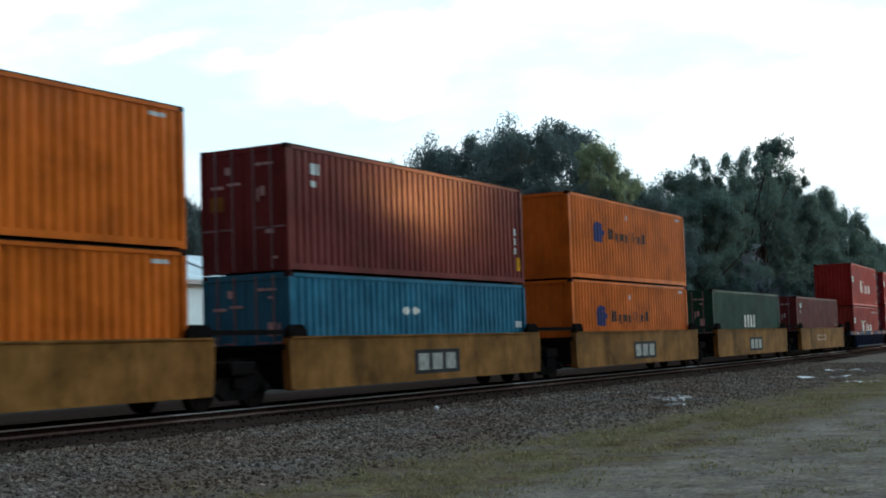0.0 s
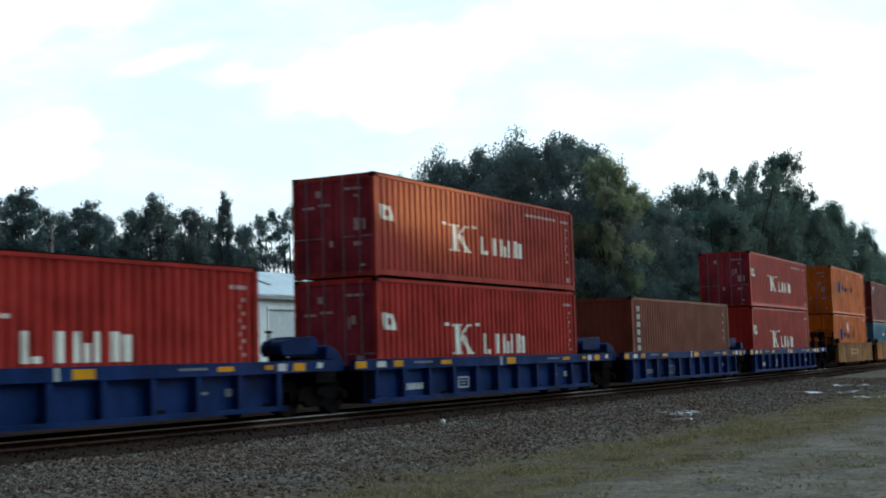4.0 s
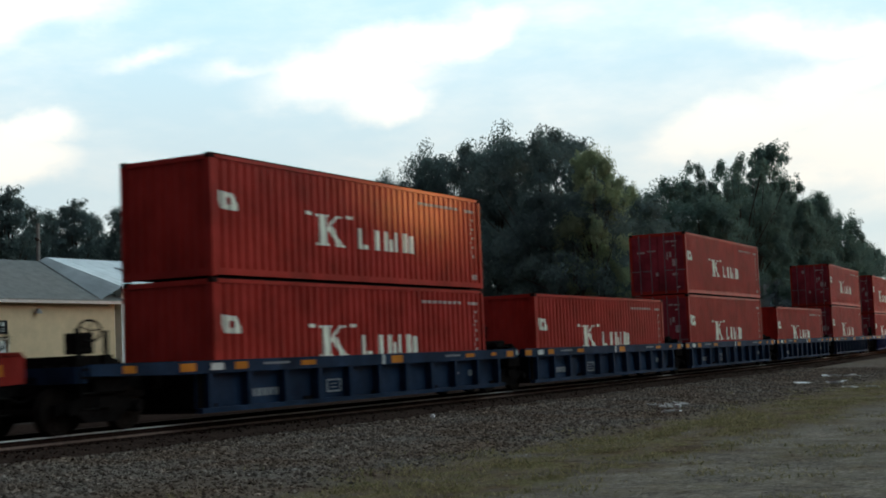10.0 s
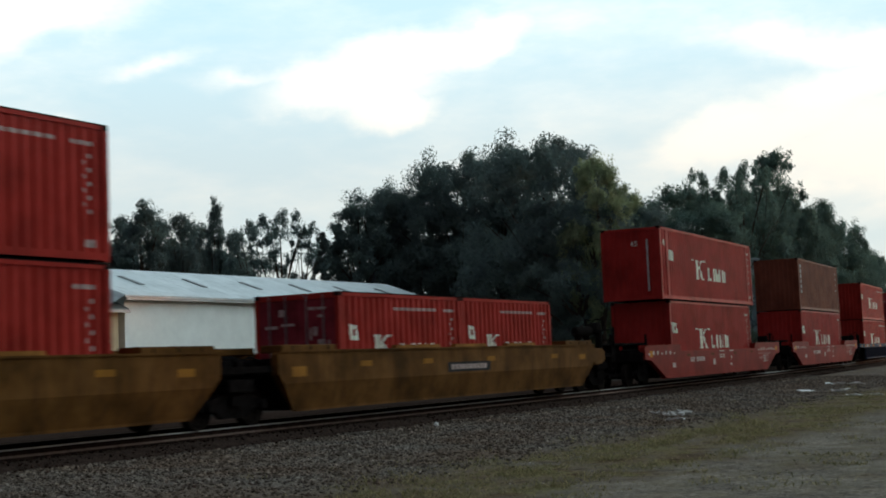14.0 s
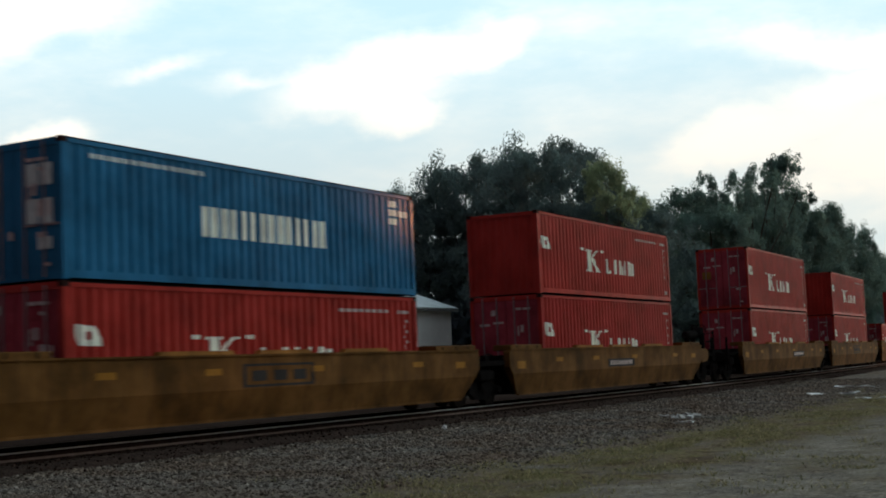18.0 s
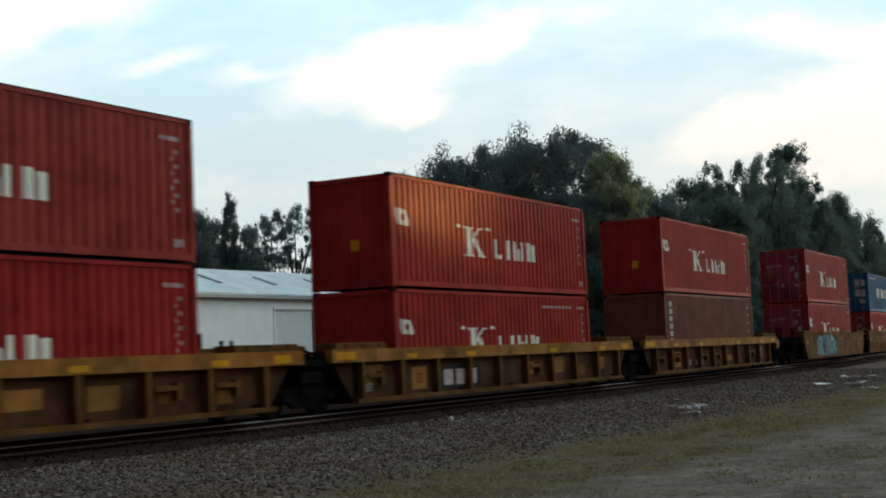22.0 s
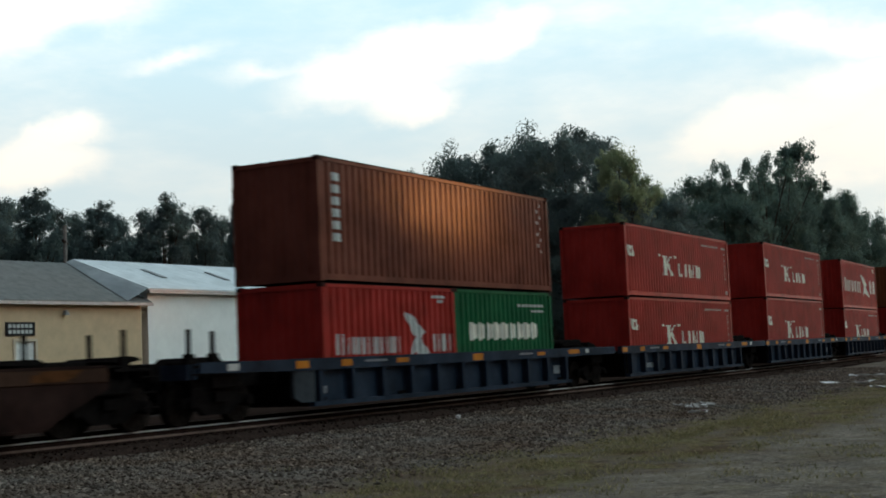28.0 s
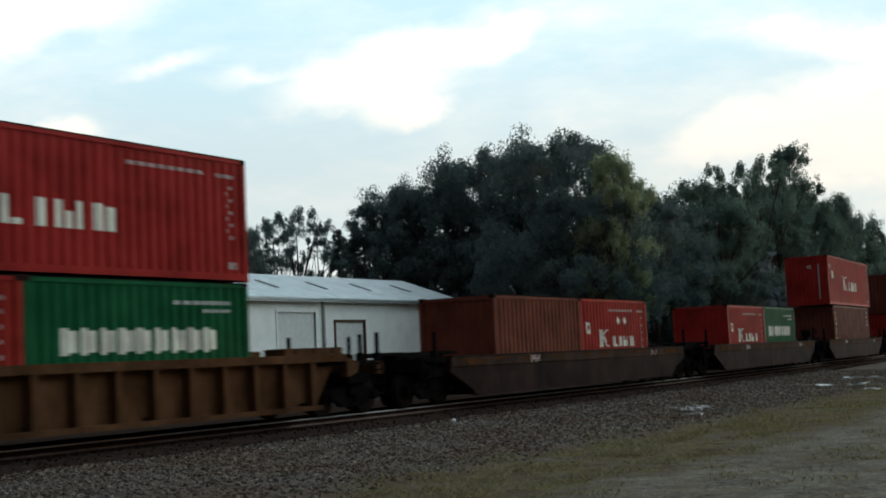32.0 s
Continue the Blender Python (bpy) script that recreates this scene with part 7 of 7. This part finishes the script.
    crown = raw_mesh("crown_" + key, V.tolist(), F.tolist(), mat)
    return trunk, crown


TREES = {
    "round": tree_meshes("round", 1, 14.0, 5.2, 44000, LEAF),
    "broad": tree_meshes("broad", 2, 14.0, 6.2, 54000, LEAF),
    "tall": tree_meshes("tall", 3, 14.0, 4.0, 30000, LEAF),
    "slim": tree_meshes("slim", 9, 14.0, 1.75, 22000, LEAF, lump=2.2),
    "clump": tree_meshes("clump", 12, 14.0, 2.0, 20000, LEAF, lump=2.1),
    "light": tree_meshes("light", 4, 14.0, 4.4, 34000, LEAF2),
    "airy": tree_meshes("airy", 5, 14.0, 5.0, 12000, LEAF, 0.6),
    "back": tree_meshes("back", 7, 14.0, 5.6, 5000, LEAF, leaf=0.42),
    "fir": tree_meshes("fir", 6, 14.0, 2.6, 9000, NEEDLE, 0, True),
}
# the same crowns for the grove farther along, haze tinted into the leaf colour
HAZE_LEAF = leaf_material("haze_tinted_leaves", (0.086, 0.138, 0.118), (0.142, 0.210, 0.172))
HAZED = {}
for kind, (_, crown) in TREES.items():
    HAZED[kind] = crown.copy()
    HAZED[kind].materials[0] = HAZE_LEAF
TREE_LABEL = {"slim": "blue-green broadleaf tree with a rounded narrow crown", "clump": "dark broadleaf tree in the row beyond the sheds", "round": "dark green broadleaf tree with a dense crown", "broad": "large dark green broadleaf tree with a spreading crown", "tall": "tall narrow green broadleaf tree behind the track", "light": "yellow-green broadleaf tree behind the track", "airy": "thin open-crowned broadleaf tree beyond the sheds", "fir": "dark slender conifer behind the sheds"}


def tree(kind, az, el, dist, wide=1.0, turn=0.0):
    """A tree seen in that direction, whose top stands at that elevation."""
    a = radians(az)
    # keep the crown clear of the line
    while dist < 236 and dist * math.cos(a) - across(dist * math.sin(a)) < 2.8 + 0.46 * wide * dist * math.tan(radians(el)):
        dist += 2
    x, y = dist * math.sin(a), dist * math.cos(a)
    z = level(x, y)
    h = EYE[2] + dist * math.tan(radians(el)) - z
    k = h / 14.0
    ob = tagged(new("tree"), TREE_LABEL[kind], "tree", "trees behind the line")
    ob.matrix_world = pose(x, y, z, 0, 0, turn) @ Matrix.Diagonal((k * wide, k * wide, k, 1))
    t, c = TREES[kind]
    part("trunk", t, ob)
    part("crown", HAZED[kind] if az > 68.9 else c, ob)
    return ob


rq = random.Random(11)
# the far row behind the sheds
FAR_ROW = (
        ("slim", 41.9, 7.6, 94, 1.0), ("clump", 40.9, 7.2, 98, 0.9), ("clump", 42.6, 6.8, 100, 0.7), ("slim", 44.5, 7.05, 96, 1.05), ("clump", 43.6, 6.6, 102, 0.8), ("clump", 45.3, 6.45, 104, 0.7),
        ("slim", 47.1, 7.3, 96, 1.0), ("clump", 46.4, 6.7, 100, 0.7), ("clump", 47.9, 6.6, 104, 0.7), ("clump", 48.7, 6.75, 98, 0.75), ("slim", 50.13, 7.4, 94, 0.45), ("clump", 49.5, 6.3, 102, 0.7), ("clump", 50.9, 6.0, 104, 0.7),
        ("airy", 52.9, 6.8, 88, 0.78), ("airy", 51.9, 6.4, 92, 0.66), ("airy", 53.8, 6.3, 94, 0.6), ("fir", 54.7, 5.75, 92, 1.2), ("fir", 55.4, 6.1, 96, 1.25),
        ("round", 43.2, 5.8, 110, 0.95), ("round", 46.0, 5.6, 112, 0.95), ("round", 48.8, 5.6, 112, 0.95), ("broad", 50.6, 5.2, 114, 0.7), ("round", 40.0, 6.0, 110, 1.05),
        ("round", 39.0, 7.3, 92, 0.95), ("round", 36.5, 7.1, 96, 0.95))
# the dark grove
DARK_GROVE = (
        ("tall", 56.3, 7.0, 94, 0.9), ("round", 57.1, 7.7, 96, 0.75), ("broad", 58.7, 8.0, 98, 0.7), ("broad", 60.6, 9.2, 96, 0.72),
        ("round", 62.3, 9.0, 94, 0.75), ("broad", 64.3, 9.75, 80, 0.85), ("round", 65.0, 9.2, 86, 0.5), ("light", 66.65, 8.6, 74, 0.58),
        ("light", 68.0, 6.95, 86, 0.5), ("light", 67.1, 7.6, 84, 0.42), ("round", 67.2, 7.0, 92, 0.7), ("round", 59.5, 7.2, 96, 0.9), ("round", 62.5, 7.2, 94, 0.9), ("broad", 65.6, 7.0, 75, 0.9), ("round", 57.2, 6.0, 98, 0.8), ("broad", 68.2, 6.4, 80, 0.8))
# the grove farther along the line, in the haze-tinted leaves
LINE_GROVE = (
        ("broad", 69.6, 7.2, 92, 0.75), ("airy", 71.3, 7.75, 94, 0.6), ("round", 70.9, 6.9, 95, 0.6), ("airy", 72.7, 7.9, 96, 0.6), ("tall", 74.0, 8.3, 94, 0.62), ("airy", 73.3, 7.6, 96, 0.6), ("round", 73.0, 6.5, 92, 0.8),
        ("round", 71.0, 6.3, 88, 0.9), ("round", 75.5, 6.1, 112, 0.62), ("broad", 76.7, 5.2, 126, 0.55), ("round", 77.7, 3.9, 160, 0.6),
        ("broad", 74.7, 5.9, 100, 0.6), ("broad", 78.2, 3.4, 190, 0.6),
        ("round", 72.2, 6.4, 112, 0.9), ("broad", 73.8, 6.6, 116, 0.75), ("round", 75.2, 5.6, 128, 0.8), ("broad", 76.2, 4.7, 146, 0.75), ("round", 77.1, 4.0, 170, 0.8))
for kind, az, el, dist, wide in FAR_ROW + DARK_GROVE + LINE_GROVE:
    tree(kind, az, el, dist, wide, rq.uniform(0, 360))


# unseen trees added behind the viewer to keep the low sun off the line, but for one narrow gap
def unseen_tree(x, y, height):
    k = height / 14.0
    back = tagged(new("tree"), "dark green broadleaf tree behind the verge", "tree", "trees behind the verge")
    back.matrix_world = pose(x, y, -0.5, 0, 0, rq.uniform(0, 360)) @ Matrix.Diagonal((k, k, k, 1))
    trunk_mesh, crown_mesh = TREES["back"]
    part("trunk", trunk_mesh, back)
    part("crown", crown_mesh, back)


def beside_beam(x, y):
    """How far a place lies to the side of the sunbeam that falls on the line at x = 30.3."""
    a = radians(SUN_AZ)
    return (x - 30.3) * math.cos(a) - (y - FACE) * math.sin(a)


for i in range(26):
    x, y = -70 + i * 9.5 + rq.uniform(-2, 2), -30 + rq.uniform(-5, 5)
    tall = rq.uniform(17.5, 20.0)
    if abs(beside_beam(x, y)) > 7.6:
        unseen_tree(x, y, tall)
# three more added trees trim the sides and foot of the sunbeam
for side, tall in ((-6.6, 19.5), (6.6, 20.0)):
    unseen_tree(30.3 + 1.804 * (FACE + 31) + side / math.cos(radians(SUN_AZ)), -31, tall)
unseen_tree(30.3 + 1.804 * (FACE + 24), -24, 13.4)

def thicket():
    """Undergrowth that closes the foot of the groves; their shade is put into its leaf colour."""
    rs = np.random.RandomState(21)
    n = 170000
    az = np.radians(rs.uniform(55.5, 79.5, n))
    dist = rs.uniform(90, 190, n)
    hgt = 3.0 + 4.6 * (0.5 + 0.5 * np.sin(az * 90) * np.cos(dist * 0.4)) 
    z = rs.uniform(0, 1, n) * hgt
    P = np.stack([dist * np.sin(az), dist * np.cos(az), z], 1)
    clear = P[:, 1] - (FACE + MID + BEND * P[:, 0] ** 2) > 5.0
    P, n = P[clear], int(clear.sum())
    u = rs.normal(size=P.shape)
    u /= np.linalg.norm(u, axis=1)[:, None]
    v = np.cross(u, rs.normal(size=P.shape))
    v /= np.linalg.norm(v, axis=1)[:, None]
    sz = 0.36 * rs.uniform(0.6, 1.5, n)[:, None]
    V = np.stack([P - u * sz, P + v * sz, P + u * sz], 1).reshape(-1, 3)
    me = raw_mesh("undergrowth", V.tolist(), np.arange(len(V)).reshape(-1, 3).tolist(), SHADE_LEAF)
    return tagged(new("undergrowth", me), "dark green undergrowth at the foot of the trees", "undergrowth", kind="stuff")


thicket()


# ---- everything that moves ----
def ahead(t):
    k = t / 32.0
    return sum(c * k ** (i + 1) for i, c in enumerate(SPEED))


def motions():
    times = [2.0 * i for i in range(17)]
    for ob, u, z in MOVING:
        rows = []
        for t in times:
            x, y, h = line_at(u + ahead(t), MID)
            rows.append((t, pose(x, y, z, 0, 0, h)))
        walk(ob, rows)
    # the wheels roll without slipping; all wheels of a kind turn alike
    first = {}
    for w, s in WHEELS:
        if s not in first:
            walk(w, [(f / FPS, pose(s * 0.89, 0, 0.418, 0, math.degrees(ahead(f / FPS) / 0.418) % 360, 0)) for f in range(32 * FPS + 1)])
            first[s] = w.animation_data
        else:
            w.rotation_mode = "QUATERNION"
            w.animation_data_create()
            w.animation_data.action = first[s].action
            w.animation_data.action_slot = first[s].action_slot


motions()
